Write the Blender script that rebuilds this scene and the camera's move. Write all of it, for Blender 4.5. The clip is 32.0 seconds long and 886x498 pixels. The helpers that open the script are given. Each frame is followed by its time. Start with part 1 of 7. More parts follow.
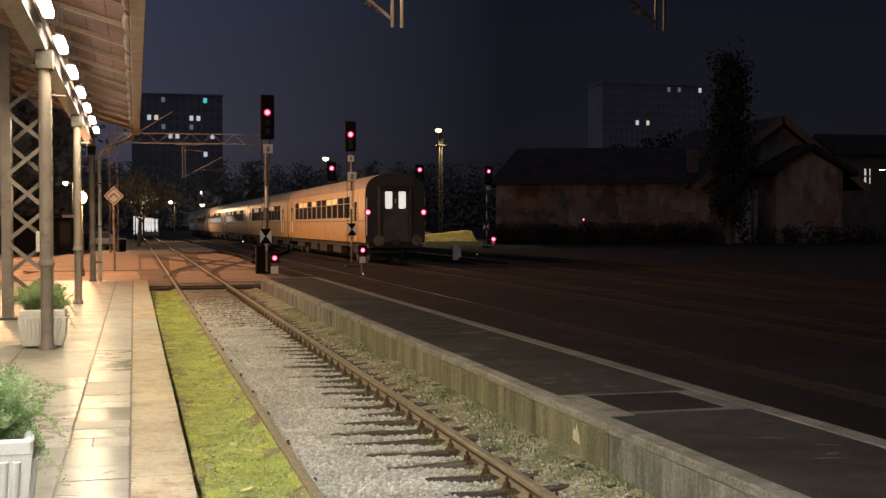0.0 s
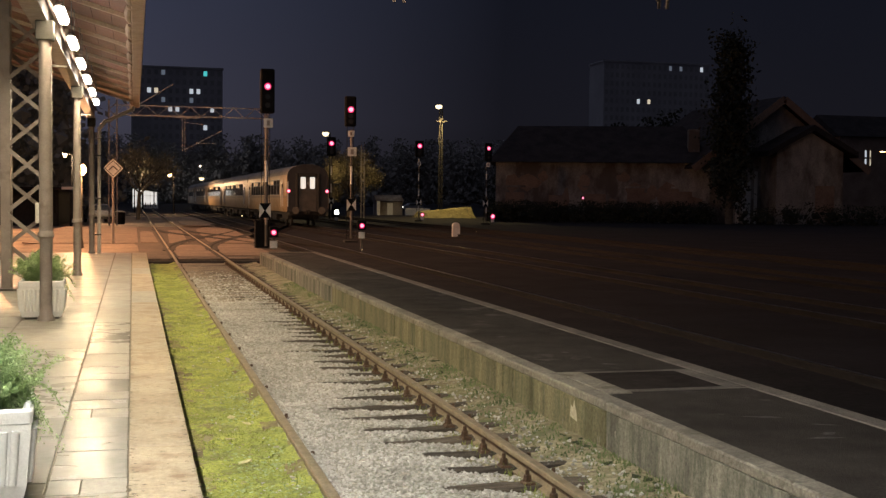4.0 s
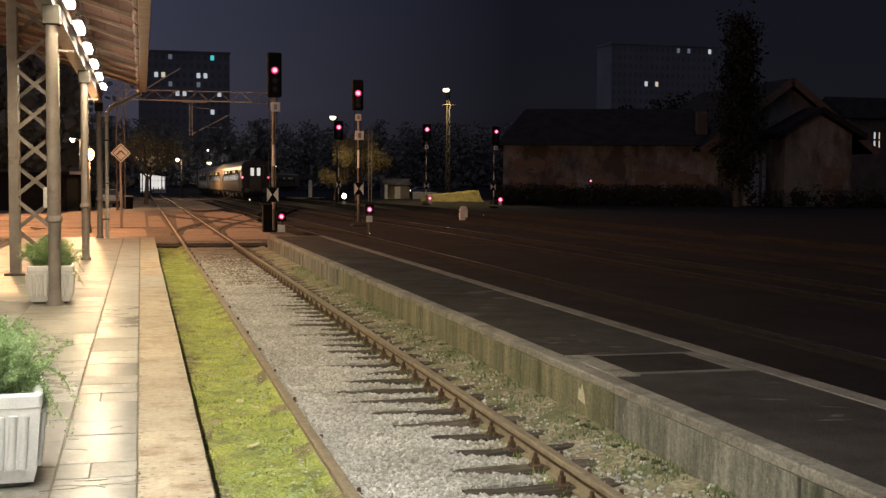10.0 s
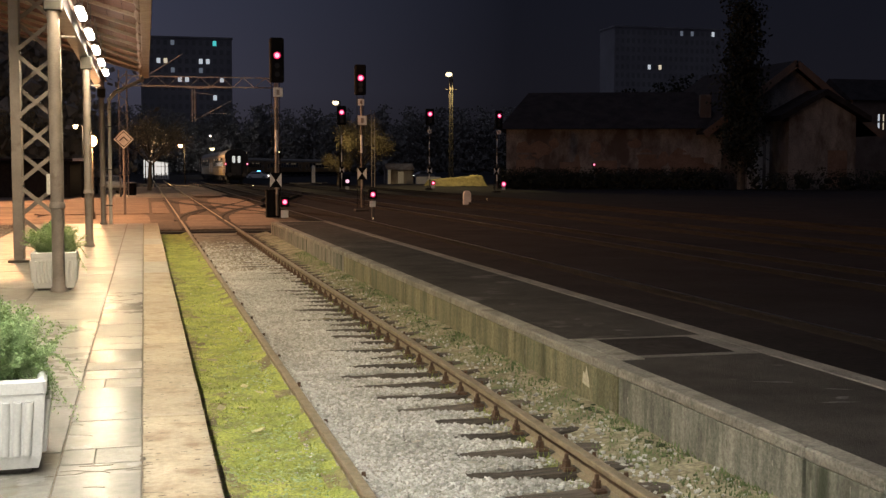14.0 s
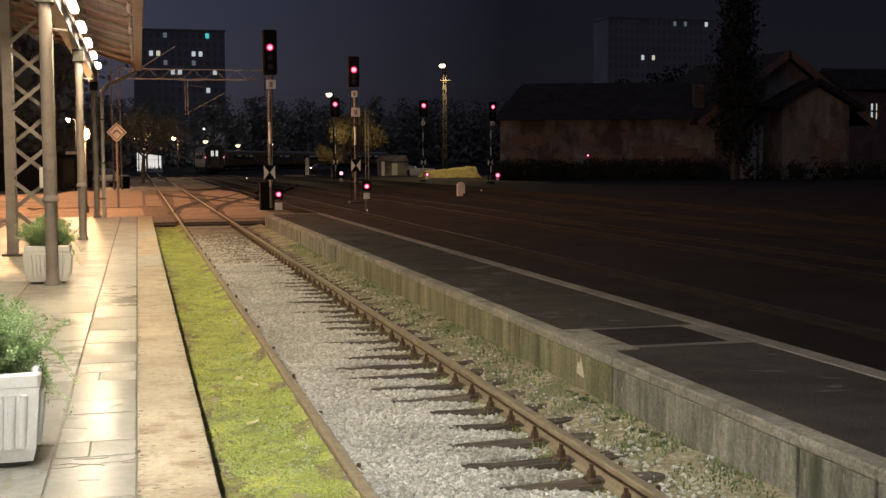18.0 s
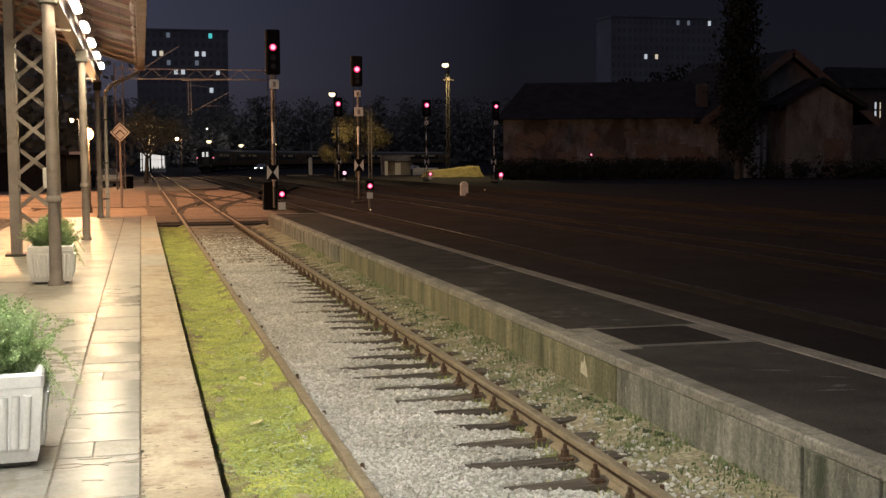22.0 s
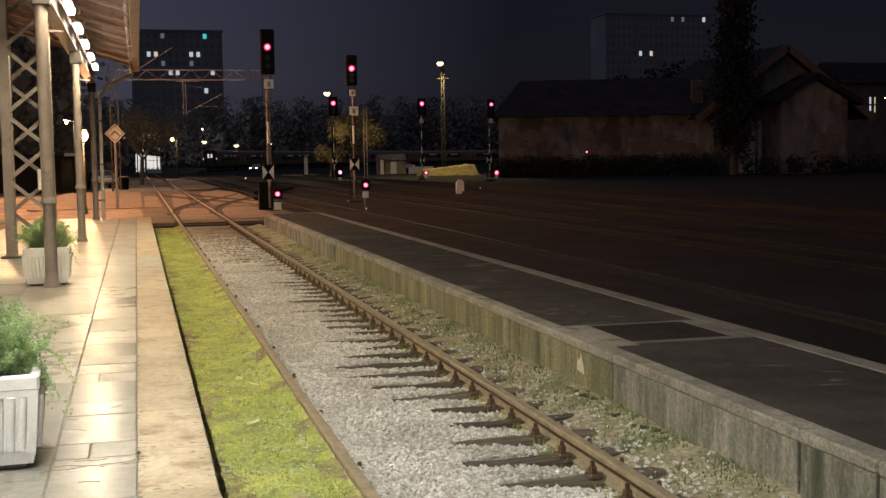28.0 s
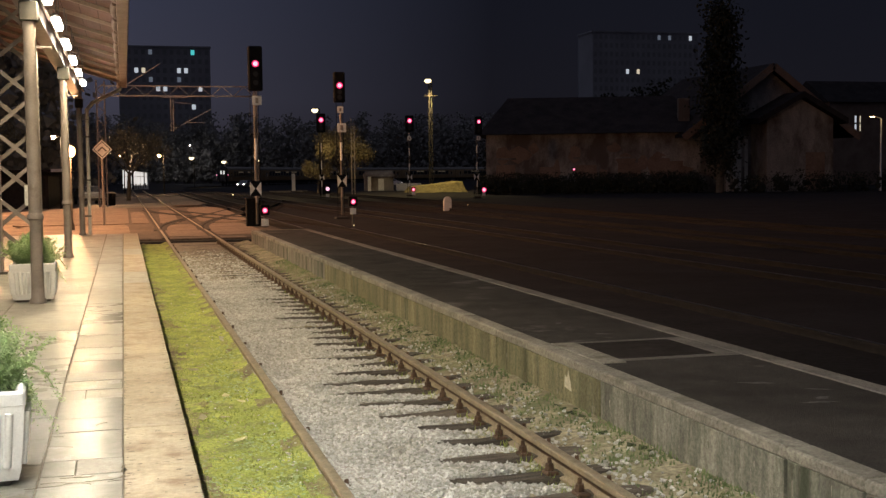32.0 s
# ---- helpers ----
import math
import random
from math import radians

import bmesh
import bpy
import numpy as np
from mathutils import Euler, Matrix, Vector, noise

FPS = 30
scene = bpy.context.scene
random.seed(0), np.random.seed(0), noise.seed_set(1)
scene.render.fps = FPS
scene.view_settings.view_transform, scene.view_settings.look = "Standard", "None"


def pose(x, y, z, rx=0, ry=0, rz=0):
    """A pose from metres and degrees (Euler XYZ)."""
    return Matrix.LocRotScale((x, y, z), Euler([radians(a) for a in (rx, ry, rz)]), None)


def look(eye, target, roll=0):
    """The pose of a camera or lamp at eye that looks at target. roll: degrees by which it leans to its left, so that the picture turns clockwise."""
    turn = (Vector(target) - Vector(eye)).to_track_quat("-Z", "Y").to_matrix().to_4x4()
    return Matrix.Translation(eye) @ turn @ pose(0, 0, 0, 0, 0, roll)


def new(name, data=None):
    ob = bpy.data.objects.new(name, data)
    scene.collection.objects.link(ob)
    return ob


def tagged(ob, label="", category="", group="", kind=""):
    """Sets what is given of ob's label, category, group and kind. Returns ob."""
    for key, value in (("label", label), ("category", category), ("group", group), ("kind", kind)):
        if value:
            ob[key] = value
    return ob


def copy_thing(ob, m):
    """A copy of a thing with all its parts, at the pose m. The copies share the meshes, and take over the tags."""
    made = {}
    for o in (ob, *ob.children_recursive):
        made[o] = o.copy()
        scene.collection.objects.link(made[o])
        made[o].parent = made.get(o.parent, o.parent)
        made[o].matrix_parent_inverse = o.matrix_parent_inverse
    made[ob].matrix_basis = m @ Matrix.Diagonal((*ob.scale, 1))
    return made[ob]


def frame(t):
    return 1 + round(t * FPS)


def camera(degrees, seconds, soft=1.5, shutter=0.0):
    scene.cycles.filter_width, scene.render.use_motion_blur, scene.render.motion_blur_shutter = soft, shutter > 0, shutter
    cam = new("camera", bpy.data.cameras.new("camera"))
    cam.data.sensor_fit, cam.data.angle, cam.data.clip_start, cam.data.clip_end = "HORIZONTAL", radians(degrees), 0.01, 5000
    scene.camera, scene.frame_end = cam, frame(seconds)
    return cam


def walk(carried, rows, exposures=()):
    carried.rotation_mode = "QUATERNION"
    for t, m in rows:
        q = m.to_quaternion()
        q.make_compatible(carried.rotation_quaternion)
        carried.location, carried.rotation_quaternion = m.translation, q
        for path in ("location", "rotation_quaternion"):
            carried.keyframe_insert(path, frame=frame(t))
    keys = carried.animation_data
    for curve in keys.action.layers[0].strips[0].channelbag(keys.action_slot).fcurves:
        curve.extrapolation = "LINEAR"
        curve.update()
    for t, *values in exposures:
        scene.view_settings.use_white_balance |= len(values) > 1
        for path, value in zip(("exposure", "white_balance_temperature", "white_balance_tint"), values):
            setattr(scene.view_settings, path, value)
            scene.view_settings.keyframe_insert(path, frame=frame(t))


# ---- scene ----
# ---------- camera ----------
LENS = 41.33
cam = camera(LENS, 32.0, soft=1.4)


def aim(x, y, z, yaw, pitch, roll):
    """Camera pose from an eye, a yaw to the left of +y, a pitch and a roll in degrees."""
    a, p = radians(yaw), radians(pitch)
    way = Vector((-math.sin(a) * math.cos(p), math.cos(a) * math.cos(p), math.sin(p)))
    eye = Vector((x, y, z))
    return look(eye, eye + way, roll)


# seconds, eye (m), yaw, pitch, roll (degrees): a phone held by a standing person
PATH = [
    (0, -0.010, -0.031, 1.816, -14.677, -1.227, -0.156),
    (0.5, -0.009, -0.025, 1.815, -14.606, -1.420, -0.235),
    (1, -0.013, -0.033, 1.813, -14.485, -1.632, -0.204),
    (1.5, -0.015, -0.029, 1.810, -14.558, -1.815, -0.115),
    (2, -0.019, -0.032, 1.811, -14.963, -1.997, 0.100),
    (2.5, -0.022, -0.034, 1.810, -14.774, -2.101, 0.291),
    (3, -0.018, -0.023, 1.809, -14.755, -2.231, 0.428),
    (3.5, -0.018, -0.028, 1.810, -14.780, -2.323, 0.521),
    (5.5, -0.016, -0.026, 1.808, -14.613, -2.470, 0.568),
    (6, -0.016, -0.021, 1.809, -14.669, -2.604, 0.599),
    (6.5, -0.015, -0.026, 1.806, -14.624, -2.735, 0.569),
    (7, -0.019, -0.026, 1.807, -14.589, -2.838, 0.607),
    (7.5, -0.017, -0.026, 1.806, -14.386, -2.800, 0.506),
    (8, -0.018, -0.025, 1.807, -14.294, -2.879, 0.413),
    (8.5, -0.016, -0.016, 1.806, -14.318, -2.945, 0.391),
    (9, -0.018, -0.023, 1.809, -14.300, -2.984, 0.393),
    (9.5, -0.020, -0.021, 1.808, -14.278, -3.039, 0.356),
    (10, -0.015, -0.023, 1.808, -14.364, -3.169, 0.344),
    (10.5, -0.012, -0.015, 1.805, -14.402, -3.323, 0.370),
    (11, -0.009, -0.010, 1.804, -14.400, -3.475, 0.332),
    (11.5, -0.006, -0.009, 1.804, -14.367, -3.568, 0.230),
    (12, -0.009, -0.011, 1.800, -14.410, -3.692, 0.216),
    (12.5, -0.007, -0.007, 1.805, -14.288, -3.771, 0.174),
    (13, -0.010, -0.010, 1.804, -14.201, -3.739, 0.080),
    (13.5, -0.013, -0.014, 1.805, -14.200, -3.832, 0.072),
    (14, -0.011, -0.010, 1.803, -14.190, -3.914, 0.032),
    (14.5, -0.011, -0.007, 1.800, -14.192, -3.952, 0.040),
    (16.5, -0.003, 0.006, 1.797, -14.331, -4.308, -0.102),
    (17, -0.002, -0.004, 1.799, -14.320, -4.359, -0.233),
    (17.5, -0.005, -0.004, 1.800, -14.411, -4.317, -0.227),
    (18, -0.007, -0.012, 1.800, -14.463, -4.325, -0.267),
    (18.5, -0.005, -0.005, 1.798, -14.457, -4.369, -0.290),
    (19, -0.002, 0.001, 1.798, -14.459, -4.353, -0.377),
    (19.5, -0.000, -0.001, 1.797, -14.452, -4.400, -0.432),
    (20, -0.000, 0.000, 1.796, -14.410, -4.441, -0.436),
    (20.5, 0.002, 0.001, 1.798, -14.403, -4.436, -0.497),
    (21, -0.004, -0.009, 1.798, -14.366, -4.400, -0.429),
    (21.5, -0.004, 0.001, 1.799, -14.336, -4.400, -0.413),
    (22, -0.006, -0.006, 1.800, -14.301, -4.348, -0.361),
    (22.5, -0.002, -0.001, 1.798, -14.261, -4.318, -0.418),
    (23, -0.002, 0.001, 1.799, -14.256, -4.257, -0.383),
    (23.5, -0.002, 0.001, 1.798, -14.300, -4.209, -0.355),
    (24, -0.002, -0.004, 1.799, -14.291, -4.133, -0.398),
    (24.5, -0.004, -0.006, 1.798, -14.286, -4.067, -0.444),
    (25, 0.002, -0.002, 1.798, -14.286, -4.067, -0.575),
    (25.5, 0.003, -0.000, 1.797, -14.284, -4.128, -0.638),
    (27.5, 0.003, 0.004, 1.796, -14.474, -4.457, -0.804),
    (28, 0.002, -0.004, 1.797, -14.474, -4.423, -0.856),
    (28.5, 0.002, -0.005, 1.796, -14.557, -4.422, -0.850),
    (29, -0.002, -0.007, 1.800, -14.649, -4.311, -0.789),
    (29.5, -0.001, -0.020, 1.801, -14.787, -4.135, -0.770),
    (30, -0.005, -0.021, 1.804, -14.942, -3.994, -0.725),
    (30.5, -0.003, -0.024, 1.804, -15.040, -3.901, -0.715),
    (31, -0.002, -0.018, 1.801, -15.133, -3.750, -0.684),
    (31.5, -0.004, -0.018, 1.804, -15.140, -3.677, -0.651),
    (32, -0.004, -0.013, 1.799, -15.106, -3.609, -0.672),
]
walk(cam, [(r[0], aim(*r[1:])) for r in PATH])

# ---------- night sky and exposure ----------
scene.view_settings.exposure = 0.0
world = bpy.data.worlds.new("night")
scene.world = world
world.use_nodes = True
wn, wl = world.node_tree.nodes, world.node_tree.links
wn.clear()
w_out, w_bg = wn.new("ShaderNodeOutputWorld"), wn.new("ShaderNodeBackground")
w_tc, w_sep, w_ramp = wn.new("ShaderNodeTexCoord"), wn.new("ShaderNodeSeparateXYZ"), wn.new("ShaderNodeValToRGB")
w_noise, w_mix = wn.new("ShaderNodeTexNoise"), wn.new("ShaderNodeMix")
wl.new(w_tc.outputs["Generated"], w_sep.inputs[0])
wl.new(w_sep.outputs["Z"], w_ramp.inputs[0])
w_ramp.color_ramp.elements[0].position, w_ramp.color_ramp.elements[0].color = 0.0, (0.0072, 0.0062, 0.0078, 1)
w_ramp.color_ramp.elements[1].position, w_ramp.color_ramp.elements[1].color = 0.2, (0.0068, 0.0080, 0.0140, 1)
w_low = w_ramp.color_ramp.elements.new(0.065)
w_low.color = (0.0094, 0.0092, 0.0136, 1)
# overhead, out of view, the sky is raised as fill light
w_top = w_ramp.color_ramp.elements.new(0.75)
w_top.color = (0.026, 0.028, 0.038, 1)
w_noise.inputs["Scale"].default_value, w_noise.inputs["Detail"].default_value = 2.5, 4
wl.new(w_tc.outputs["Generated"], w_noise.inputs["Vector"])
w_mix.data_type, w_mix.blend_type = "RGBA", "MULTIPLY"
w_mix.inputs["Factor"].default_value = 0.35
wl.new(w_ramp.outputs[0], w_mix.inputs["A"])
wl.new(w_noise.outputs["Fac"], w_mix.inputs["B"])
# left sky brightened for the town's glow and the haze of near lamps
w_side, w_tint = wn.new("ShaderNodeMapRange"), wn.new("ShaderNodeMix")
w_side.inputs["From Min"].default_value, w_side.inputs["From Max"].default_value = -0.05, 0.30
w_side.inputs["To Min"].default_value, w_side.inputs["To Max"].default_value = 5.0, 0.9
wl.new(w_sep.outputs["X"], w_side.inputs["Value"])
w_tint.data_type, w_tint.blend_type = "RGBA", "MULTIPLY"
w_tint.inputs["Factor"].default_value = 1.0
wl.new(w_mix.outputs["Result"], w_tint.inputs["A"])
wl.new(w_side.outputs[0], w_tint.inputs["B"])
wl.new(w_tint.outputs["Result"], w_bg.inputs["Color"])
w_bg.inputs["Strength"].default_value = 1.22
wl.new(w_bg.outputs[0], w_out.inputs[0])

# lamp colours and powers
WARM_TUBE, COOL_TUBE, SODIUM, MAST_YELLOW = (1.0, 0.80, 0.50), (0.98, 0.96, 0.87), (1.0, 0.48, 0.21), (1.0, 0.72, 0.3)
TUBE_W, LANTERN_W, MAST_W, TREE_W, STREET_W, YARD_W, FLOOD_W = 93.0, 700.0, 6500.0, 2200.0, 2900.0, 40.0, 11500.0


def lamp_area(name, m, sx, sy, watts, colour):
    d = bpy.data.lights.new(name, "AREA")
    d.shape, d.size, d.size_y, d.energy, d.color = "RECTANGLE", sx, sy, watts, colour
    o = new(name, d)
    o.matrix_basis = m
    return o


def lamp_point(name, x, y, z, watts, colour, r=0.12):
    d = bpy.data.lights.new(name, "POINT")
    d.energy, d.color, d.shadow_soft_size = watts, colour, r
    o = new(name, d)
    o.location = (x, y, z)
    return o


def lamp_spot(name, eye, target, watts, colour, cone=140, r=0.15):
    d = bpy.data.lights.new(name, "SPOT")
    d.energy, d.color, d.shadow_soft_size = watts, colour, r
    d.spot_size, d.spot_blend = radians(cone), 0.6
    o = new(name, d)
    o.matrix_basis = look(eye, target)
    return o


# ---------- materials ----------
def surf(name, a, b, scale=3.0, rough=0.7, metal=0.0, bump=0.25, fine=60.0, grain=0.35, local=False, spread=0.0, stretch=None,
         rough_var=0.12, dirt=None, dirt_scale=0.8, dirt_at=(0.52, 0.68), grainy=False, island=0.0):
    """A surface mottled between two colours, with fine grain, relief and optional dirt patches."""
    m = bpy.data.materials.new(name)
    m.use_nodes = True
    n, l = m.node_tree.nodes, m.node_tree.links
    bs = n["Principled BSDF"]
    if local:
        vec = n.new("ShaderNodeTexCoord").outputs["Object"]
    else:
        vec = n.new("ShaderNodeNewGeometry").outputs["Position"]
    plain = vec
    if stretch:
        mp = n.new("ShaderNodeMapping")
        mp.inputs["Scale"].default_value = stretch
        l.new(vec, mp.inputs["Vector"])
        vec = mp.outputs[0]

    def noise_at(s, d=5, r=0.6, flat=False):
        t = n.new("ShaderNodeTexNoise")
        t.inputs["Scale"].default_value, t.inputs["Detail"].default_value, t.inputs["Roughness"].default_value = s, d, r
        l.new(plain if flat else vec, t.inputs["Vector"])
        return t.outputs["Fac"]

    def mixed(kind, fac, x, y):
        t = n.new("ShaderNodeMix")
        t.data_type, t.blend_type = "RGBA", kind
        for sock, val in ((t.inputs["Factor"], fac), (t.inputs["A"], x), (t.inputs["B"], y)):
            if isinstance(val, (int, float)):
                sock.default_value = val
            elif isinstance(val, tuple):
                sock.default_value = (*val, 1)
            else:
                l.new(val, sock)
        return t.outputs["Result"]

    def ramp(fac, p, q, c0=(0, 0, 0, 1), c1=(1, 1, 1, 1)):
        t = n.new("ShaderNodeValToRGB")
        t.color_ramp.elements[0].position, t.color_ramp.elements[1].position = p, q
        t.color_ramp.elements[0].color, t.color_ramp.elements[1].color = c0, c1
        l.new(fac, t.inputs[0])
        return t.outputs[0]

    coarse, small = noise_at(scale), noise_at(fine, 3, 0.7, not grainy)
    col = mixed("MIX", ramp(coarse, 0.35, 0.65), a, b)
    g = 1 - grain
    col = mixed("MULTIPLY", 1.0, col, ramp(small, 0.3, 0.7, (g, g, g, 1), (1 + grain * 0.4,) * 3 + (1,)))
    if dirt:
        col = mixed("MIX", ramp(noise_at(dirt_scale, 6, 0.65), *dirt_at), col, dirt)
    if spread:
        info = n.new("ShaderNodeObjectInfo")
        s0, s1 = 1 - spread, 1 + spread * 0.5
        col = mixed("MULTIPLY", 1.0, col, ramp(info.outputs["Random"], 0, 1, (s0, s0, s0, 1), (s1, s1, s1, 1)))
    if island:
        geo = n.new("ShaderNodeNewGeometry")
        i0, i1 = 1 - island, 1 + island * 0.4
        col = mixed("MULTIPLY", 1.0, col, ramp(geo.outputs["Random Per Island"], 0, 1, (i0, i0 * 0.97, i0 * 0.92, 1), (i1, i1, i1, 1)))
    l.new(col, bs.inputs["Base Color"])
    rr = ramp(noise_at(scale * 2.3), 0.3, 0.7, (max(0.03, rough - rough_var),) * 3 + (1,), (min(1, rough + rough_var),) * 3 + (1,))
    if spread and rough < 0.5:
        rr = mixed("ADD", 1.0, rr, ramp(info.outputs["Random"], 0.35, 0.95, (0, 0, 0, 1), (0.05, 0.05, 0.05, 1)))
    l.new(rr, bs.inputs["Roughness"])
    bs.inputs["Metallic"].default_value = metal
    if bump:
        bp = n.new("ShaderNodeBump")
        bp.inputs["Strength"].default_value, bp.inputs["Distance"].default_value = bump, 0.02
        l.new(small, bp.inputs["Height"])
        l.new(bp.outputs[0], bs.inputs["Normal"])
    return m


def glow(name, colour, strength):
    m = bpy.data.materials.new(name)
    m.use_nodes = True
    bs = m.node_tree.nodes["Principled BSDF"]
    bs.inputs["Base Color"].default_value = (*colour, 1)
    bs.inputs["Emission Color"].default_value = (*colour, 1)
    bs.inputs["Emission Strength"].default_value = strength
    return m


def glass(name, colour, rough=0.05):
    m = bpy.data.materials.new(name)
    m.use_nodes = True
    bs = m.node_tree.nodes["Principled BSDF"]
    bs.inputs["Base Color"].default_value = (*colour, 1)
    bs.inputs["Roughness"].default_value = rough
    bs.inputs["Specular IOR Level"].default_value = 0.8
    return m


M_EARTH = surf("yard earth", (0.22, 0.16, 0.115), (0.34, 0.25, 0.185), 0.35, 0.95, bump=0.6, fine=9, grain=0.45, dirt=(0.08, 0.06, 0.047), dirt_scale=0.22)
# outer yard ground: the missing lamplight is put into its near-black colour
M_UNLITGROUND = surf("yard ground darkened as unlit", (0.0095, 0.0085, 0.0105), (0.020, 0.0175, 0.0205), 0.35, 0.95, bump=0.6, fine=10, grain=0.6)
M_BED = surf("ballast bed", (0.35, 0.325, 0.27), (0.50, 0.47, 0.40), 2.0, 0.9, bump=1.0, fine=26, grain=0.6)
M_BEDFAR = surf("darker brown ballast bed", (0.25, 0.21, 0.155), (0.38, 0.33, 0.25), 1.5, 0.9, bump=1.0, fine=26, grain=0.55)
M_STONE = surf("ballast stone", (0.47, 0.46, 0.42), (0.66, 0.65, 0.61), 1.2, 0.85, bump=0.3, fine=70, island=0.38)
M_SOIL = surf("weedy soil", (0.23, 0.20, 0.125), (0.42, 0.375, 0.25), 3.2, 0.95, bump=0.9, fine=24, grain=0.6, dirt=(0.13, 0.15, 0.06), dirt_scale=2.4, dirt_at=(0.50, 0.66))
M_MOSS = surf("moss", (0.30, 0.35, 0.075), (0.49, 0.52, 0.12), 1.7, 0.95, bump=1.0, fine=48, grain=0.5, dirt=(0.20, 0.23, 0.075), dirt_scale=5.5, dirt_at=(0.50, 0.62))
M_MOSSSOIL = surf("thin moss over soil", (0.26, 0.24, 0.10), (0.42, 0.42, 0.13), 4.5, 0.95, bump=1.0, fine=40, grain=0.5, dirt=(0.17, 0.135, 0.085), dirt_scale=3.2, dirt_at=(0.45, 0.6))
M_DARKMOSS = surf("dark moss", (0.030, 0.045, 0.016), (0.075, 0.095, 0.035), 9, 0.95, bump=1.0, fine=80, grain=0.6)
M_BLADE = surf("grass blade", (0.20, 0.26, 0.05), (0.36, 0.40, 0.10), 3, 0.8, bump=0)
M_WEED = surf("weed leaf", (0.10, 0.14, 0.055), (0.20, 0.25, 0.10), 3, 0.8, bump=0)
M_DEADLEAF = surf("dead leaf", (0.36, 0.32, 0.16), (0.52, 0.48, 0.27), 8, 0.8, bump=0.1, spread=0.4)
M_CLOVER = surf("pale clover leaf", (0.24, 0.33, 0.12), (0.40, 0.47, 0.24), 30, 0.7, bump=0)
M_RUST = surf("rusty rail steel", (0.20, 0.155, 0.098), (0.31, 0.245, 0.155), 7, 0.7, 0.1, bump=0.3, fine=90)
M_WORN = surf("dull rail head", (0.26, 0.21, 0.14), (0.36, 0.295, 0.20), 6, 0.5, 0.35, bump=0.1, fine=60)
# yard rails and sleepers carry the dark of the yard in their colours
M_RUSTDARK = surf("yard rail darkened as unlit", (0.013, 0.0115, 0.012), (0.022, 0.019, 0.019), 5, 0.85, 0.0, bump=0.2)
M_YARDHEAD = surf("worn bright yard rail head", (0.09, 0.08, 0.075), (0.15, 0.135, 0.125), 3, 0.38, 0.85, bump=0.05)
M_YARDSLEEPER = surf("yard sleeper darkened as unlit", (0.022, 0.019, 0.020), (0.04, 0.034, 0.034), 4, 0.95, bump=0.4)
M_CLIP = surf("rusted fastening", (0.07, 0.04, 0.025), (0.13, 0.075, 0.04), 20, 0.75, 0.2, bump=0.4, fine=120)
M_SLEEPER = surf("tarred oak sleeper", (0.055, 0.044, 0.033), (0.135, 0.108, 0.08), 4, 0.85, bump=0.8, fine=35, stretch=(0.35, 4, 2), grainy=True, spread=0.35)
M_SLAB = surf("polished platform stone", (0.23, 0.22, 0.194), (0.30, 0.285, 0.25), 1.6, 0.21, bump=0.03, fine=18, grain=0.16, spread=0.16, rough_var=0.06,
              dirt=(0.22, 0.187, 0.137), dirt_scale=2.2, dirt_at=(0.58, 0.72))
M_SLABFAR = surf("scuffed platform stone", (0.23, 0.22, 0.194), (0.30, 0.285, 0.25), 1.6, 0.40, bump=0.05, fine=18, grain=0.16, spread=0.16, rough_var=0.10,
              dirt=(0.22, 0.187, 0.137), dirt_scale=2.2, dirt_at=(0.58, 0.72))
M_SLABMID = surf("half-worn platform stone", (0.23, 0.22, 0.194), (0.30, 0.285, 0.25), 1.6, 0.27, bump=0.04, fine=18, grain=0.16, spread=0.16, rough_var=0.08,
              dirt=(0.22, 0.187, 0.137), dirt_scale=2.2, dirt_at=(0.58, 0.72))
M_SLABDARK = surf("matt worn stone", (0.27, 0.25, 0.21), (0.34, 0.315, 0.265), 3, 0.6, bump=0.2, fine=30, grain=0.25)
M_EDGE = surf("rough limestone edging", (0.32, 0.255, 0.168), (0.43, 0.36, 0.255), 1.6, 0.65, bump=0.4, fine=26, grain=0.28, spread=0.18,
              dirt=(0.22, 0.16, 0.10), dirt_scale=3.4, dirt_at=(0.53, 0.66))
M_JOINT = surf("dirty joint", (0.16, 0.135, 0.095), (0.24, 0.205, 0.15), 6, 0.95)
M_CROSSING = surf("dusty crossing boards", (0.17, 0.122, 0.09), (0.26, 0.19, 0.142), 0.7, 0.9, bump=0.5, fine=7, grain=0.5, dirt=(0.12, 0.085, 0.065), dirt_scale=0.6)
M_CROSSDARK = surf("trodden dark crossing ground", (0.06, 0.042, 0.031), (0.11, 0.077, 0.057), 0.9, 0.95, bump=0.6, fine=9, grain=0.5)
M_FLANGEWAY = surf("black flangeway", (0.02, 0.015, 0.012), (0.04, 0.03, 0.024), 3, 0.95)
M_CONCRETE = surf("stained concrete", (0.11, 0.108, 0.085), (0.30, 0.287, 0.232), 6.0, 0.88, bump=0.6, fine=38, grain=0.45, stretch=(1, 1.0, 0.16),
                  dirt=(0.04, 0.046, 0.026), dirt_scale=3.2, dirt_at=(0.50, 0.66))
M_CONCMOSS = surf("mossy concrete", (0.125, 0.116, 0.062), (0.29, 0.265, 0.155), 6.0, 0.9, bump=0.6, fine=38, grain=0.45, stretch=(1, 1.0, 0.16),
                  dirt=(0.055, 0.06, 0.026), dirt_scale=3.0, dirt_at=(0.50, 0.66))
M_COPING = surf("worn concrete coping", (0.20, 0.182, 0.148), (0.32, 0.295, 0.24), 2.2, 0.88, bump=0.7, fine=40, grain=0.45, spread=0.12, dirt=(0.12, 0.105, 0.08), dirt_scale=3, dirt_at=(0.52, 0.66))
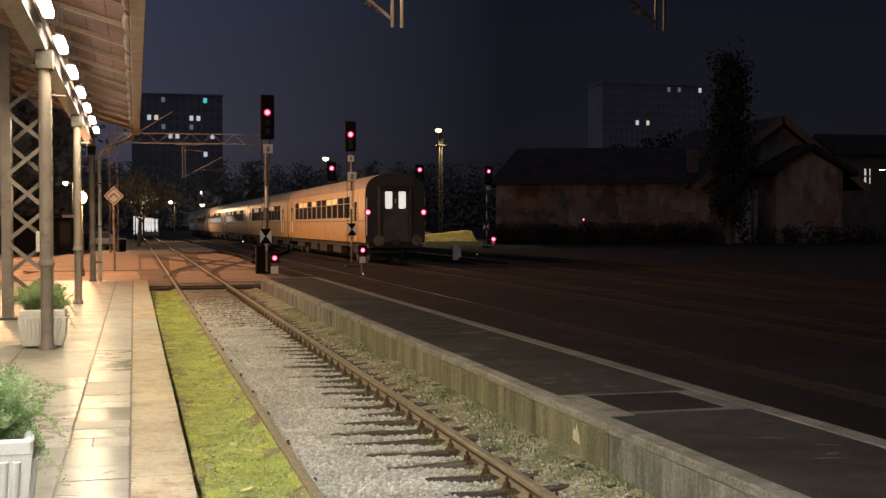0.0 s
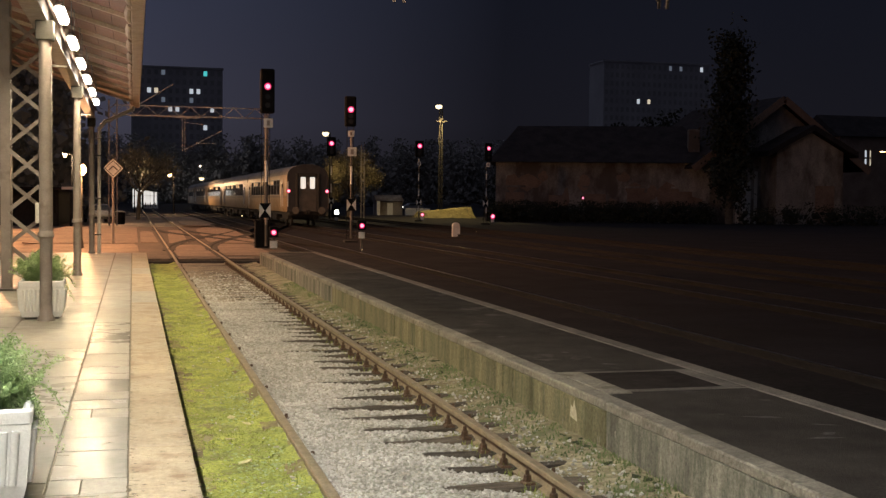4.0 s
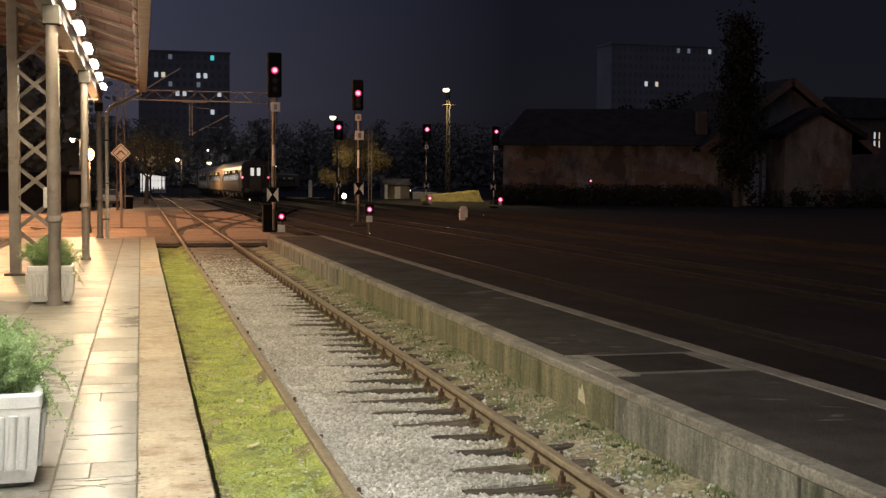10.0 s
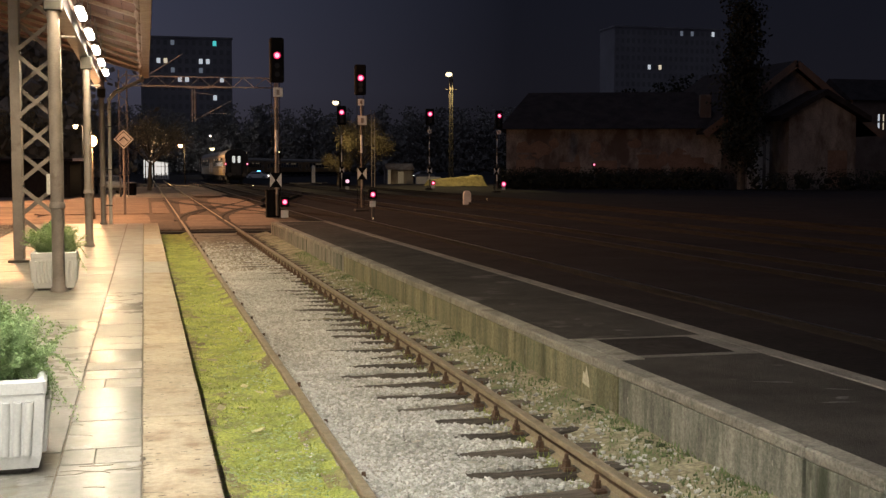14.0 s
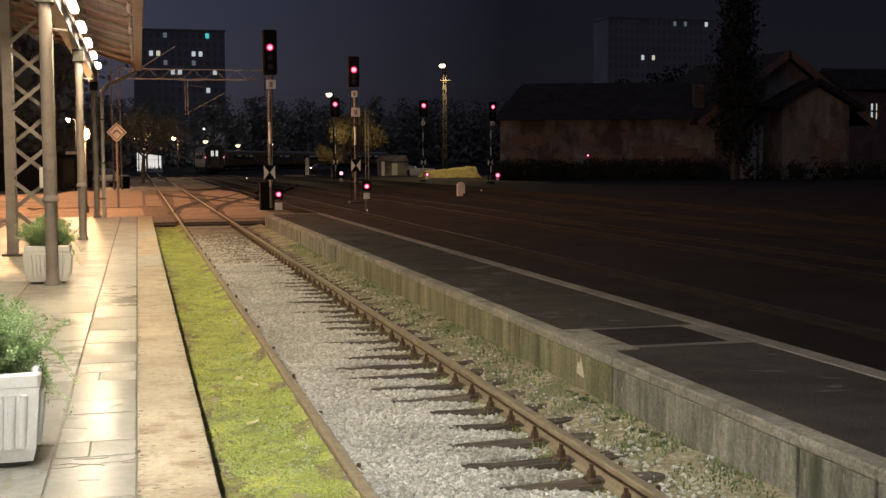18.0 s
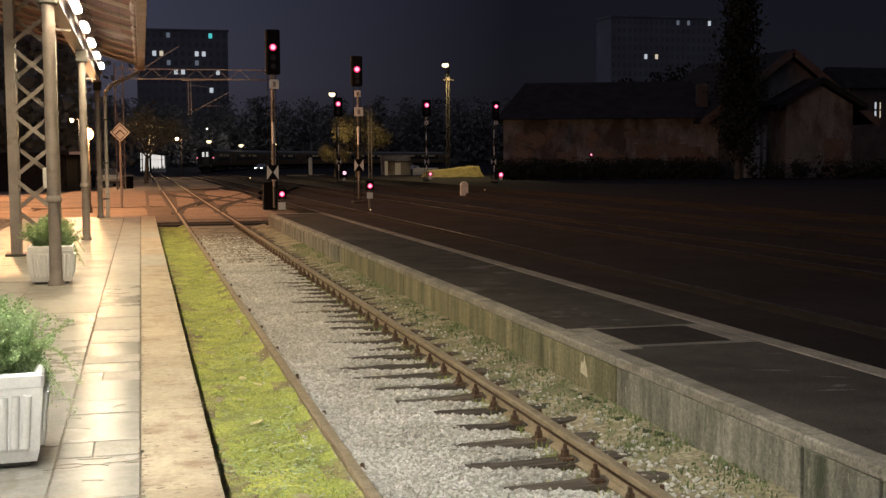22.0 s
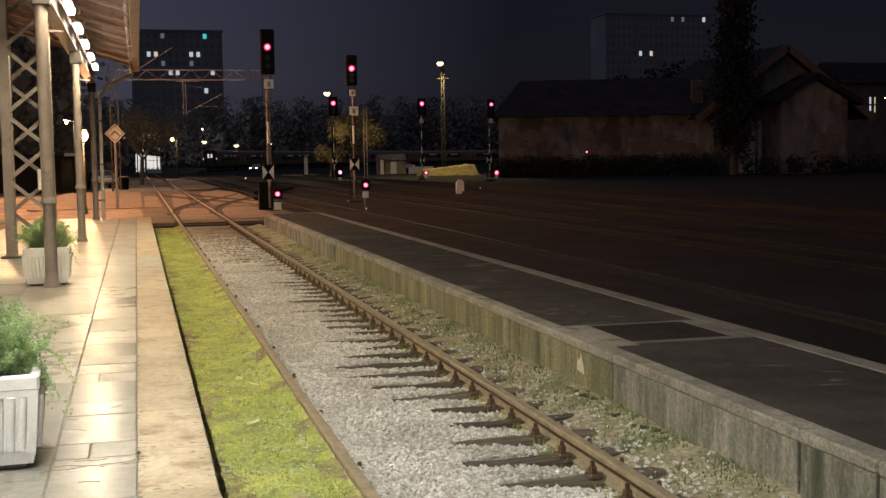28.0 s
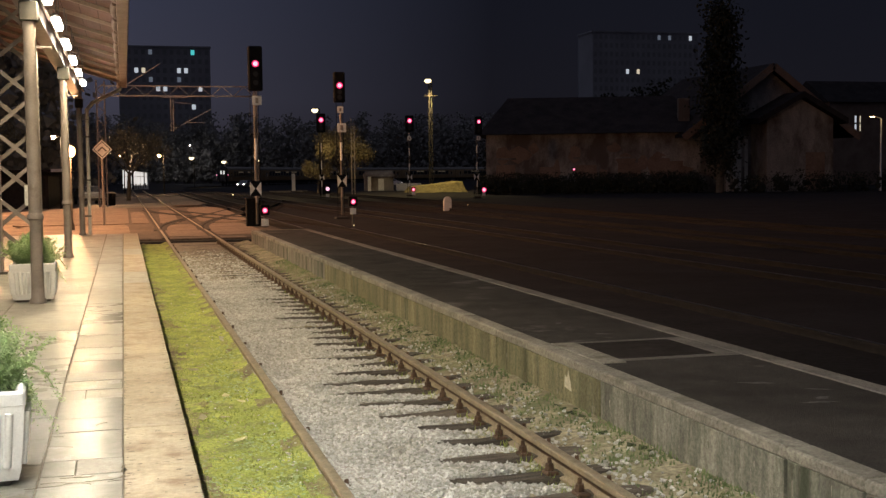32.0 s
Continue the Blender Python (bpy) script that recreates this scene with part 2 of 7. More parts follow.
# rear concrete coloured darker, as the lamplight fades across the platform
M_REARCOPING = surf("concrete coping darkened for lamp falloff", (0.12, 0.108, 0.095), (0.20, 0.18, 0.155), 2.2, 0.9, bump=0.7, fine=40, grain=0.45, spread=0.12)
M_PATCH = surf("bare plaster patch", (0.50, 0.46, 0.34), (0.6, 0.55, 0.42), 6, 0.85)
M_ASPHALT = surf("old asphalt", (0.043, 0.037, 0.033), (0.074, 0.065, 0.058), 1.3, 0.85, bump=0.9, fine=60, grain=0.55, dirt=(0.19, 0.175, 0.16), dirt_scale=1.0, dirt_at=(0.60, 0.76), rough_var=0.1)
M_SCUFF = surf("pale scuff on asphalt", (0.055, 0.05, 0.046), (0.15, 0.14, 0.13), 22, 0.85, bump=0.4, fine=70, grain=0.7)
M_HATCH = surf("dark hatch plate", (0.020, 0.0155, 0.0145), (0.032, 0.025, 0.023), 3, 0.9, bump=0.4)
M_GREYPAINT = surf("grey painted iron", (0.225, 0.190, 0.172), (0.285, 0.243, 0.22), 4, 0.5, bump=0.12, fine=50, grain=0.15, dirt=(0.15, 0.11, 0.09), dirt_scale=3, dirt_at=(0.6, 0.75))
M_LIGHTGREY = surf("light grey paint", (0.50, 0.475, 0.44), (0.62, 0.59, 0.55), 4, 0.5, bump=0.1)
M_DARKPAINT = surf("dark painted iron", (0.085, 0.075, 0.065), (0.13, 0.115, 0.10), 4, 0.55, bump=0.15)
M_ROOFWOOD = surf("brown roof boards", (0.19, 0.086, 0.066), (0.275, 0.136, 0.104), 1.5, 0.7, bump=0.35, fine=14, stretch=(0.6, 6, 1), grainy=True, grain=0.3)
M_FASCIA = surf("eave board", (0.35, 0.245, 0.20), (0.45, 0.325, 0.265), 2.5, 0.65, bump=0.25, fine=20, grain=0.25)
M_RAFTER = surf("painted rafter", (0.52, 0.39, 0.29), (0.62, 0.48, 0.37), 3, 0.6, bump=0.2)
M_WHITEPOT = surf("white planter concrete", (0.75, 0.745, 0.73), (0.82, 0.815, 0.80), 4, 0.55, bump=0.15, fine=60, grain=0.10, dirt=(0.6, 0.57, 0.5), dirt_scale=4, dirt_at=(0.62, 0.8))
M_POTSOIL = surf("potting soil", (0.03, 0.022, 0.015), (0.06, 0.045, 0.03), 12, 0.95)
M_LEAF = surf("feathery foliage", (0.24, 0.37, 0.13), (0.47, 0.60, 0.31), 9, 0.7, bump=0, local=True)
M_BLACK = surf("black enamel", (0.005, 0.005, 0.006), (0.009, 0.009, 0.009), 5, 0.88, bump=0.1)
M_WHITE = surf("white enamel", (0.70, 0.69, 0.66), (0.80, 0.79, 0.76), 5, 0.5, bump=0.1, dirt=(0.5, 0.47, 0.42), dirt_scale=6, dirt_at=(0.62, 0.8))
M_REDPAINT = surf("red enamel", (0.42, 0.04, 0.03), (0.5, 0.07, 0.05), 5, 0.5)
M_ZINC = surf("galvanised steel", (0.34, 0.34, 0.33), (0.45, 0.45, 0.44), 8, 0.5, 0.6, bump=0.1)
M_COACH = surf("dusty cream coach paint", (0.38, 0.25, 0.12), (0.45, 0.305, 0.155), 1.2, 0.42, bump=0.06, fine=12, grain=0.15, local=True, dirt=(0.19, 0.13, 0.072), dirt_scale=0.9, dirt_at=(0.55, 0.8))
M_COACHROOF = surf("grey coach roof", (0.20, 0.18, 0.155), (0.28, 0.25, 0.21), 1.5, 0.6, bump=0.1, local=True)
M_COACHEND = surf("dark coach end", (0.016, 0.016, 0.021), (0.028, 0.028, 0.034), 2, 0.6, bump=0.1, local=True)
M_COACHDOOR = surf("worn grey end door", (0.05, 0.046, 0.045), (0.085, 0.078, 0.074), 2, 0.6, bump=0.1, local=True)
M_UNDER = surf("black underframe", (0.015, 0.014, 0.013), (0.035, 0.03, 0.027), 3, 0.8, local=True)
M_RUBBER = surf("black rubber", (0.012, 0.012, 0.012), (0.022, 0.022, 0.022), 4, 0.7, local=True)
M_WINDOW = glass("dark window glass", (0.03, 0.028, 0.025))
M_WALL = surf("old plaster wall", (0.20, 0.178, 0.158), (0.34, 0.305, 0.27), 0.5, 0.9, bump=0.4, fine=8, grain=0.4, dirt=(0.09, 0.068, 0.056), dirt_scale=0.32, dirt_at=(0.44, 0.58), stretch=(1, 1, 0.55))
M_WALLDARK = surf("bare old brick", (0.16, 0.10, 0.07), (0.24, 0.16, 0.115), 0.6, 0.9, bump=0.4, fine=8, grain=0.35)
M_ROOFTILE = surf("dark roof tiles", (0.022, 0.019, 0.020), (0.04, 0.033, 0.033), 0.8, 0.9, bump=0.5, fine=9)
M_FARWALL = surf("far facade", (0.26, 0.25, 0.26), (0.34, 0.33, 0.34), 0.08, 0.9, bump=0)
M_FARPANE = surf("far dull panes", (0.19, 0.185, 0.19), (0.25, 0.24, 0.25), 0.2, 0.6, bump=0)
M_BARK = surf("bark", (0.09, 0.07, 0.05), (0.15, 0.12, 0.085), 3, 0.9, bump=0.6, fine=14)
M_TREELEAF = surf("autumn leaves", (0.18, 0.15, 0.075), (0.32, 0.27, 0.15), 1.2, 0.8, bump=0)
M_DULLLEAF = surf("dull late leaves", (0.17, 0.14, 0.085), (0.27, 0.23, 0.14), 1.2, 0.8, bump=0)
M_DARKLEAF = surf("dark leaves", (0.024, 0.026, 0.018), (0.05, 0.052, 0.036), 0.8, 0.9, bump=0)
# far leaves lightened in colour to stand in for the night haze
M_HAZELEAF = surf("grey-green leaves paled for haze", (0.17, 0.165, 0.15), (0.30, 0.28, 0.25), 0.5, 0.9, bump=0)
M_BANK = surf("dry grass bank", (0.22, 0.185, 0.06), (0.31, 0.26, 0.09), 0.9, 0.95, bump=0.8, fine=7, grain=0.6, dirt=(0.10, 0.085, 0.03), dirt_scale=1.1)
M_MASTIRON = surf("weathered mast iron", (0.018, 0.016, 0.0135), (0.032, 0.029, 0.024), 3, 0.85, bump=0.2)
M_CARPAINT = surf("silver car paint", (0.30, 0.30, 0.30), (0.34, 0.34, 0.34), 2, 0.35, 0.4, bump=0, local=True)
M_DIFFUSER = glow("lit tube diffuser", (1.0, 0.93, 0.78), 24.0)
M_RED = glow("red signal lens", (1.0, 0.03, 0.16), 1.1)
M_REDCORE = glow("red lens core", (1.0, 0.55, 0.72), 1.25)
M_REDDIM = glow("red tail lamp", (1.0, 0.05, 0.16), 1.2)
M_WHITELENS = glow("white signal lens", (1.0, 0.93, 0.78), 10.0)
M_SODIUM = glow("sodium bulb", (1.0, 0.62, 0.25), 14.0)
M_STREET = glow("street lamp bulb", (1.0, 0.80, 0.46), 2.4)
M_DOORWIN = glow("lit vestibule", (0.86, 0.88, 0.82), 0.75)
M_INSIDE = glow("coach saloon light", (1.0, 0.78, 0.48), 0.045)
M_BLUE = glow("blue beacon", (0.08, 0.4, 1.0), 8.0)
M_HEAD = glow("headlight", (1.0, 0.93, 0.85), 6.0)
M_HOMEWIN = glow("lit home window", (0.85, 0.92, 1.0), 0.55)
M_HOMEWARM = glow("lit warm window", (1.0, 0.85, 0.62), 0.6)
M_HOMEDIM = glow("dim window", (0.75, 0.85, 1.0), 0.10)
M_TEAL = glow("teal shop sign", (0.1, 0.75, 0.75), 0.7)
M_SHOP = glow("lit kiosk front", (1.0, 0.95, 0.88), 0.8)
for dull in (M_HATCH, M_ASPHALT, M_YARDHEAD, M_UNLITGROUND, M_RUSTDARK, M_YARDSLEEPER, M_BLACK, M_DARKLEAF, M_ROOFTILE):
    dull.node_tree.nodes["Principled BSDF"].inputs["Specular IOR Level"].default_value = 0.12
M_SLABMID.node_tree.nodes["Principled BSDF"].inputs["Specular IOR Level"].default_value = 0.04
M_SLABFAR.node_tree.nodes["Principled BSDF"].inputs["Specular IOR Level"].default_value = 0.2
M_SLAB.node_tree.nodes["Principled BSDF"].inputs["Specular IOR Level"].default_value = 0.012


# ---------- mesh helpers ----------
class Shape:
    def __init__(self):
        self.v, self.f = [], []

    def add(self, verts, faces):
        k = len(self.v)
        self.v += [tuple(p) for p in verts]
        self.f += [tuple(i + k for i in q) for q in faces]
        return self

    def box(self, x0, x1, y0, y1, z0, z1, bev=0.0, m=None):
        c, h = Vector(((x0 + x1) / 2, (y0 + y1) / 2, (z0 + z1) / 2)), ((x1 - x0) / 2, (y1 - y0) / 2, (z1 - z0) / 2)
        verts, faces = [], []
        if bev <= 0:
            for s in ((-1, -1, -1), (1, -1, -1), (1, 1, -1), (-1, 1, -1), (-1, -1, 1), (1, -1, 1), (1, 1, 1), (-1, 1, 1)):
                verts.append(c + Vector([s[i] * h[i] for i in range(3)]))
            faces = [(3, 2, 1, 0), (4, 5, 6, 7), (0, 1, 5, 4), (1, 2, 6, 5), (2, 3, 7, 6), (3, 0, 4, 7)]
        else:
            at = {}
            for s in [(a, b, d) for a in (-1, 1) for b in (-1, 1) for d in (-1, 1)]:
                for ax in range(3):
                    at[s, ax] = len(verts)
                    verts.append(c + Vector([s[i] * (h[i] - (0 if i == ax else bev)) for i in range(3)]))
            for ax in range(3):
                o1, o2 = (ax + 1) % 3, (ax + 2) % 3
                for sg in (-1, 1):
                    ring = []
                    for a, b in ((-1, -1), (1, -1), (1, 1), (-1, 1)):
                        s = [0, 0, 0]
                        s[ax], s[o1], s[o2] = sg, a, b
                        ring.append(at[tuple(s), ax])
                    faces.append(tuple(ring if sg > 0 else ring[::-1]))
                for a in (-1, 1):
                    for b in (-1, 1):
                        s, t = [0, 0, 0], [0, 0, 0]
                        s[ax], t[ax] = -1, 1
                        s[o1] = t[o1] = a
                        s[o2] = t[o2] = b
                        s, t = tuple(s), tuple(t)
                        q = (at[s, o1], at[t, o1], at[t, o2], at[s, o2])
                        faces.append(q if a * b < 0 else q[::-1])
            for s in [(a, b, d) for a in (-1, 1) for b in (-1, 1) for d in (-1, 1)]:
                q = (at[s, 0], at[s, 1], at[s, 2])
                faces.append(q if s[0] * s[1] * s[2] > 0 else q[::-1])
        if m:
            verts = [m @ p for p in verts]
        return self.add(verts, faces)

    def beam(self, p, q, w, h, bev=0.0):
        """A bar from p to q, w across and h high."""
        p, q = Vector(p), Vector(q)
        d = q - p
        m = Matrix.Translation((p + q) / 2) @ d.to_track_quat("Y", "Z").to_matrix().to_4x4()
        return self.box(-w / 2, w / 2, -d.length / 2, d.length / 2, -h / 2, h / 2, bev, m)

    def tube(self, p, q, r, r2=None, n=10, caps=True):
        p, q = Vector(p), Vector(q)
        r2 = r if r2 is None else r2
        t = (q - p).to_track_quat("Z", "Y").to_matrix()
        ring = [t @ Vector((math.cos(k * math.tau / n), math.sin(k * math.tau / n), 0)) for k in range(n)]
        verts = [p + u * r for u in ring] + [q + u * r2 for u in ring]
        faces = [(k, (k + 1) % n, n + (k + 1) % n, n + k) for k in range(n)]
        if caps:
            faces += [tuple(range(n - 1, -1, -1)), tuple(range(n, 2 * n))]
        return self.add(verts, faces)

    def lathe(self, prof, n=16, m=None):
        """Turned about z: prof is (radius, z) from the bottom up."""
        verts = [Vector((r * math.cos(k * math.tau / n), r * math.sin(k * math.tau / n), z)) for r, z in prof for k in range(n)]
        faces = [(j * n + k, j * n + (k + 1) % n, (j + 1) * n + (k + 1) % n, (j + 1) * n + k) for j in range(len(prof) - 1) for k in range(n)]
        faces += [tuple(range(n - 1, -1, -1)), tuple(range((len(prof) - 1) * n, len(prof) * n))]
        if m:
            verts = [m @ p for p in verts]
        return self.add(verts, faces)

    def sweep(self, prof, path, closed=True):
        """A profile of (across, up) carried along level points (x, y, z)."""
        n, verts, faces = len(prof), [], []
        pts = [Vector(p) for p in path]
        for i, p in enumerate(pts):
            d = (pts[min(i + 1, len(pts) - 1)] - pts[max(i - 1, 0)]).normalized()
            side = d.cross(Vector((0, 0, 1))).normalized()
            verts += [p + side * a + Vector((0, 0, b)) for a, b in prof]
        for i in range(len(pts) - 1):
            for k in range(n if closed else n - 1):
                a, b = i * n + k, i * n + (k + 1) % n
                faces.append((a, a + n, b + n, b))
        if closed:
            faces += [tuple(range(n)), tuple(range((len(pts) - 1) * n + n - 1, (len(pts) - 1) * n - 1, -1))]
        return self.add(verts, faces)

    def blob(self, c, r, rng, squash=0.75):
        """A small rough stone."""
        base = ((1, 0, 0), (-1, 0, 0), (0, 1, 0), (0, -1, 0), (0, 0, 1), (0, 0, -1))
        turn = Euler((rng.uniform(0, 6.3), rng.uniform(0, 6.3), rng.uniform(0, 6.3))).to_matrix()
        verts = []
        for b in base:
            p = turn @ (Vector(b) * r * rng.uniform(0.65, 1.25))
            verts.append((c[0] + p.x, c[1] + p.y, c[2] + p.z * squash))
        return self.add(verts, ((0, 2, 4), (2, 1, 4), (1, 3, 4), (3, 0, 4), (2, 0, 5), (1, 2, 5), (3, 1, 5), (0, 3, 5)))

    def mesh(self, name, material, smooth=0, tidy=True):
        d = bpy.data.meshes.new(name)
        d.from_pydata(self.v, [], self.f)
        if tidy and len(self.f) < 4000:
            b = bmesh.new()
            b.from_mesh(d)
            bmesh.ops.recalc_face_normals(b, faces=b.faces)
            b.to_mesh(d)
            b.free()
        if smooth:
            d.polygons.foreach_set("use_smooth", [True] * len(d.polygons))
            d.set_sharp_from_angle(angle=radians(smooth))
        d.materials.append(material)
        return d


def part(name, shape, material, parent=None, label="", smooth=0, m=None):
    """One mesh object, under a thing or part if one is given."""
    d = shape if isinstance(shape, bpy.types.Mesh) else shape.mesh(name, material, smooth)
    o = new(name, d)
    if parent:
        o.parent = parent
    if m is not None:
        o.matrix_basis = m
    if label:
        tagged(o, label)
    return o


def thing(name, label, category, group="", m=None):
    o = new(name)
    o.empty_display_size = 0.2
    if m is not None:
        o.matrix_basis = m
    return tagged(o, label, category, group)


def setting(name, shape, material, label="", category="", smooth=0, kind="structure"):
    return tagged(part(name, shape, material, None, "", smooth), label, category, "", kind)


# ---------- plan ----------
RAIL_L, RAIL_R = 1.162, 2.669      # rail centres of the platform track; rail tops at z = 0
PLAT_Z, PLAT_X, PLAT_END = 0.25, 0.33, 34.4
ISLE_X0, ISLE_X1, ISLE_Z, ISLE_END = 3.41, 5.03, 0.31, 33.3
SPACING, FIRST = 0.5226, 6.985 - 6 * 0.5226
COL_X, COL_Y = -1.16, (15.5, 24.4, 34.0)
EAVE_X, EAVE_Z, SLOPE = -0.06, 4.42, 0.29
rng = random.Random(7)


def bumpy(x0, x1, y0, y1, nx, ny, height):
    """A gridded sheet whose height is height(x, y)."""
    s = Shape()
    xs = [x0 + (x1 - x0) * i / nx for i in range(nx + 1)]
    ys = [y0 + (y1 - y0) * j / ny for j in range(ny + 1)]
    s.v = [(x, y, height(x, y)) for y in ys for x in xs]
    s.f = [(j * (nx + 1) + i, j * (nx + 1) + i + 1, (j + 1) * (nx + 1) + i + 1, (j + 1) * (nx + 1) + i) for j in range(ny) for i in range(nx)]
    return s


def rough(x, y, s, a):
    return a * noise.noise((x * s, y * s, 3.1))


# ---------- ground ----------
setting("ground", Shape().add([(-1500, -1500, -0.2), (1500, -1500, -0.2), (1500, 2500, -0.2), (-1500, 2500, -0.2)], [(0, 1, 2, 3)]), M_UNLITGROUND,
        "bare earth of a railway yard at night, colour darkened as unlit", "ground")
setting("yard_ground", bumpy(-30, 6.2, 34.6, 130, 60, 110, lambda x, y: -0.165 + rough(x, y, 0.35, 0.03) - 0.03 * max(0, x - 5.4)), M_EARTH,
        "bare reddish-brown earth between station tracks", "ground")
setting("yard_gravel", bumpy(6.1, 60, 34.6, 150, 60, 110, lambda x, y: -0.185 + rough(x, y, 0.35, 0.02)), M_UNLITGROUND,
        "gravel of the outer yard, colour darkened as unlit", "ground")
setting("yard_ballast", bumpy(5.36, 25.5, -10, 64, 90, 260, lambda x, y: -0.105 + rough(x, y, 0.9, 0.02) + rough(x, y, 4, 0.008) - 0.09 * max(0.0, (y - 52) / 12) - 0.09 * max(0.0, (x - 22) / 3.5)), M_UNLITGROUND,
        "ballast lying high between the yard rails, colour darkened as unlit", "track bed", 50)


def bed_z(x, y):
    """Top of the ballast: it buries the sleepers but for hollows towards the far rail."""
    k = round((y - FIRST) / SPACING)
    off = abs(y - FIRST - k * SPACING)
    z = -0.122 + rough(x, y, 3, 0.010) + rough(x, y, 11, 0.006)
    bare = 1.98 + 0.6 * noise.noise((k * 3.7, 0.5, 0.2)) + (0.0 if y < 16 else 0.07 * (y - 16))
    if bare < x < 2.62:
        end = min(1, 0.25 + (x - bare) / 0.6)
        half = (0.135 + 0.07 * noise.noise((k * 1.9, x * 2.5, 4.0))) * end
        if off < half + 0.03:
            z -= 0.052 * min(1, max(0, (half + 0.03 - off) / 0.03))
    z -= 0.018 * max(0.0, min(1.0, (x - 2.05) / 0.4)) * (0.8 + 0.6 * noise.noise((x * 2, y * 1.3, 2.2)))
    return z + 0.075 * max(0.0, min(1.0, 1 - (x - 1.2) / 0.16)) * (0.7 + 0.5 * noise.noise((x * 2, y * 1.5, 6.0)))


near_bed = setting("track_bed", bumpy(1.0, 2.95, 3.6, 20, 48, 620, bed_z), M_BED, "grey ballast bed of the platform track", "track bed")
near_bed.data.materials.append(M_SOIL)
for p in near_bed.data.polygons:
    c = p.center
    if c.x > 2.42 + 0.25 * noise.noise((c.x * 3, c.y * 2.5, 5.1)) - 0.02 * max(0.0, c.y - 9):
        p.material_index = 1


def far_bed_z(x, y):
    """Far ballast that lets the sleepers show as shallow ripples."""
    off = abs(y - FIRST - round((y - FIRST) / SPACING) * SPACING)
    return -0.120 + rough(x, y, 3, 0.010) - 0.026 * max(0.0, min(1.0, (x - 1.45) / 0.4)) * max(0.0, min(1.0, (0.13 - off) / 0.05))


setting("track_bed", bumpy(1.0, 2.95, 20, 35.5, 20, 560, far_bed_z), M_BEDFAR, "darker brown ballast bed of the platform track", "track bed")
setting("track_bed", bumpy(1.0, 2.95, -9, 3.6, 12, 60, lambda x, y: -0.122 + rough(x, y, 3, 0.012)), M_BED, "grey ballast bed of the platform track", "track bed")
setting("track_side", bumpy(2.78, 3.44, -8, 34.6, 10, 300, lambda x, y: -0.15 + 0.10 * min(1, max(0, (x - 2.8) / 0.55)) + rough(x, y, 4, 0.03)), M_SOIL,
        "weedy gravel strip along the low platform wall", "soil strip")

def moss_z(x, y):
    return -0.085 + rough(x, y, 3, 0.026) + rough(x, y, 9, 0.020) + rough(x, y, 23, 0.010) - 0.03 * max(0.0, 1 - (x - 0.31) / 0.12) + 0.05 * max(0, (x - 0.9) / 0.2)


moss_strip = setting("moss_strip", bumpy(0.31, 1.12, -8, 34.5, 44, 1500, moss_z), M_MOSS,
                     "bright yellow-green moss strip beside the platform edge", "grass strip", 60)
moss_strip.data.materials.append(M_MOSSSOIL)
for p in moss_strip.data.polygons:
    c = p.center
    reach = 0.42 + 0.30 * noise.noise((c.x * 2.1, c.y * 0.8, 1.7)) + 0.22 * noise.noise((c.x * 7, c.y * 5, 4.4))
    if c.x < reach or (c.x > 1.0 and noise.noise((c.x * 3, c.y * 2.4, 8.8)) > 0.05):
        p.material_index = 1

# ---------- platform ----------
setting("platform_base", Shape().box(-9, PLAT_X - 0.02, -14, PLAT_END, -0.2, PLAT_Z - 0.009), M_JOINT, "low station platform body", "platform")
platform = setting("platform_paving", Shape().box(-9, -3.24, -14, PLAT_END - 0.01, PLAT_Z - 0.03, PLAT_Z), M_SLAB,
                   "polished cream stone paving slabs, worn and wet-looking", "pavement")


setting("platform_paving", Shape().box(-3.24, PLAT_X - 0.002, -14, 0.99, PLAT_Z - 0.03, PLAT_Z - 0.002, 0.002), M_SLAB, "cream stone paving at the back of the platform", "pavement")


# ---------- island platform ----------
isle = setting("island_platform", Shape().box(ISLE_X0 + 0.06, ISLE_X1 - 0.05, -10, ISLE_END - 0.05, -0.2, ISLE_Z - 0.012), M_ASPHALT,
               "low island platform with an old dark asphalt surface", "platform")


# ---------- rails ----------
PROFILE = [(-0.036, -0.005), (-0.03, 0), (0.03, 0), (0.036, -0.005), (0.036, -0.036), (0.007, -0.038), (0.007, -0.078), (0.012, -0.118), (0.056, -0.13),
           (0.056, -0.14), (-0.056, -0.14), (-0.056, -0.13), (-0.012, -0.118), (-0.007, -0.078), (-0.007, -0.038), (-0.036, -0.036)]


def rail(path, parent, side=None, head=None):
    d = Shape().sweep(PROFILE, path).mesh("rail", side or M_RUST)
    d.materials.append(head or M_WORN)
    d.materials.append(side or M_CLIP)
    for p in d.polygons:
        if p.normal.z > 0.9 and p.center.z > -0.01:
            p.material_index = 1
        # upper web in darker rust, painting the shadow under the rail head
        elif abs(p.normal.x) > 0.9 and -0.08 < p.center.z < -0.04:
            p.material_index = 2
    return part("rail", d, None, parent)


def fastening_mesh(sides):
    s = Shape().box(-0.16, 0.16, -0.08, 0.08, -0.155, -0.138, 0.004)
    for sg in sides:
        s.box(sg * 0.088 - 0.042, sg * 0.088 + 0.042, -0.06, 0.06, -0.14, -0.098, 0.010)
        s.tube((sg * 0.095, 0, -0.10), (sg * 0.095, 0, -0.055), 0.032, 0.027, 6)
        s.tube((sg * 0.095, 0, -0.06), (sg * 0.095, 0, -0.018), 0.017, 0.014, 6)
    return s.mesh("fastening", M_CLIP)


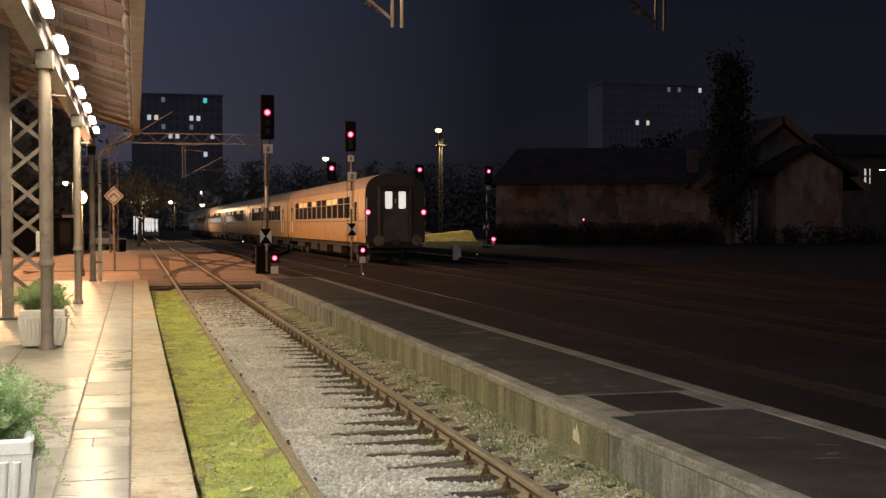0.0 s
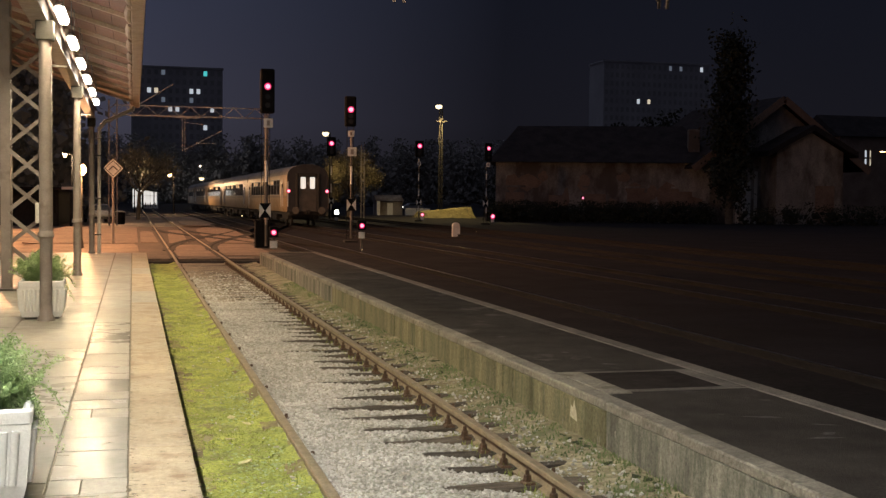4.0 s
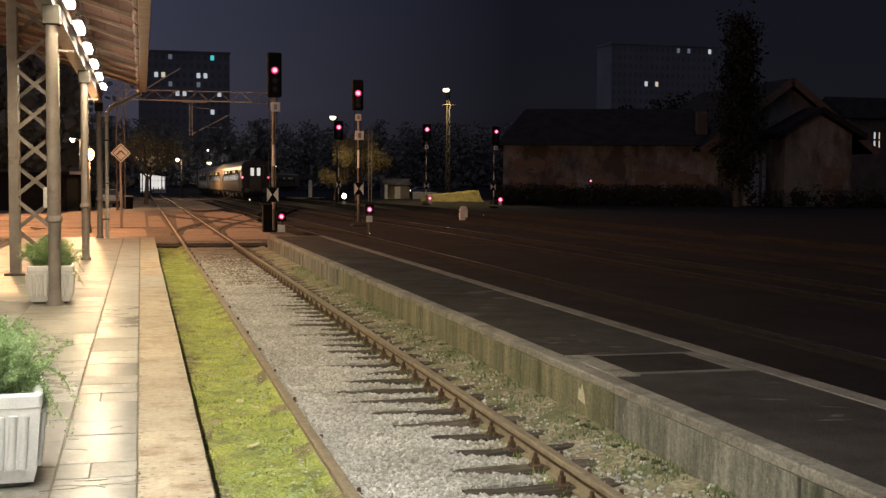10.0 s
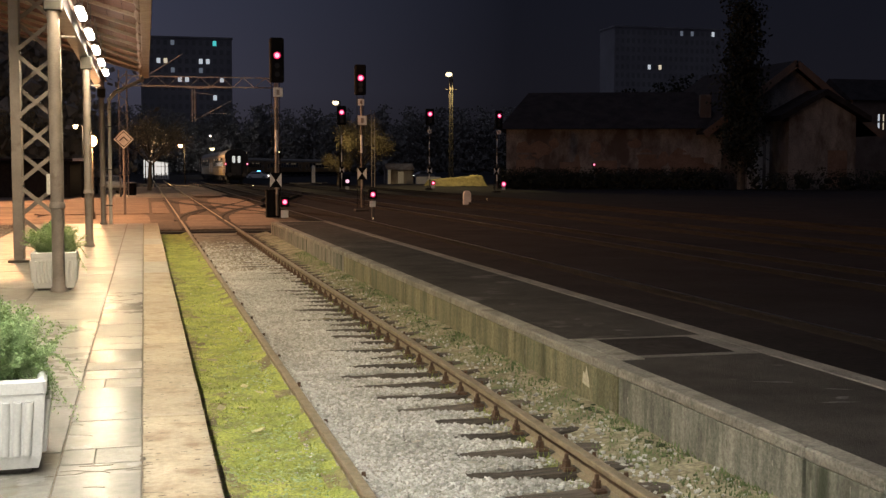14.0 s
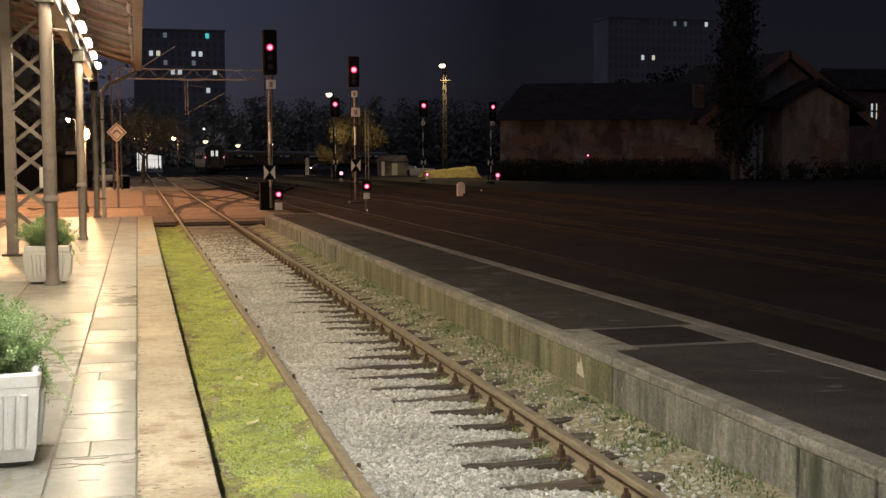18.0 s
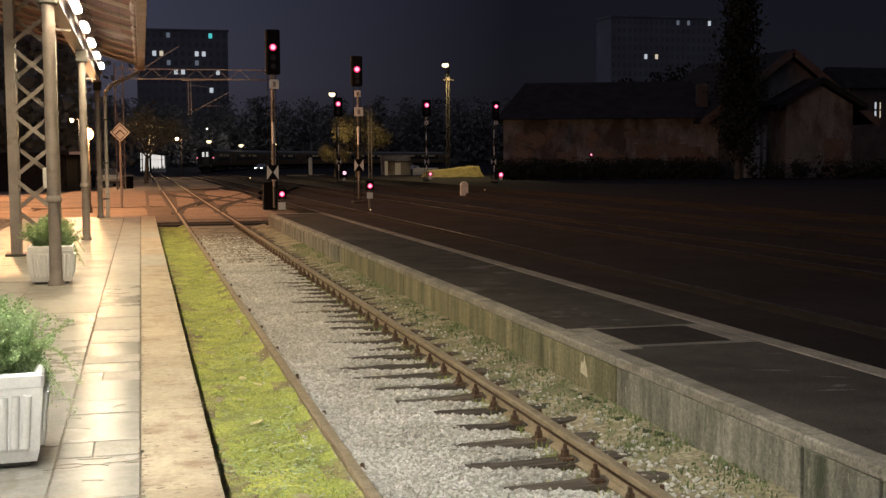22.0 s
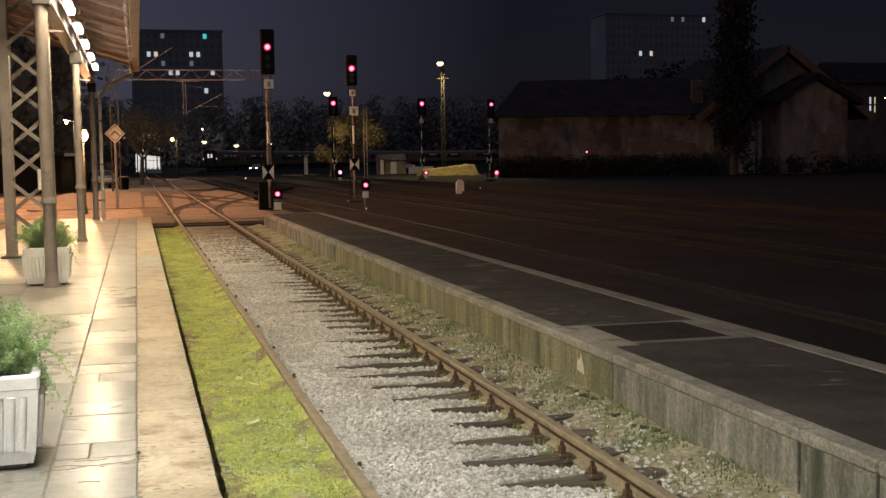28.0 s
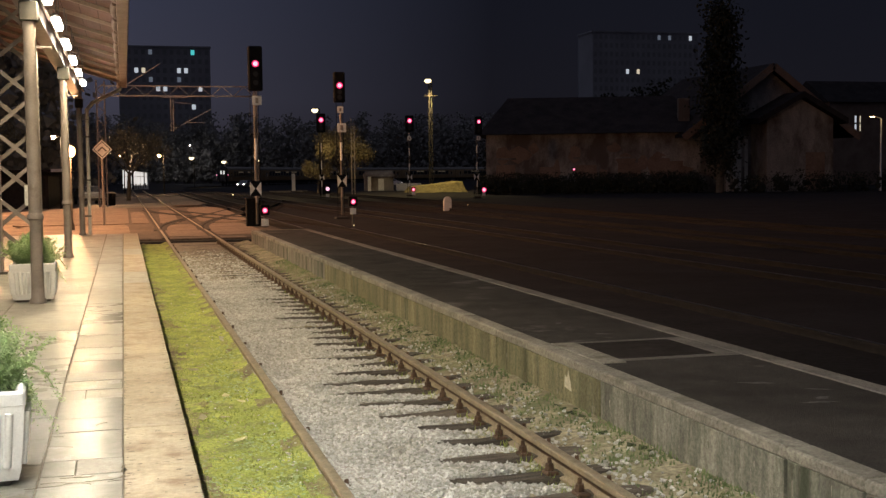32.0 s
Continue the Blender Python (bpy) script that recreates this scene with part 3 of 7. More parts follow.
FASTENING, INNER_FASTENING = fastening_mesh((-1, 1)), fastening_mesh((1,))
track_one = thing("railway_track", "rusty station track on half-buried dark wooden sleepers", "railway track")
for x in (RAIL_L, RAIL_R):
    rail([(x, y, 0) for y in (-10, 0, 12, 24, 36, 60, 90, 130, 190)], track_one)


def sleeper_mesh(k):
    """A weathered sleeper with chipped ends and a gently uneven top."""
    r = random.Random(k)
    b = bmesh.new()
    bmesh.ops.create_cube(b, size=1.0)
    bmesh.ops.scale(b, vec=(2.52, 0.20, 0.15), verts=b.verts)
    bmesh.ops.subdivide_edges(b, edges=[e for e in b.edges if abs(e.verts[0].co.x - e.verts[1].co.x) > 1], cuts=9)
    bmesh.ops.bevel(b, geom=[e for e in b.edges if e.calc_face_angle(0) > 1], offset=0.018, segments=1, affect="EDGES")
    for v in b.verts:
        v.co.y += r.uniform(-0.012, 0.012)
        v.co.z += r.uniform(-0.012, 0.008)
    d = bpy.data.meshes.new("sleeper")
    b.to_mesh(d)
    b.free()
    d.materials.append(M_SLEEPER)
    return d


SLEEPERS = [sleeper_mesh(k) for k in range(5)]
for k in range(64):
    y = FIRST - 4 * SPACING + k * SPACING
    o = part("sleeper", SLEEPERS[k % 5], None, track_one, m=pose(1.915 + rng.uniform(-0.05, 0.05), y, -0.202 + rng.uniform(-0.005, 0.006), 0, -1.0, rng.uniform(-1.2, 1.2)))
    part("fastening", FASTENING, None, o, m=o.matrix_basis.inverted() @ pose(RAIL_R, y, 0, 0, 0, rng.uniform(-3, 3)))
    if k % 3 == 1:
        part("fastening", INNER_FASTENING, None, o, m=o.matrix_basis.inverted() @ pose(RAIL_L, y, -0.035))


def curve(x0, y0, x1, y1, n=24):
    """An S-shaped way from one track to another."""
    return [(x0 + (x1 - x0) * (3 * t * t - 2 * t ** 3), y0 + (y1 - y0) * t, 0) for t in [i / n for i in range(n + 1)]]


TRAIN_X0, TRAIN_DRIFT, BEND_Y, BEND_R = 11.93, -0.0083, 197.0, 195.0


def train_way(s):
    """Place and heading on the departing train's track, s metres along it from y = 0."""
    if s < BEND_Y:
        return Vector((TRAIN_X0 + TRAIN_DRIFT * s, s, 0)), TRAIN_DRIFT
    a = (s - BEND_Y) / BEND_R
    x0 = TRAIN_X0 + TRAIN_DRIFT * BEND_Y
    return Vector((x0 + TRAIN_DRIFT * BEND_R * math.sin(a) + BEND_R * (1 - math.cos(a)), BEND_Y + BEND_R * math.sin(a), 0)), math.tan(a) if a < 1.3 else 3.6


def shifted(path, off):
    pts = [Vector(p) for p in path]
    out = []
    for i, p in enumerate(pts):
        d = (pts[min(i + 1, len(pts) - 1)] - pts[max(i - 1, 0)]).normalized()
        out.append(p + Vector((d.y, -d.x, 0)) * off)
    return out


def far_track(path, label, sleepers=(0, 0), polished=False):
    t = thing("railway_track", label, "railway track", "yard tracks")
    for off in (-0.7535, 0.7535):
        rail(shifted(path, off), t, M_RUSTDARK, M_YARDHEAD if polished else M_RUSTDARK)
    s = Shape()
    pts = [Vector(p) for p in path]
    for a, b in zip(pts, pts[1:]):
        d, n = (b - a).normalized(), int((b - a).length / 0.62)
        for i in range(n):
            p = a + d * (i * 0.62)
            if sleepers[0] < p.y < sleepers[1]:
                side = Vector((d.y, -d.x, 0))
                s.beam(p - side * 1.3 + Vector((0, 0, -0.19)), p + side * 1.3 + Vector((0, 0, -0.19)), 0.24, 0.10)
    if s.v:
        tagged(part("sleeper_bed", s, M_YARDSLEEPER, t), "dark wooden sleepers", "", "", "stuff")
    return t


far_track([(6.75, y, 0) for y in (-10, 10, 25, 40, 60, 90, 130, 170)], "dark track beside the island platform", (60, 90), True)
far_track([train_way(s)[0] for s in (-10, 20, 60, 100, 150, 197, 207, 217, 227, 237, 250, 265, 280, 300, 330, 360)], "main track curving away into the dark", (20, 120), True)
far_track([(16.2, y, 0) for y in (-5, 20, 45, 70, 100, 150)], "outer yard track lying in the dark", (30, 90))
far_track([(21.0, y, 0) for y in (0, 20, 45, 70, 100, 150)], "outermost yard track lying in the dark", (30, 90))
CROSS_Z = -0.04
crossing = setting("level_crossing", Shape().box(-0.1, 5.3, 36.45, 76, -0.2, CROSS_Z, 0.02), M_CROSSDARK, "dusty brown crossing with dark worn rail grooves", "crossing")
# a black box stands in for the shaded line below the front step
part("edge_beam", Shape().box(0.2, 3.7, 36.02, 36.44, -0.2, CROSS_Z - 0.05, 0.02), M_FLANGEWAY, crossing, "black strip painting the shade under the crossing edge")
part("front_ledge", Shape().box(1.25, 3.6, 36.46, 37.25, -0.1, CROSS_Z + 0.012, 0.01), M_CROSSING, crossing)


def crossing_panel(x0, x1, y0, y1, r, slant=0.0, z=0.02):
    """A dusty infill panel with worn round corners, its far end shifted sideways by the slant."""
    pts = []
    ry = r * 9
    for cx, cy, a0 in ((x1 - r, y1 - ry, 0), (x0 + r, y1 - ry, 90), (x0 + r, y0 + ry * 0.25, 180), (x1 - r, y0 + ry * 0.25, 270)):
        k = 1.0 if a0 < 180 else 0.25
        for q in range(0, 91, 15):
            a = radians(a0 + q)
            px_, py_ = cx + r * math.cos(a), cy + ry * k * math.sin(a)
            w = 0.05 * noise.noise((px_ * 3, py_ * 0.6, 7.7))
            pts.append((px_ + w + slant * (py_ - y0), py_ + 4 * w))
    n = len(pts)
    s = Shape().add([(x, y, CROSS_Z - 0.03) for x, y in pts] + [(x, y, CROSS_Z + z) for x, y in pts],
                    [tuple(range(n, 2 * n))] + [(i, (i + 1) % n, n + (i + 1) % n, n + i) for i in range(n)])
    part("crossing_panel", s, M_CROSSING, crossing)


crossing_panel(1.30, 2.50, 37.5, 47.2, 0.12)
crossing_panel(2.86, 4.50, 38.2, 48.0, 0.25)
crossing_panel(1.34, 2.12, 48.6, 69.0, 0.36, 0.022)
crossing_panel(3.00, 5.15, 49.0, 75.0, 0.9, 0.02)
crossing_panel(0.25, 0.93, 49.5, 66.0, 0.25)
crossing_panel(-3.9, 0.12, 36.6, 48.4, 0.3)
crossing_panel(-4.4, 0.14, 49.0, 77.0, 0.5)
crossing_panel(3.05, 5.0, 80.0, 104.0, 0.7, 0.02)


def flangeway(path, off, wide, parent, lift):
    pts = shifted(path, off)
    part("flangeway", Shape().sweep([(-wide / 2, CROSS_Z + 0.004), (wide / 2, CROSS_Z + 0.004), (wide / 2, CROSS_Z + lift), (-wide / 2, CROSS_Z + lift)], pts), M_FLANGEWAY, parent)


for x in (RAIL_L, RAIL_R):
    flangeway([(x, y, 0) for y in (36.5, 50, 60, 75.9)], 0.0, 0.24, track_one, 0.024)
for way, label in ((curve(1.915, 42, 6.75, 74), "curved turnout track crossing the yard"), (curve(1.915, 70, 6.75, 40), "crossover track between two yard tracks")):
    t = far_track(way, label)
    for off in (-0.7535, 0.7535):
        flangeway([p for p in way if p[0] < 5.0 and 39 < p[1] < 71.5], off, 0.46, t, 0.026 + 0.002 * (off > 0) + 0.003 * (way[0][1] > 50))
far_track(curve(6.75, 62, train_way(96)[0].x, 96), "turnout track joining the main track", (62, 96))


# ---------- canopy ----------
canopy = thing("platform_canopy", "long station canopy with brown boards and iron beam", "canopy")


def roof_z(x):
    return EAVE_Z + SLOPE * (EAVE_X - x)


CAN_Y0, CAN_Y1, CAN_XL = -12.0, 34.6, -6.6
k = 0
x = EAVE_X
while x > CAN_XL:
    x2 = x - 0.30
    s = Shape()
    lift = 0.002 * (k % 2)
    s.add([(x - 0.004, CAN_Y0, roof_z(x) + 0.10 + lift), (x2 + 0.004, CAN_Y0, roof_z(x2) + 0.10 + lift), (x2 + 0.004, CAN_Y1, roof_z(x2) + 0.10 + lift), (x - 0.004, CAN_Y1, roof_z(x) + 0.10 + lift),
           (x - 0.004, CAN_Y0, roof_z(x) + 0.125 + lift), (x2 + 0.004, CAN_Y0, roof_z(x2) + 0.125 + lift), (x2 + 0.004, CAN_Y1, roof_z(x2) + 0.125 + lift), (x - 0.004, CAN_Y1, roof_z(x) + 0.125 + lift)],
          [(0, 1, 2, 3), (4, 5, 6, 7), (0, 1, 5, 4), (1, 2, 6, 5), (2, 3, 7, 6), (3, 0, 4, 7)])
    part("roof_board", s, M_ROOFWOOD, canopy)
    x, k = x2, k + 1
part("roof_covering", Shape().add([(EAVE_X + 0.02, CAN_Y0, roof_z(EAVE_X) + 0.15), (CAN_XL, CAN_Y0, roof_z(CAN_XL) + 0.15), (CAN_XL, CAN_Y1, roof_z(CAN_XL) + 0.15), (EAVE_X + 0.02, CAN_Y1, roof_z(EAVE_X) + 0.15),
                                    (EAVE_X + 0.02, CAN_Y0, roof_z(EAVE_X) + 0.17), (CAN_XL, CAN_Y0, roof_z(CAN_XL) + 0.17), (CAN_XL, CAN_Y1, roof_z(CAN_XL) + 0.17), (EAVE_X + 0.02, CAN_Y1, roof_z(EAVE_X) + 0.17)],
                                   [(0, 1, 2, 3), (4, 5, 6, 7), (0, 1, 5, 4), (1, 2, 6, 5), (2, 3, 7, 6), (3, 0, 4, 7)]), M_ROOFTILE, canopy)
RAFTER_STEP = 1.75
RAFTER = Shape().beam((EAVE_X, 0, roof_z(EAVE_X) + 0.062), (CAN_XL, 0, roof_z(CAN_XL) + 0.07), 0.045, 0.07, 0.006).mesh("rafter", M_RAFTER)
for i in range(27):
    part("rafter", RAFTER, None, canopy, m=pose(0, 18.2 + (i - 17) * RAFTER_STEP, 0))
part("fascia", Shape().box(EAVE_X + 0.004, EAVE_X + 0.19, CAN_Y0, CAN_Y1, EAVE_Z - 0.06, EAVE_Z + 0.17, 0.012), M_FASCIA, canopy)
SCALLOP = Shape().sweep([(0.055 * math.cos(a), 0.05 * math.sin(a)) for a in [math.tau * i / 10 for i in range(10)]], [(0.0, -0.62, 0), (-0.03, -0.4, 0), (-0.04, 0, 0), (-0.03, 0.4, 0), (0.0, 0.62, 0)]).mesh("eave_scallop", M_FASCIA)
for i in range(27):
    part("eave_scallop", SCALLOP, None, canopy, m=pose(EAVE_X, 18.2 + (i - 16.5) * RAFTER_STEP, EAVE_Z - 0.01) @ Matrix.Diagonal((1, 1.16, 1, 1)))
part("main_beam", Shape().box(COL_X - 0.09, COL_X + 0.07, CAN_Y0, CAN_Y1 - 0.1, 4.02, 4.34, 0.012), M_GREYPAINT, canopy)
part("lower_flange", Shape().box(COL_X - 0.12, COL_X + 0.10, CAN_Y0, CAN_Y1 - 0.1, 3.995, 4.017, 0.004), M_GREYPAINT, canopy)
part("cable_tray", Shape().box(COL_X + 0.105, COL_X + 0.15, CAN_Y0, CAN_Y1 - 0.6, 4.20, 4.25, 0.006), M_FASCIA, canopy)
STRUT = Shape().beam((COL_X, 0, 4.33), (COL_X, 0, roof_z(COL_X) + 0.01), 0.06, 0.09).mesh("strut", M_RAFTER)
for i in range(27):
    part("strut", STRUT, None, canopy, m=pose(0, 18.2 + (i - 17) * RAFTER_STEP, 0))


def canopy_column():
    t = thing("canopy_column", "slender grey cast-iron canopy column with a collar", "column", "canopy columns")
    part("shaft", Shape().lathe([(0.083, 1.12), (0.079, 1.2), (0.078, 2.0), (0.076, 3.51)], 18), M_GREYPAINT, t, smooth=40)
    part("base", Shape().lathe([(0.105, 0), (0.105, 0.04), (0.082, 0.07), (0.076, 0.2), (0.074, 1.02), (0.08, 1.05)], 18), M_GREYPAINT, t, smooth=40)
    part("collar", Shape().lathe([(0.084, 1.045), (0.102, 1.06), (0.102, 1.10), (0.086, 1.13)], 18), M_GREYPAINT, t, smooth=40)
    # bracket coloured near-black to carry the shade under the beam
    part("bracket", Shape().box(-0.11, 0.11, -0.11, 0.11, 3.505, 3.746, 0.012), M_MASTIRON, t)
    part("side_arm", Shape().beam((0.0, 0, 3.2), (0.26, 0, 3.19), 0.025, 0.025), M_GREYPAINT, t)
    return t


col = canopy_column()
col.matrix_basis = pose(COL_X + 0.067, COL_Y[0], PLAT_Z)
for y, dx in ((COL_Y[1], 0.045), (COL_Y[2], 0.0), (6.6, 0.08), (-2.3, 0.1)):
    copy_thing(col, pose(COL_X + dx, y, PLAT_Z))


def lattice_column(w, d, h, pitch, bar, flange, label, name="lattice_column", start=0.1):
    t = thing(name, label, "lattice mast")
    for sg in (-1, 1):
        part("flange", Shape().box(sg * w / 2 - flange / 2, sg * w / 2 + flange / 2, -d / 2 - 0.012, d / 2 + 0.012, 0, h, 0.008), M_GREYPAINT, t)
    n = int((h - start) / pitch)
    for face in (-1, 1):
        for i in range(n):
            a, b = ((-1, 1), (1, -1))[(i + (face > 0)) % 2]
            y = face * (d / 2 + 0.020 + 0.013 * (i % 2))
            part("lacing_bar", Shape().beam((a * w / 2, y, start + i * pitch), (b * w / 2, y, start + (i + 1) * pitch), 0.012, bar), M_GREYPAINT, t)
    part("foot_plate", Shape().box(-w / 2 - flange, w / 2 + flange, -d / 2 - 0.1, d / 2 + 0.1, 0, 0.04, 0.006), M_DARKPAINT, t)
    return t


mast = lattice_column(0.64, 0.30, 4.80, 0.54, 0.066, 0.16, "grey riveted lattice mast carrying the canopy roof", start=-0.06 + 0.27)
part("meter_box", Shape().box(0.14, 0.235, -0.13, -0.02, 1.12, 1.46, 0.008), M_WHITE, mast, "small white box fixed inside the lattice")
mast.matrix_basis = pose(-1.75, 20.7, PLAT_Z)


# downpipe beside the last column
def downpipe():
    t = thing("downpipe", "bent grey rainwater pipe from the canopy gutter", "downpipe")
    pts = [(-0.02, 34.2, 4.46), (-0.06, 34.2, 4.28), (-0.80, 34.2, 3.92), (-0.96, 34.2, 3.72), (-0.97, 34.2, PLAT_Z)]
    s = Shape()
    for a, b in zip(pts, pts[1:]):
        s.tube(a, b, 0.05, n=12)
    for p in pts[1:-1]:
        s.lathe([(0.02, -0.05), (0.052, -0.03), (0.054, 0.03), (0.02, 0.05)], 12, Matrix.Translation(p))
    part("pipe", s, M_LIGHTGREY, t, smooth=50)
    for z in (0.5, 1.5, 2.7):
        part("clamp", Shape().box(-1.10, -0.91, 34.14, 34.26, PLAT_Z + z, PLAT_Z + z + 0.04, 0.004), M_DARKPAINT, t)


downpipe()


def tube_lamp():
    t = thing("fluorescent_lamp", "lit fluorescent canopy lamp with a long milky diffuser", "lamp", "canopy lamps")
    prof = [(-0.062, 0.0), (-0.06, -0.04), (-0.04, -0.07), (0.04, -0.07), (0.06, -0.04), (0.062, 0.0)]
    rows = []
    for k in range(15):
        u = -0.60 + 1.2 * k / 14
        f = min(1.0, math.sqrt(max(0.02, 1 - ((abs(u) - 0.52) / 0.08) ** 2)) if abs(u) > 0.52 else 1.0)
        rows.append((u, f))
    body = Shape()
    m6 = len(prof)
    body.v = [(a * f, u, b * (0.4 + 0.6 * f)) for u, f in rows for a, b in prof]
    body.f = [(j * m6 + i, j * m6 + (i + 1) % m6, (j + 1) * m6 + (i + 1) % m6, (j + 1) * m6 + i) for j in range(14) for i in range(m6)] + [tuple(range(m6)), tuple(range(14 * m6, 15 * m6))]
    part("diffuser", body, M_DIFFUSER, t, smooth=60)
    part("housing", Shape().box(-0.05, 0.05, -0.58, 0.58, 0.002, 0.05, 0.01), M_GREYPAINT, t)
    part("clip", Shape().box(-0.02, 0.02, -0.56, -0.52, -0.088, -0.071, 0.003), M_DARKPAINT, t)
    for y in (-0.4, 0.4):
        part("hanger", Shape().tube((0, y, 0.05), (0, y, 0.53), 0.008, n=6), M_ZINC, t)
    return t


LAMP_X, LAMP_Z = -0.895, 4.11
lamp_thing = tube_lamp()
for i in range(13):
    y = 12.8 + 2.75 * (i - 6)
    m = pose(LAMP_X, y, LAMP_Z)
    if i == 0:
        lamp_thing.matrix_basis = m
    else:
        copy_thing(lamp_thing, m)
    near = y < 8
    lamp_area("tube_light", pose(LAMP_X + 0.02, y, LAMP_Z - 0.078, 0, -6, 0), 0.07, 1.1, TUBE_W * (1.45 if near else 1.0), COOL_TUBE if near else WARM_TUBE)
for i in range(8):
    y = 1.8 + 2.75 * i
    copy_thing(lamp_thing, pose(-3.7, y, LAMP_Z + 0.8))
    lamp_area("tube_light", pose(-3.7, y, LAMP_Z + 0.72), 0.07, 1.1, TUBE_W * 0.22, WARM_TUBE)


# unseen floodlight added on a bracket beyond the eave, aimed down the tracks
flood = thing("floodlight", "added floodlight, out of view, on a canopy bracket aimed down the tracks", "floodlight", "", pose(0.35, -2.0, 4.9))
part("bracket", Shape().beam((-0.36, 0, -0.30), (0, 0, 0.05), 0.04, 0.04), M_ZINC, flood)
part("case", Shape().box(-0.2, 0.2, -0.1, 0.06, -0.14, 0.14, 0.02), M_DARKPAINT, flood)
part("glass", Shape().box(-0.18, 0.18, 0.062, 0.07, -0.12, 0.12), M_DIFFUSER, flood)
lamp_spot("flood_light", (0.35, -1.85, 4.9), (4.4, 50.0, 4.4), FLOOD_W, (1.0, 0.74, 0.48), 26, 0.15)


# ---------- station building closing the platform on the far side ----------
setting("wall_station", Shape().box(-7.2, -6.7, -14, 30, 0, 8.5), M_WALL, "plastered station building wall", "wall")


# ---------- planters ----------
def planter(seed, size, label, flop=0.3):
    w, d, h = size
    t = thing("flower_planter", label, "planter", "platform planters")
    z0 = 0.03
    rim = Shape()
    for x0, x1, y0, y1 in ((-w / 2, w / 2, -d / 2, -d / 2 + 0.05), (-w / 2, w / 2, d / 2 - 0.05, d / 2), (-w / 2, -w / 2 + 0.05, -d / 2 + 0.05, d / 2 - 0.05), (w / 2 - 0.05, w / 2, -d / 2 + 0.05, d / 2 - 0.05)):
        rim.box(x0, x1, y0, y1, h - 0.085, h, 0.014)
    tub = Shape()
    k0, k1 = 0.90, 0.985
    tub.add([(sx * w / 2 * k, sy * d / 2 * k, z) for k, z in ((k0 - 0.05, z0), (k0, z0 + 0.06), (k1, h - 0.07)) for sx, sy in ((-1, -1), (1, -1), (1, 1), (-1, 1))],
            [(0, 1, 2, 3)] + [(4 * j + i, 4 * j + (i + 1) % 4, 4 * j + 4 + (i + 1) % 4, 4 * j + 4 + i) for j in range(2) for i in range(4)])
    part("tub", tub, M_WHITEPOT, t)
    part("rim", rim, M_WHITEPOT, t)
    for side in range(4):
        turn = Matrix.Rotation(side * math.pi / 2, 4, "Z")
        ww, dd = (w, d) if side % 2 == 0 else (d, w)
        n = 9
        for i in range(n):
            u = (i - (n - 1) / 2) / (n + 1.6)
            lo = turn @ Vector((u * ww * k0, -dd / 2 * k0 - 0.004, z0 + 0.075))
            hi = turn @ Vector((u * ww * k1, -dd / 2 * k1 - 0.004, h - 0.11))
            part("flute", Shape().tube(lo, hi, 0.021, n=10), M_WHITEPOT, t, smooth=50)
    part("plinth", Shape().box(-w * 0.37, w * 0.37, -d * 0.37, d * 0.37, 0, z0 + 0.004, 0.006), M_DARKPAINT, t)
    part("soil", Shape().box(-w / 2 + 0.055, w / 2 - 0.055, -d / 2 + 0.055, d / 2 - 0.055, h - 0.06, h - 0.03), M_POTSOIL, t)
    r = random.Random(seed)
    leaves, stems = Shape(), Shape()
    for i in range(420):
        a = r.uniform(0, math.tau)
        out = r.uniform(0.05, 1.0)
        base = Vector((math.cos(a) * out * w * 0.3, math.sin(a) * out * d * 0.3, h - 0.04))
        tall = r.uniform(0.16, 0.42) * (1.15 - 0.40 * out)
        lean = Vector((math.cos(a) * out * w * r.uniform(0.08, 0.42), math.sin(a) * out * d * r.uniform(0.08, 0.42), 0))
        droop = r.random() < flop and out > 0.45 and -0.9 < math.remainder(a, math.tau) < 1.2
        fall = r.uniform(0.06, 0.24)
        pts = []
        for j in range(7):
            u = j / 6
            p = base + lean * u * (1.25 if droop else 1.0) + Vector((0, 0, tall * 1.12 * u * (1 - 0.22 * u)))
            if droop:
                p = base + lean * (0.9 * u) + Vector((math.cos(a) * 0.05 * u, math.sin(a) * 0.05 * u, tall * 0.6 * math.sin(u * 2.4) - fall * u * u))
            pts.append(p + Vector((r.uniform(-0.01, 0.01), r.uniform(-0.01, 0.01), 0)))
        for p, q in zip(pts, pts[1:]):
            stems.tube(p, q, 0.003, n=3, caps=False)
        for p, q in zip(pts[1:], pts[2:] + [pts[-1] + (pts[-1] - pts[-2])]):
            for _ in range(30):
                c = p.lerp(q, r.random()) + Vector((r.gauss(0, 0.012), r.gauss(0, 0.012), r.gauss(0, 0.010)))
                d1 = Vector((r.uniform(-1, 1), r.uniform(-1, 1), r.uniform(-0.5, 0.9))).normalized()
                d2 = d1.cross(Vector((r.uniform(-1, 1), r.uniform(-1, 1), r.uniform(-1, 1)))).normalized()
                ln, wd = r.uniform(0.011, 0.028), r.uniform(0.002, 0.0055)
                leaves.add([c, c + d1 * ln * 0.5 + d2 * wd, c + d1 * ln, c + d1 * ln * 0.5 - d2 * wd], [(0, 1, 2, 3)])
    tagged(part("foliage", leaves, M_LEAF, t), "feathery green leaves spilling over the rim")
    part("stem_tangle", stems, M_LEAF, t)
    return t


p0 = planter(3, (0.62, 0.60, 0.49), "white fluted planter with lush feathery green plants hanging over", 0.30)
p0.matrix_basis = pose(-0.84, 6.46, PLAT_Z, 0, 0, 3)
p1 = planter(8, (0.56, 0.60, 0.49), "white fluted planter with a green bush behind an iron column", 0.25)
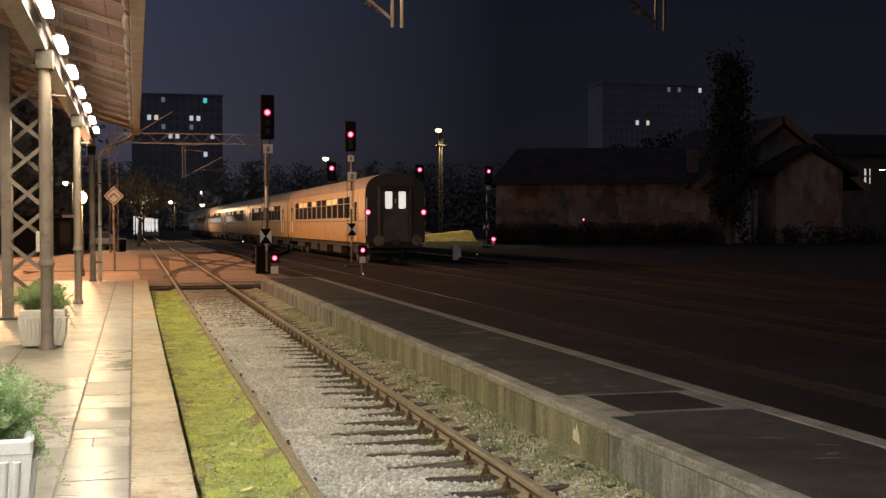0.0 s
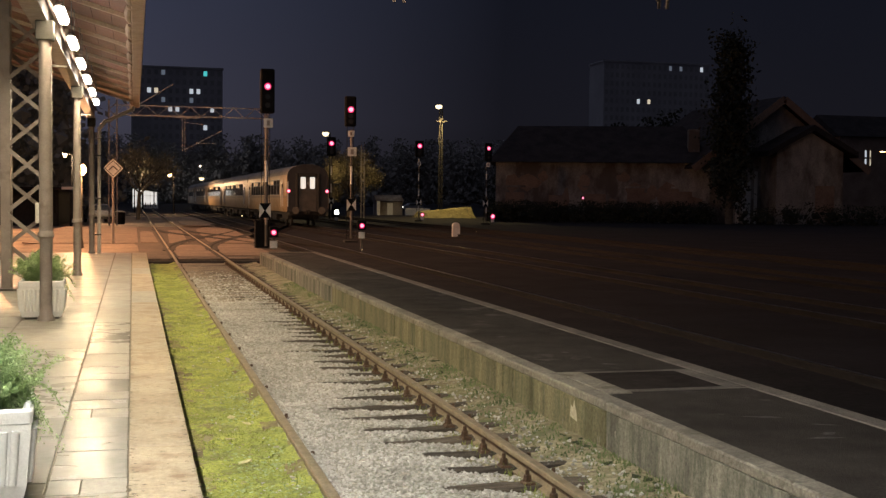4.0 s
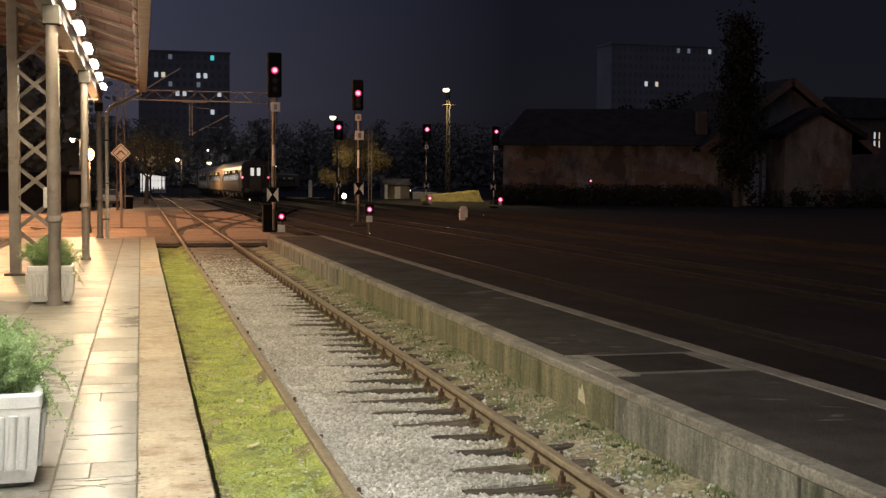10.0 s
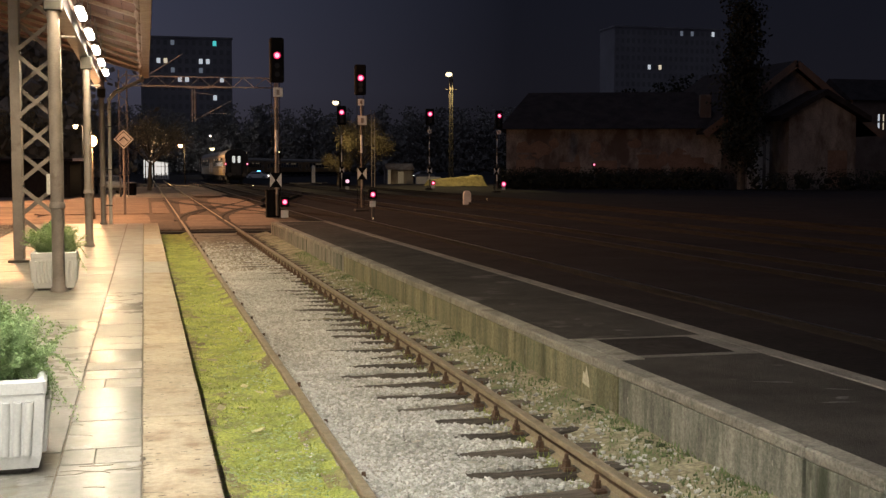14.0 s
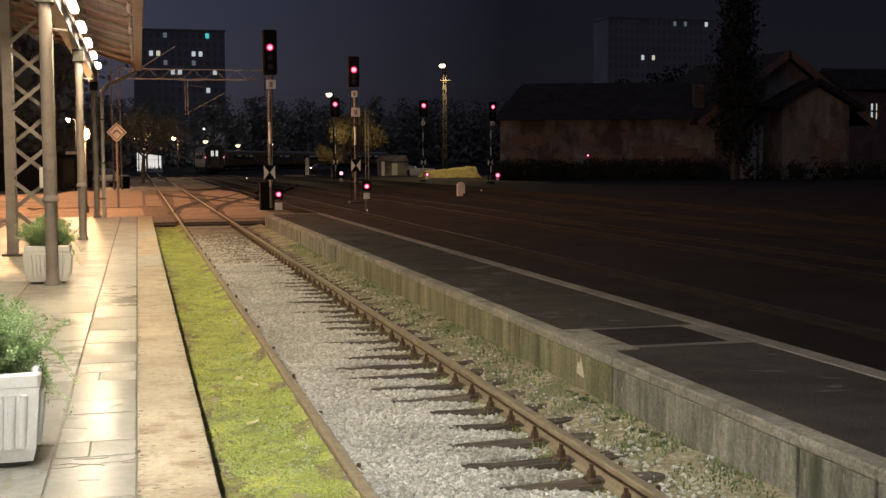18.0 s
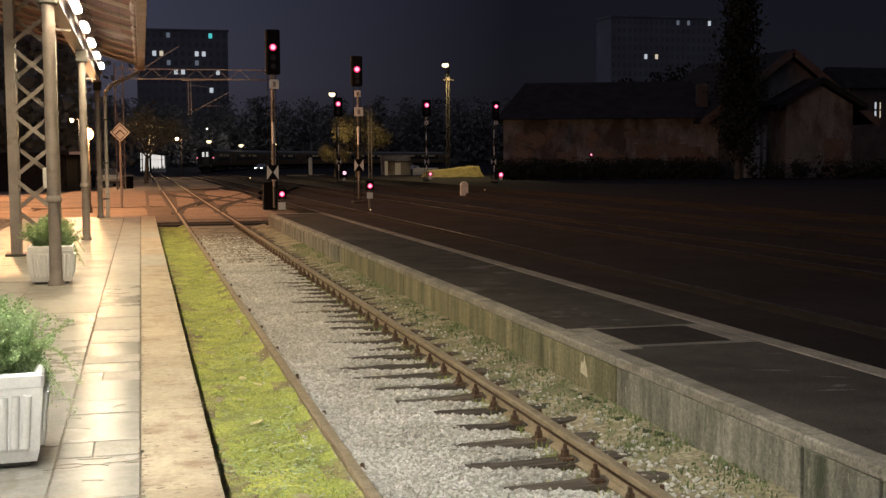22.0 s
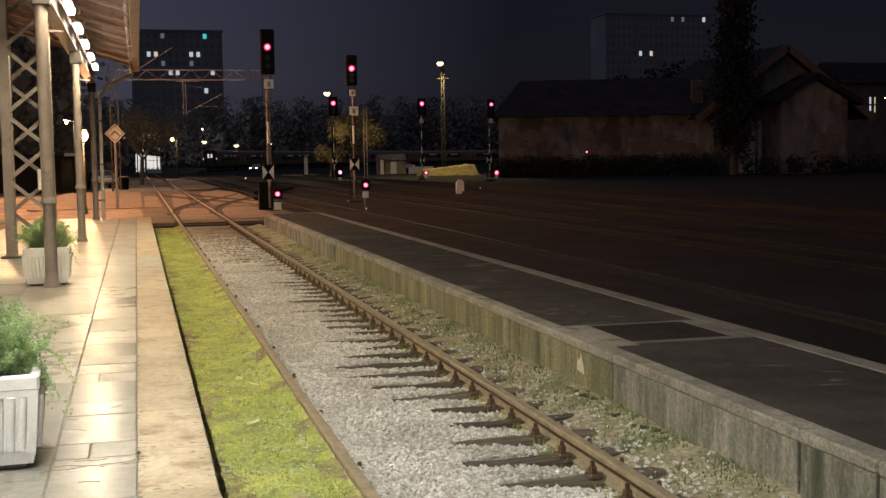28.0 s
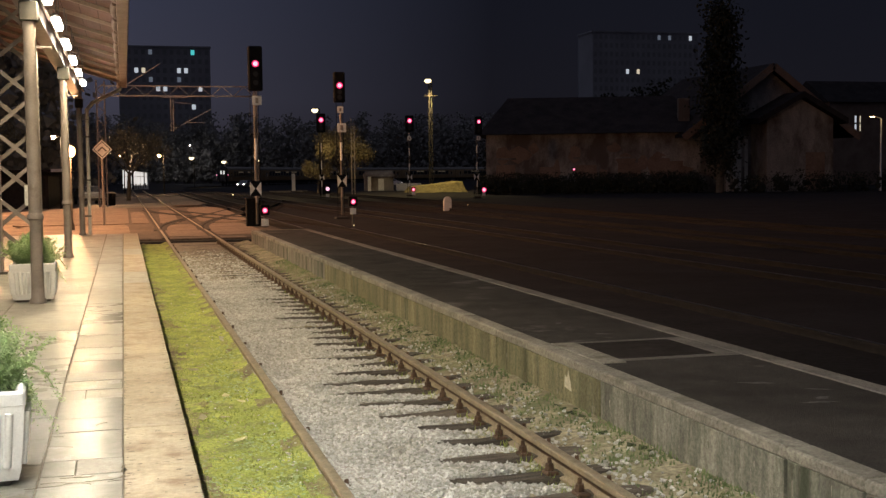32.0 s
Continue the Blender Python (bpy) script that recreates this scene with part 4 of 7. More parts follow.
p1.matrix_basis = pose(-1.165, 15.92, PLAT_Z, 0, 0, 1)


# ---------- signals ----------
def disc(s, c, r, depth=0.02, n=18):
    """A disc facing -y."""
    s.tube((c[0], c[1], c[2]), (c[0], c[1] - depth, c[2]), r, n=n)
    return s


def red_lens(parent, c, r):
    o = part("lens", disc(Shape(), c, r), M_RED, parent, "glowing red lens")
    part("lens_core", disc(Shape(), (c[0], c[1] - 0.021, c[2]), r * 0.66, 0.006), M_REDCORE, o)
    hood = Shape()
    n = 14
    ring = [(math.cos(math.pi * (-0.15 + 1.3 * i / n)), math.sin(math.pi * (-0.15 + 1.3 * i / n))) for i in range(n + 1)]
    for (a, b), (a2, b2) in zip(ring, ring[1:]):
        hood.add([(c[0] + a * r * 1.12, c[1], c[2] + b * r * 1.12), (c[0] + a2 * r * 1.12, c[1], c[2] + b2 * r * 1.12),
                  (c[0] + a2 * r * 1.12, c[1] - 0.12, c[2] + b2 * r * 1.12), (c[0] + a * r * 1.12, c[1] - 0.12, c[2] + b * r * 1.12)], [(0, 1, 2, 3)])
    part("hood", hood, M_BLACK, parent)


def main_signal(x, y, red, plates, board, head, label, lens=0.17, bands=True, size=0.42):
    """A colour-light main signal: post, head, lens, plates and a bow-tie board. red is (dx, z); plates are (dx, z, width)."""
    t = thing("railway_signal", label, "signal", "main signals", pose(x, y, -0.18))
    top = head[1]
    part("foundation", Shape().box(-0.3, 0.3, -0.2, 0.4, 0, 0.16, 0.02), M_MASTIRON, t)
    if bands:
        n = int((top - 0.4) / 0.7)
        for i in range(n):
            z0 = 0.25 + (top - 0.4) * i / n
            z1 = 0.25 + (top - 0.4) * (i + 1) / n
            part("post_band", Shape().tube((0, 0, z0), (0, 0, z1), 0.05, n=12), (M_WHITE if y > 60 or i == n // 2 else M_GREYPAINT) if i % 2 else M_DARKPAINT, t, smooth=50)
    else:
        part("post", Shape().tube((0, 0, 0.25), (0, 0, top), 0.07, n=12), M_ZINC, t, smooth=50)
    rx, rz = red
    part("head", Shape().box(rx - head[0] / 2, rx + head[0] / 2, -0.12, 0.14, head[1], head[2], 0.05), M_BLACK, t)
    red_lens(t, (rx, -0.125, rz), lens)
    for k in range(2):
        zz = head[1] + (rz - head[1]) * (0.3 + 0.32 * k)
        part("dark_lens", disc(Shape(), (rx, -0.122, zz), lens * 0.8), M_WINDOW, t)
    for dx, z, wd in plates:
        p = part("plate", Shape().box(dx - wd / 2, dx + wd / 2, -0.1, -0.08, z - wd / 2, z + wd / 2, 0.006), M_WHITE, t)
        part("plate_mark", Shape().box(dx - wd * 0.16, dx + wd * 0.16, -0.106, -0.1, z - wd * 0.28, z + wd * 0.28), M_GREYPAINT, p)
    bx, bz = board
    w, h = size, size * 1.28
    bd = part("board_back", Shape().box(bx - w / 2, bx + w / 2, -0.09, -0.075, bz - h / 2, bz + h / 2), M_BLACK, t)
    for sg in (-1, 1):
        part("white_wedge", Shape().add([(bx + sg * w / 2, -0.1, bz - h / 2), (bx + sg * w / 2, -0.1, bz + h / 2), (bx + sg * 0.02, -0.1, bz), (bx + sg * w / 2, -0.092, bz - h / 2), (bx + sg * w / 2, -0.092, bz + h / 2), (bx + sg * 0.02, -0.092, bz)],
                                         [(0, 1, 2), (5, 4, 3), (0, 1, 4, 3), (1, 2, 5, 4), (2, 0, 3, 5)]), M_WHITE, bd)
    for i in range(int(top / 0.35)):
        part("ladder_rung", Shape().tube((-0.14, 0.26, 0.4 + i * 0.35), (0.14, 0.26, 0.4 + i * 0.35), 0.01, n=5), M_BLACK, t)
    for sg in (-1, 1):
        part("ladder_rail", Shape().beam((sg * 0.15, 0.26, 0.2), (sg * 0.15, 0.26, top + 0.6), 0.02, 0.035), M_BLACK, t)
    return t


def dwarf_signal(x, y, z, plate_z, label, lens=0.10, plate=0.24):
    t = thing("dwarf_signal", label, "signal", "dwarf signals", pose(x, y, -0.18))
    z, plate_z = z + 0.18, plate_z + 0.18
    part("post", Shape().tube((0, 0.05, 0), (0, 0.05, z), 0.045, n=10), M_DARKPAINT, t, smooth=50)
    part("head", Shape().box(-0.17, 0.17, -0.06, 0.12, z - 0.17, z + 0.2, 0.03), M_BLACK, t)
    red_lens(t, (0, -0.065, z), lens)
    part("plate", Shape().box(-plate / 2, plate / 2, -0.03, -0.012, plate_z - plate / 2, plate_z + plate / 2, 0.005), M_WHITE, t)
    return t


# places are metres; heights above the rail
main_signal(4.68, 43.5, (0.03, 6.10), [(0.06, 4.77, 0.34)], (-0.05, 1.56), (0.52, 5.12, 6.75), "tall signal showing red over the platform end", 0.125)
main_signal(9.38, 52, (-0.05, 6.0), [(-0.03, 4.93, 0.28), (0.02, 4.13, 0.40)], (0, 1.76), (0.5, 5.25, 6.6), "tall signal showing red beside the main track", 0.14)
main_signal(17.13, 105, (0.0, 7.02), [], (0, 1.87), (0.8, 5.9, 7.6), "far signal showing red before a lit tree", 0.23, True, 0.42)
main_signal(25.97, 108, (0.04, 7.10), [(0.0, 5.46, 0.36)], (0, 1.80), (0.8, 6.1, 7.6), "far signal showing red on a banded post", 0.23, True, 0.46)
main_signal(28.4, 94, (0.15, 6.36), [(0.12, 5.0, 0.34)], (-0.08, 1.78), (0.6, 5.3, 6.8), "signal showing red on a banded post in the dark", 0.17, True, 0.44)
dwarf_signal(4.92, 43.2, 0.58, 0.14, "low signal showing red at the platform end", 0.10, 0.27)
dwarf_signal(8.54, 45, 0.80, 0.43, "low signal showing red between two tracks", 0.10, 0.24)
dwarf_signal(25.59, 105, 0.49, 0.15, "low far signal showing red", 0.16, 0.3)
dwarf_signal(28.97, 94, 0.52, 0.18, "low signal showing red in the dark yard", 0.20, 0.3)
dwarf_signal(42.9, 109, 2.2, 1.7, "small red light before an old warehouse", 0.13, 0.2)


def cabinet(x, y, w, d, h, label):
    t = thing("relay_cabinet", label, "cabinet", "", pose(x, y, -0.18))
    part("body", Shape().box(-w / 2, w / 2, -d / 2, d / 2, 0.06, h, 0.02), M_BLACK, t)
    part("roof", Shape().box(-w / 2 - 0.04, w / 2 + 0.04, -d / 2 - 0.04, d / 2 + 0.04, h, h + 0.05, 0.015), M_BLACK, t)
    part("plinth", Shape().box(-w / 2 + 0.03, w / 2 - 0.03, -d / 2 + 0.03, d / 2 - 0.03, 0, 0.06), M_CONCRETE, t)
    part("handle", Shape().box(w * 0.3, w * 0.3 + 0.02, -d / 2 - 0.03, -d / 2, h * 0.5, h * 0.5 + 0.12), M_ZINC, t)


cabinet(4.58, 44.1, 0.5, 0.4, 1.15, "dark metal relay cabinet at the foot of a signal")

# shunting signal whose lit lens changes from white to red while the train leaves
shunt = thing("shunting_signal", "low shunting signal that changes from white to red", "signal", "dwarf signals", pose(17.41, 104, -0.18))
part("post", Shape().tube((0, 0.22, 0), (0, 0.22, 0.6), 0.05, n=10), M_DARKPAINT, shunt)
part("bracket", Shape().box(-0.06, 0.06, -0.2, 0.2, 0.44, 0.53, 0.01), M_BLACK, shunt)
part("head", Shape().box(-0.36, 0.36, 0.16, 0.3, 0.42, 1.28, 0.05), M_BLACK, shunt)
part("plate", Shape().box(-0.12, 0.2, -0.05, -0.03, 0.12, 0.40, 0.01), M_WHITE, shunt)
part("lower_plate", Shape().box(-0.10, 0.10, -0.05, -0.03, -0.06, 0.09, 0.01), M_WHITE, shunt)
# drum added to imitate the lamp's change of colour by turning
revolver = part("lamp_drum", Shape().lathe([(0.26, -0.32), (0.28, -0.28), (0.28, 0.28), (0.26, 0.32)], 16), M_BLACK, shunt, "added drum that turns a white or red lens to the front", m=pose(0, -0.1, 0.86))
part("white_lens", disc(Shape(), (0, -0.282, 0), 0.21), M_WHITELENS, revolver, "glowing white lens")
part("red_lens", disc(Shape(), (0, -0.282, 0), 0.17), M_REDCORE, revolver, "glowing red lens", m=pose(0, 0, 0, 0, 0, 180))


# added stake; its disc glows, though no lamp, to give a glint
def ground_reflector(x, y, r, label):
    t = thing("ground_reflector", label, "reflector", "ground reflectors", pose(x, y, -0.19))
    part("stake", Shape().box(-0.03, 0.03, 0.0, 0.03, 0, 0.16, 0.004), M_DARKPAINT, t)
    part("reflector", disc(Shape(), (0, -0.001, 0.14), r, 0.012, 12), M_STREET, t, "disc glowing as a small glint")


ground_reflector(8.22, 43.2, 0.014, "added stake with a glowing glint beside a dark track")
ground_reflector(20.25, 69.0, 0.035, "added stake with a glowing glint in the dark yard")
ground_reflector(11.3, 129.0, 0.06, "added stake with a glowing glint at a far turnout")


# ---------- marker stones, sign, lanterns ----------
def marker_stone(x, y, w, h, label):
    t = thing("marker_stone", label, "marker stone", "", pose(x, y, -0.18))
    prof = [(-w / 2, 0), (-w / 2, h - w * 0.35), (-w * 0.36, h - 0.06), (-w * 0.15, h), (w * 0.15, h), (w * 0.36, h - 0.06), (w / 2, h - w * 0.35), (w / 2, 0)]
    n = len(prof)
    part("stone", Shape().add([(a, -0.08, b) for a, b in prof] + [(a, 0.08, b) for a, b in prof],
                              [tuple(range(n)), tuple(range(2 * n - 1, n - 1, -1))] + [(i, (i + 1) % n, n + (i + 1) % n, n + i) for i in range(n)]), M_WHITE, t)


marker_stone(16.85, 61.4, 0.42, 0.80, "white rounded marker stone between dark tracks")
marker_stone(20.82, 150, 0.45, 2.4, "tall white marker post in the distance")

sign = thing("diamond_sign", "diamond speed sign with a chevron on a post", "sign", "", pose(-0.82, 48, -0.18))
part("post", Shape().tube((0, 0.05, 0), (0, 0.05, 3.3), 0.05, n=10), M_GREYPAINT, sign)
tilt = pose(0, 0, 3.13, 0, 45, 0)
sp = part("panel", Shape().box(-0.27, 0.27, -0.012, 0.012, -0.27, 0.27, 0.0, tilt), M_WHITE, sign, "pale square panel set on its corner")
part("border", Shape().box(-0.23, 0.23, -0.018, -0.0125, -0.23, 0.23, 0.0, tilt), M_DARKPAINT, sp)
part("field", Shape().box(-0.2, 0.2, -0.024, -0.0185, -0.2, 0.2, 0.0, tilt), M_WHITE, sp)
for sg in (-1, 1):
    part("chevron_bar", Shape().beam((0, -0.028, 3.22), (sg * 0.16, -0.028, 3.06), 0.006, 0.05), M_DARKPAINT, sp)


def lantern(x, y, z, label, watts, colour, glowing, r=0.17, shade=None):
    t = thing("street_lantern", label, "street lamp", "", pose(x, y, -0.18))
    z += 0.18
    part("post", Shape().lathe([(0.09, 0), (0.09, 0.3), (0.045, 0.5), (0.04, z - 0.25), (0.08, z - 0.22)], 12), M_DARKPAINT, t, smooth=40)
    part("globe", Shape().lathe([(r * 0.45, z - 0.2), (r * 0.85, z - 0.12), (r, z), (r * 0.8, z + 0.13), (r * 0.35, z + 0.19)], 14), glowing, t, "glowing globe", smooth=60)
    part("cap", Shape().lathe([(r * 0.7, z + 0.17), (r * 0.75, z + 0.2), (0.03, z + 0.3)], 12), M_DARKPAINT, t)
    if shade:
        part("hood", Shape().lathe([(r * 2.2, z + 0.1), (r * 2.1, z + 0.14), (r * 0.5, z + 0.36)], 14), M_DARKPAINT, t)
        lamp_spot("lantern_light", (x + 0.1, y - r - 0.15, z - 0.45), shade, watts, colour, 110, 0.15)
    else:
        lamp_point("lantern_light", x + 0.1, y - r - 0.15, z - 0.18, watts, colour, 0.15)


lantern(-1.86, 44, 2.79, "old lantern glowing orange beside the yard", LANTERN_W, SODIUM, M_SODIUM, 0.19)


# two unseen lanterns added on the left to light the crossing and yard
lantern(-6.6, 50, 10.5, "unseen tall lantern added beyond the platform end as orange fill", LANTERN_W * 14.0, SODIUM, M_SODIUM)
lantern(-10.5, 70, 14.0, "unseen tall lantern added over the forecourt as orange fill", LANTERN_W * 36.0, SODIUM, M_SODIUM, 0.17, (1.0, 64, 0))


def street_lamp(x, y, z, label, watts, colour, glowing, r=0.4, light=True):
    t = thing("street_lamp", label, "street lamp", "far street lamps", pose(x, y, -0.18))
    z += 0.18
    part("pole", Shape().tube((0.5, 0.3, 0), (0.5, 0.3, z + 0.1), 0.09, 0.06, n=10), M_BLACK, t, smooth=50)
    part("arm", Shape().tube((0.5, 0.3, z + 0.08), (0, 0, z + 0.16), 0.04, n=8), M_BLACK, t)
    part("housing", Shape().box(-0.25, 0.25, -0.35, 0.2, z + 0.1, z + 0.22, 0.04), M_DARKPAINT, t)
    part("bulb", Shape().lathe([(r * 0.4, z - r * 0.85), (r * 0.8, z - r * 0.5), (r, z), (r * 0.8, z + 0.09)], 14), glowing, t, "glowing lamp bowl", smooth=60)
    if light == "all round":
        lamp_point("street_light", x, y - r - 0.15, z - 0.2, watts, colour, 0.2)
    elif light:
        lamp_spot("street_light", (x, y - r - 0.1, z - r - 0.2), (x, y - 1, 0), watts, colour, 165)


street_lamp(-4.9, 90, 4.8, "small lamp on a mast by the low house", 3200.0, (1.0, 0.66, 0.36), M_STREET, 0.13, "all round")
street_lamp(-0.5, 165, 5.0, "small street lamp near the lit kiosk", 900.0, (1.0, 0.74, 0.5), M_STREET, 0.2, "all round")
street_lamp(4.25, 150, 4.62, "street lamp glowing warm white beside the tracks", STREET_W, (1.0, 0.6, 0.3), M_STREET, 0.26, "all round")
street_lamp(13.56, 250, 5.98, "far street lamp glowing warm white", 800.0, MAST_YELLOW, M_STREET, 0.55)
street_lamp(20.97, 260, 5.27, "far street lamp glowing warm white beside a road", 800.0, MAST_YELLOW, M_STREET, 0.55, False)
street_lamp(28.33, 260, 5.48, "small far street lamp partly hidden by trees", 250, MAST_YELLOW, M_STREET, 0.35, False)
street_lamp(20.2, 380, 12.0, "tiny far street lamp before a block of flats", 1800, (1.0, 0.95, 0.95), M_STREET, 0.14, "all round")
street_lamp(18.98, 120, 8.59, "lamp glowing over an autumn tree", TREE_W, MAST_YELLOW, M_STREET, 0.36)

# tall yard mast
mast_lamp = thing("yard_light_mast", "tall lattice light mast with a yellow lamp", "light mast", "", pose(35.1, 135, -0.18))
for sx in (-0.19, 0.19):
    for sy in (-0.19, 0.19):
        part("leg", Shape().beam((sx, sy, 0), (sx * 0.8, sy * 0.8, 12.9), 0.06, 0.06), M_MASTIRON, mast_lamp)
for i in range(14):
    z0 = 0.2 + i * 0.9
    for sy in (-0.19, 0.19):
        a, b = ((-1, 1), (1, -1))[i % 2]
        part("brace", Shape().beam((a * 0.18, sy, z0), (b * 0.18, sy, z0 + 0.9), 0.03, 0.04), M_MASTIRON, mast_lamp)
part("platform_ring", Shape().box(-0.7, 0.7, -0.25, 0.25, 11.3, 11.36), M_MASTIRON, mast_lamp)
part("lamp_arm", Shape().beam((0, 0, 12.9), (-0.5, -0.6, 13.2), 0.08, 0.08), M_ZINC, mast_lamp)
part("lamp_bowl", Shape().lathe([(0.15, 12.75), (0.36, 12.85), (0.42, 13.05), (0.3, 13.2)], 14, Matrix.Translation((-0.45, -0.7, 0))), M_STREET, mast_lamp, "glowing yellow lamp bowl", smooth=60)
lamp_spot("mast_light", (34.6, 133.6, 12.4), (34.4, 131, 0), MAST_W, MAST_YELLOW, 160)


# ---------- overhead line portals ----------
def lattice_beam(parent, p, q, h, n, mat):
    p, q = Vector(p), Vector(q)
    up = Vector((0, 0, h))
    part("bottom_chord", Shape().beam(p, q, 0.09, 0.09), mat, parent)
    part("top_chord", Shape().beam(p + up, q + up, 0.07, 0.07), mat, parent)
    for i in range(n):
        a, b = p.lerp(q, i / n), p.lerp(q, (i + 1) / n)
        mid = (a + b) / 2 + up
        part("lattice_bar", Shape().beam(a, mid, 0.04, 0.045), mat, parent)
        part("lattice_bar", Shape().beam(mid, b, 0.04, 0.045), mat, parent)


def drop_post(parent, x, y, z0, z1, arm, mat):
    for dx in (-0.09, 0.09):
        part("hanger_bar", Shape().beam((x + dx, y, z0), (x + dx, y, z1), 0.05, 0.05), mat, parent)
    part("hanger_head", Shape().beam((x - 1.1 * 0.5, y, z1 - 0.04), (x + 2.2 * 0.5, y, z1 - 0.04), 0.08, 0.05), mat, parent)
    s = 1 if arm > 0 else -1
    part("cantilever", Shape().tube((x + 0.1 * s, y, z0 + 0.15), (x + arm, y, z0 + 1.55), 0.035, n=8), mat, parent)
    part("steady_arm", Shape().tube((x + 0.33 * arm, y, z0 + 0.62), (x + arm * 0.86, y, z0 + 0.60), 0.022, n=6), mat, parent)
    part("stay_tube", Shape().tube((x, y, z1 - 0.35), (x + arm * 0.5, y, z1 - 0.5), 0.02, n=6), mat, parent)
    for k in range(4):
        part("insulator", Shape().lathe([(0.03, 0), (0.075, 0.02), (0.03, 0.05)], 10, Matrix.Translation((x + 0.1 * s + 0.25 * s + 0.07 * k * s, y, z0 + 0.27 + 0.045 * k))), M_DARKPAINT, parent)


portal = thing("overhead_line_portal", "grey lattice portal carrying overhead line arms", "portal", "overhead portals")
lattice_beam(portal, (-1.45, 85, 7.55), (7.6, 85, 7.55), 0.68, 6, M_LIGHTGREY)
# this end takes a darker grey, putting the fading light into its colour
lattice_beam(portal, (7.62, 85, 7.55), (9.15, 85, 7.55), 0.68, 1, M_GREYPAINT)
drop_post(portal, 3.35, 85, 5.08, 7.5, 2.7, M_LIGHTGREY)
for x0, wd in ((-1.45, 0.27), (9.15, 0.09)):
    for dx in (-wd, wd):
        part("mast_flange", Shape().box(x0 + dx - 0.05, x0 + dx + 0.05, 84.85, 85.15, -0.2, 8.6), M_GREYPAINT, portal)
    for i in range(17):
        a, b = ((-1, 1), (1, -1))[i % 2]
        part("mast_lacing", Shape().beam((x0 + a * wd, 84.83, -0.1 + i * 0.5), (x0 + b * wd, 84.83, 0.4 + i * 0.5), 0.02, 0.05), M_GREYPAINT, portal)
part("tie_rod", Shape().tube((-1.2, 84.5, 7.3), (2.6, 84.5, 9.75), 0.045, n=6), M_LIGHTGREY, portal)

portal2 = thing("overhead_line_portal", "portal above the island platform with hanging line arms", "portal", "overhead portals")
lattice_beam(portal2, (-8.2, 21.4, 8.3), (17.6, 21.4, 8.3), 0.68, 18, M_GREYPAINT)
drop_post(portal2, 4.73, 21.4, 5.47, 8.25, -1.9, M_GREYPAINT)
drop_post(portal2, 10.05, 21.4, 5.62, 8.25, -1.9, M_DARKPAINT)
for x0 in (-8.2, 17.6):
    part("mast", Shape().box(x0 - 0.15, x0 + 0.15, 21.25, 21.55, -0.2, 9.1, 0.01), M_DARKPAINT, portal2)


# ---------- the departing train ----------
COACH_L, GAP = 26.0, 0.4


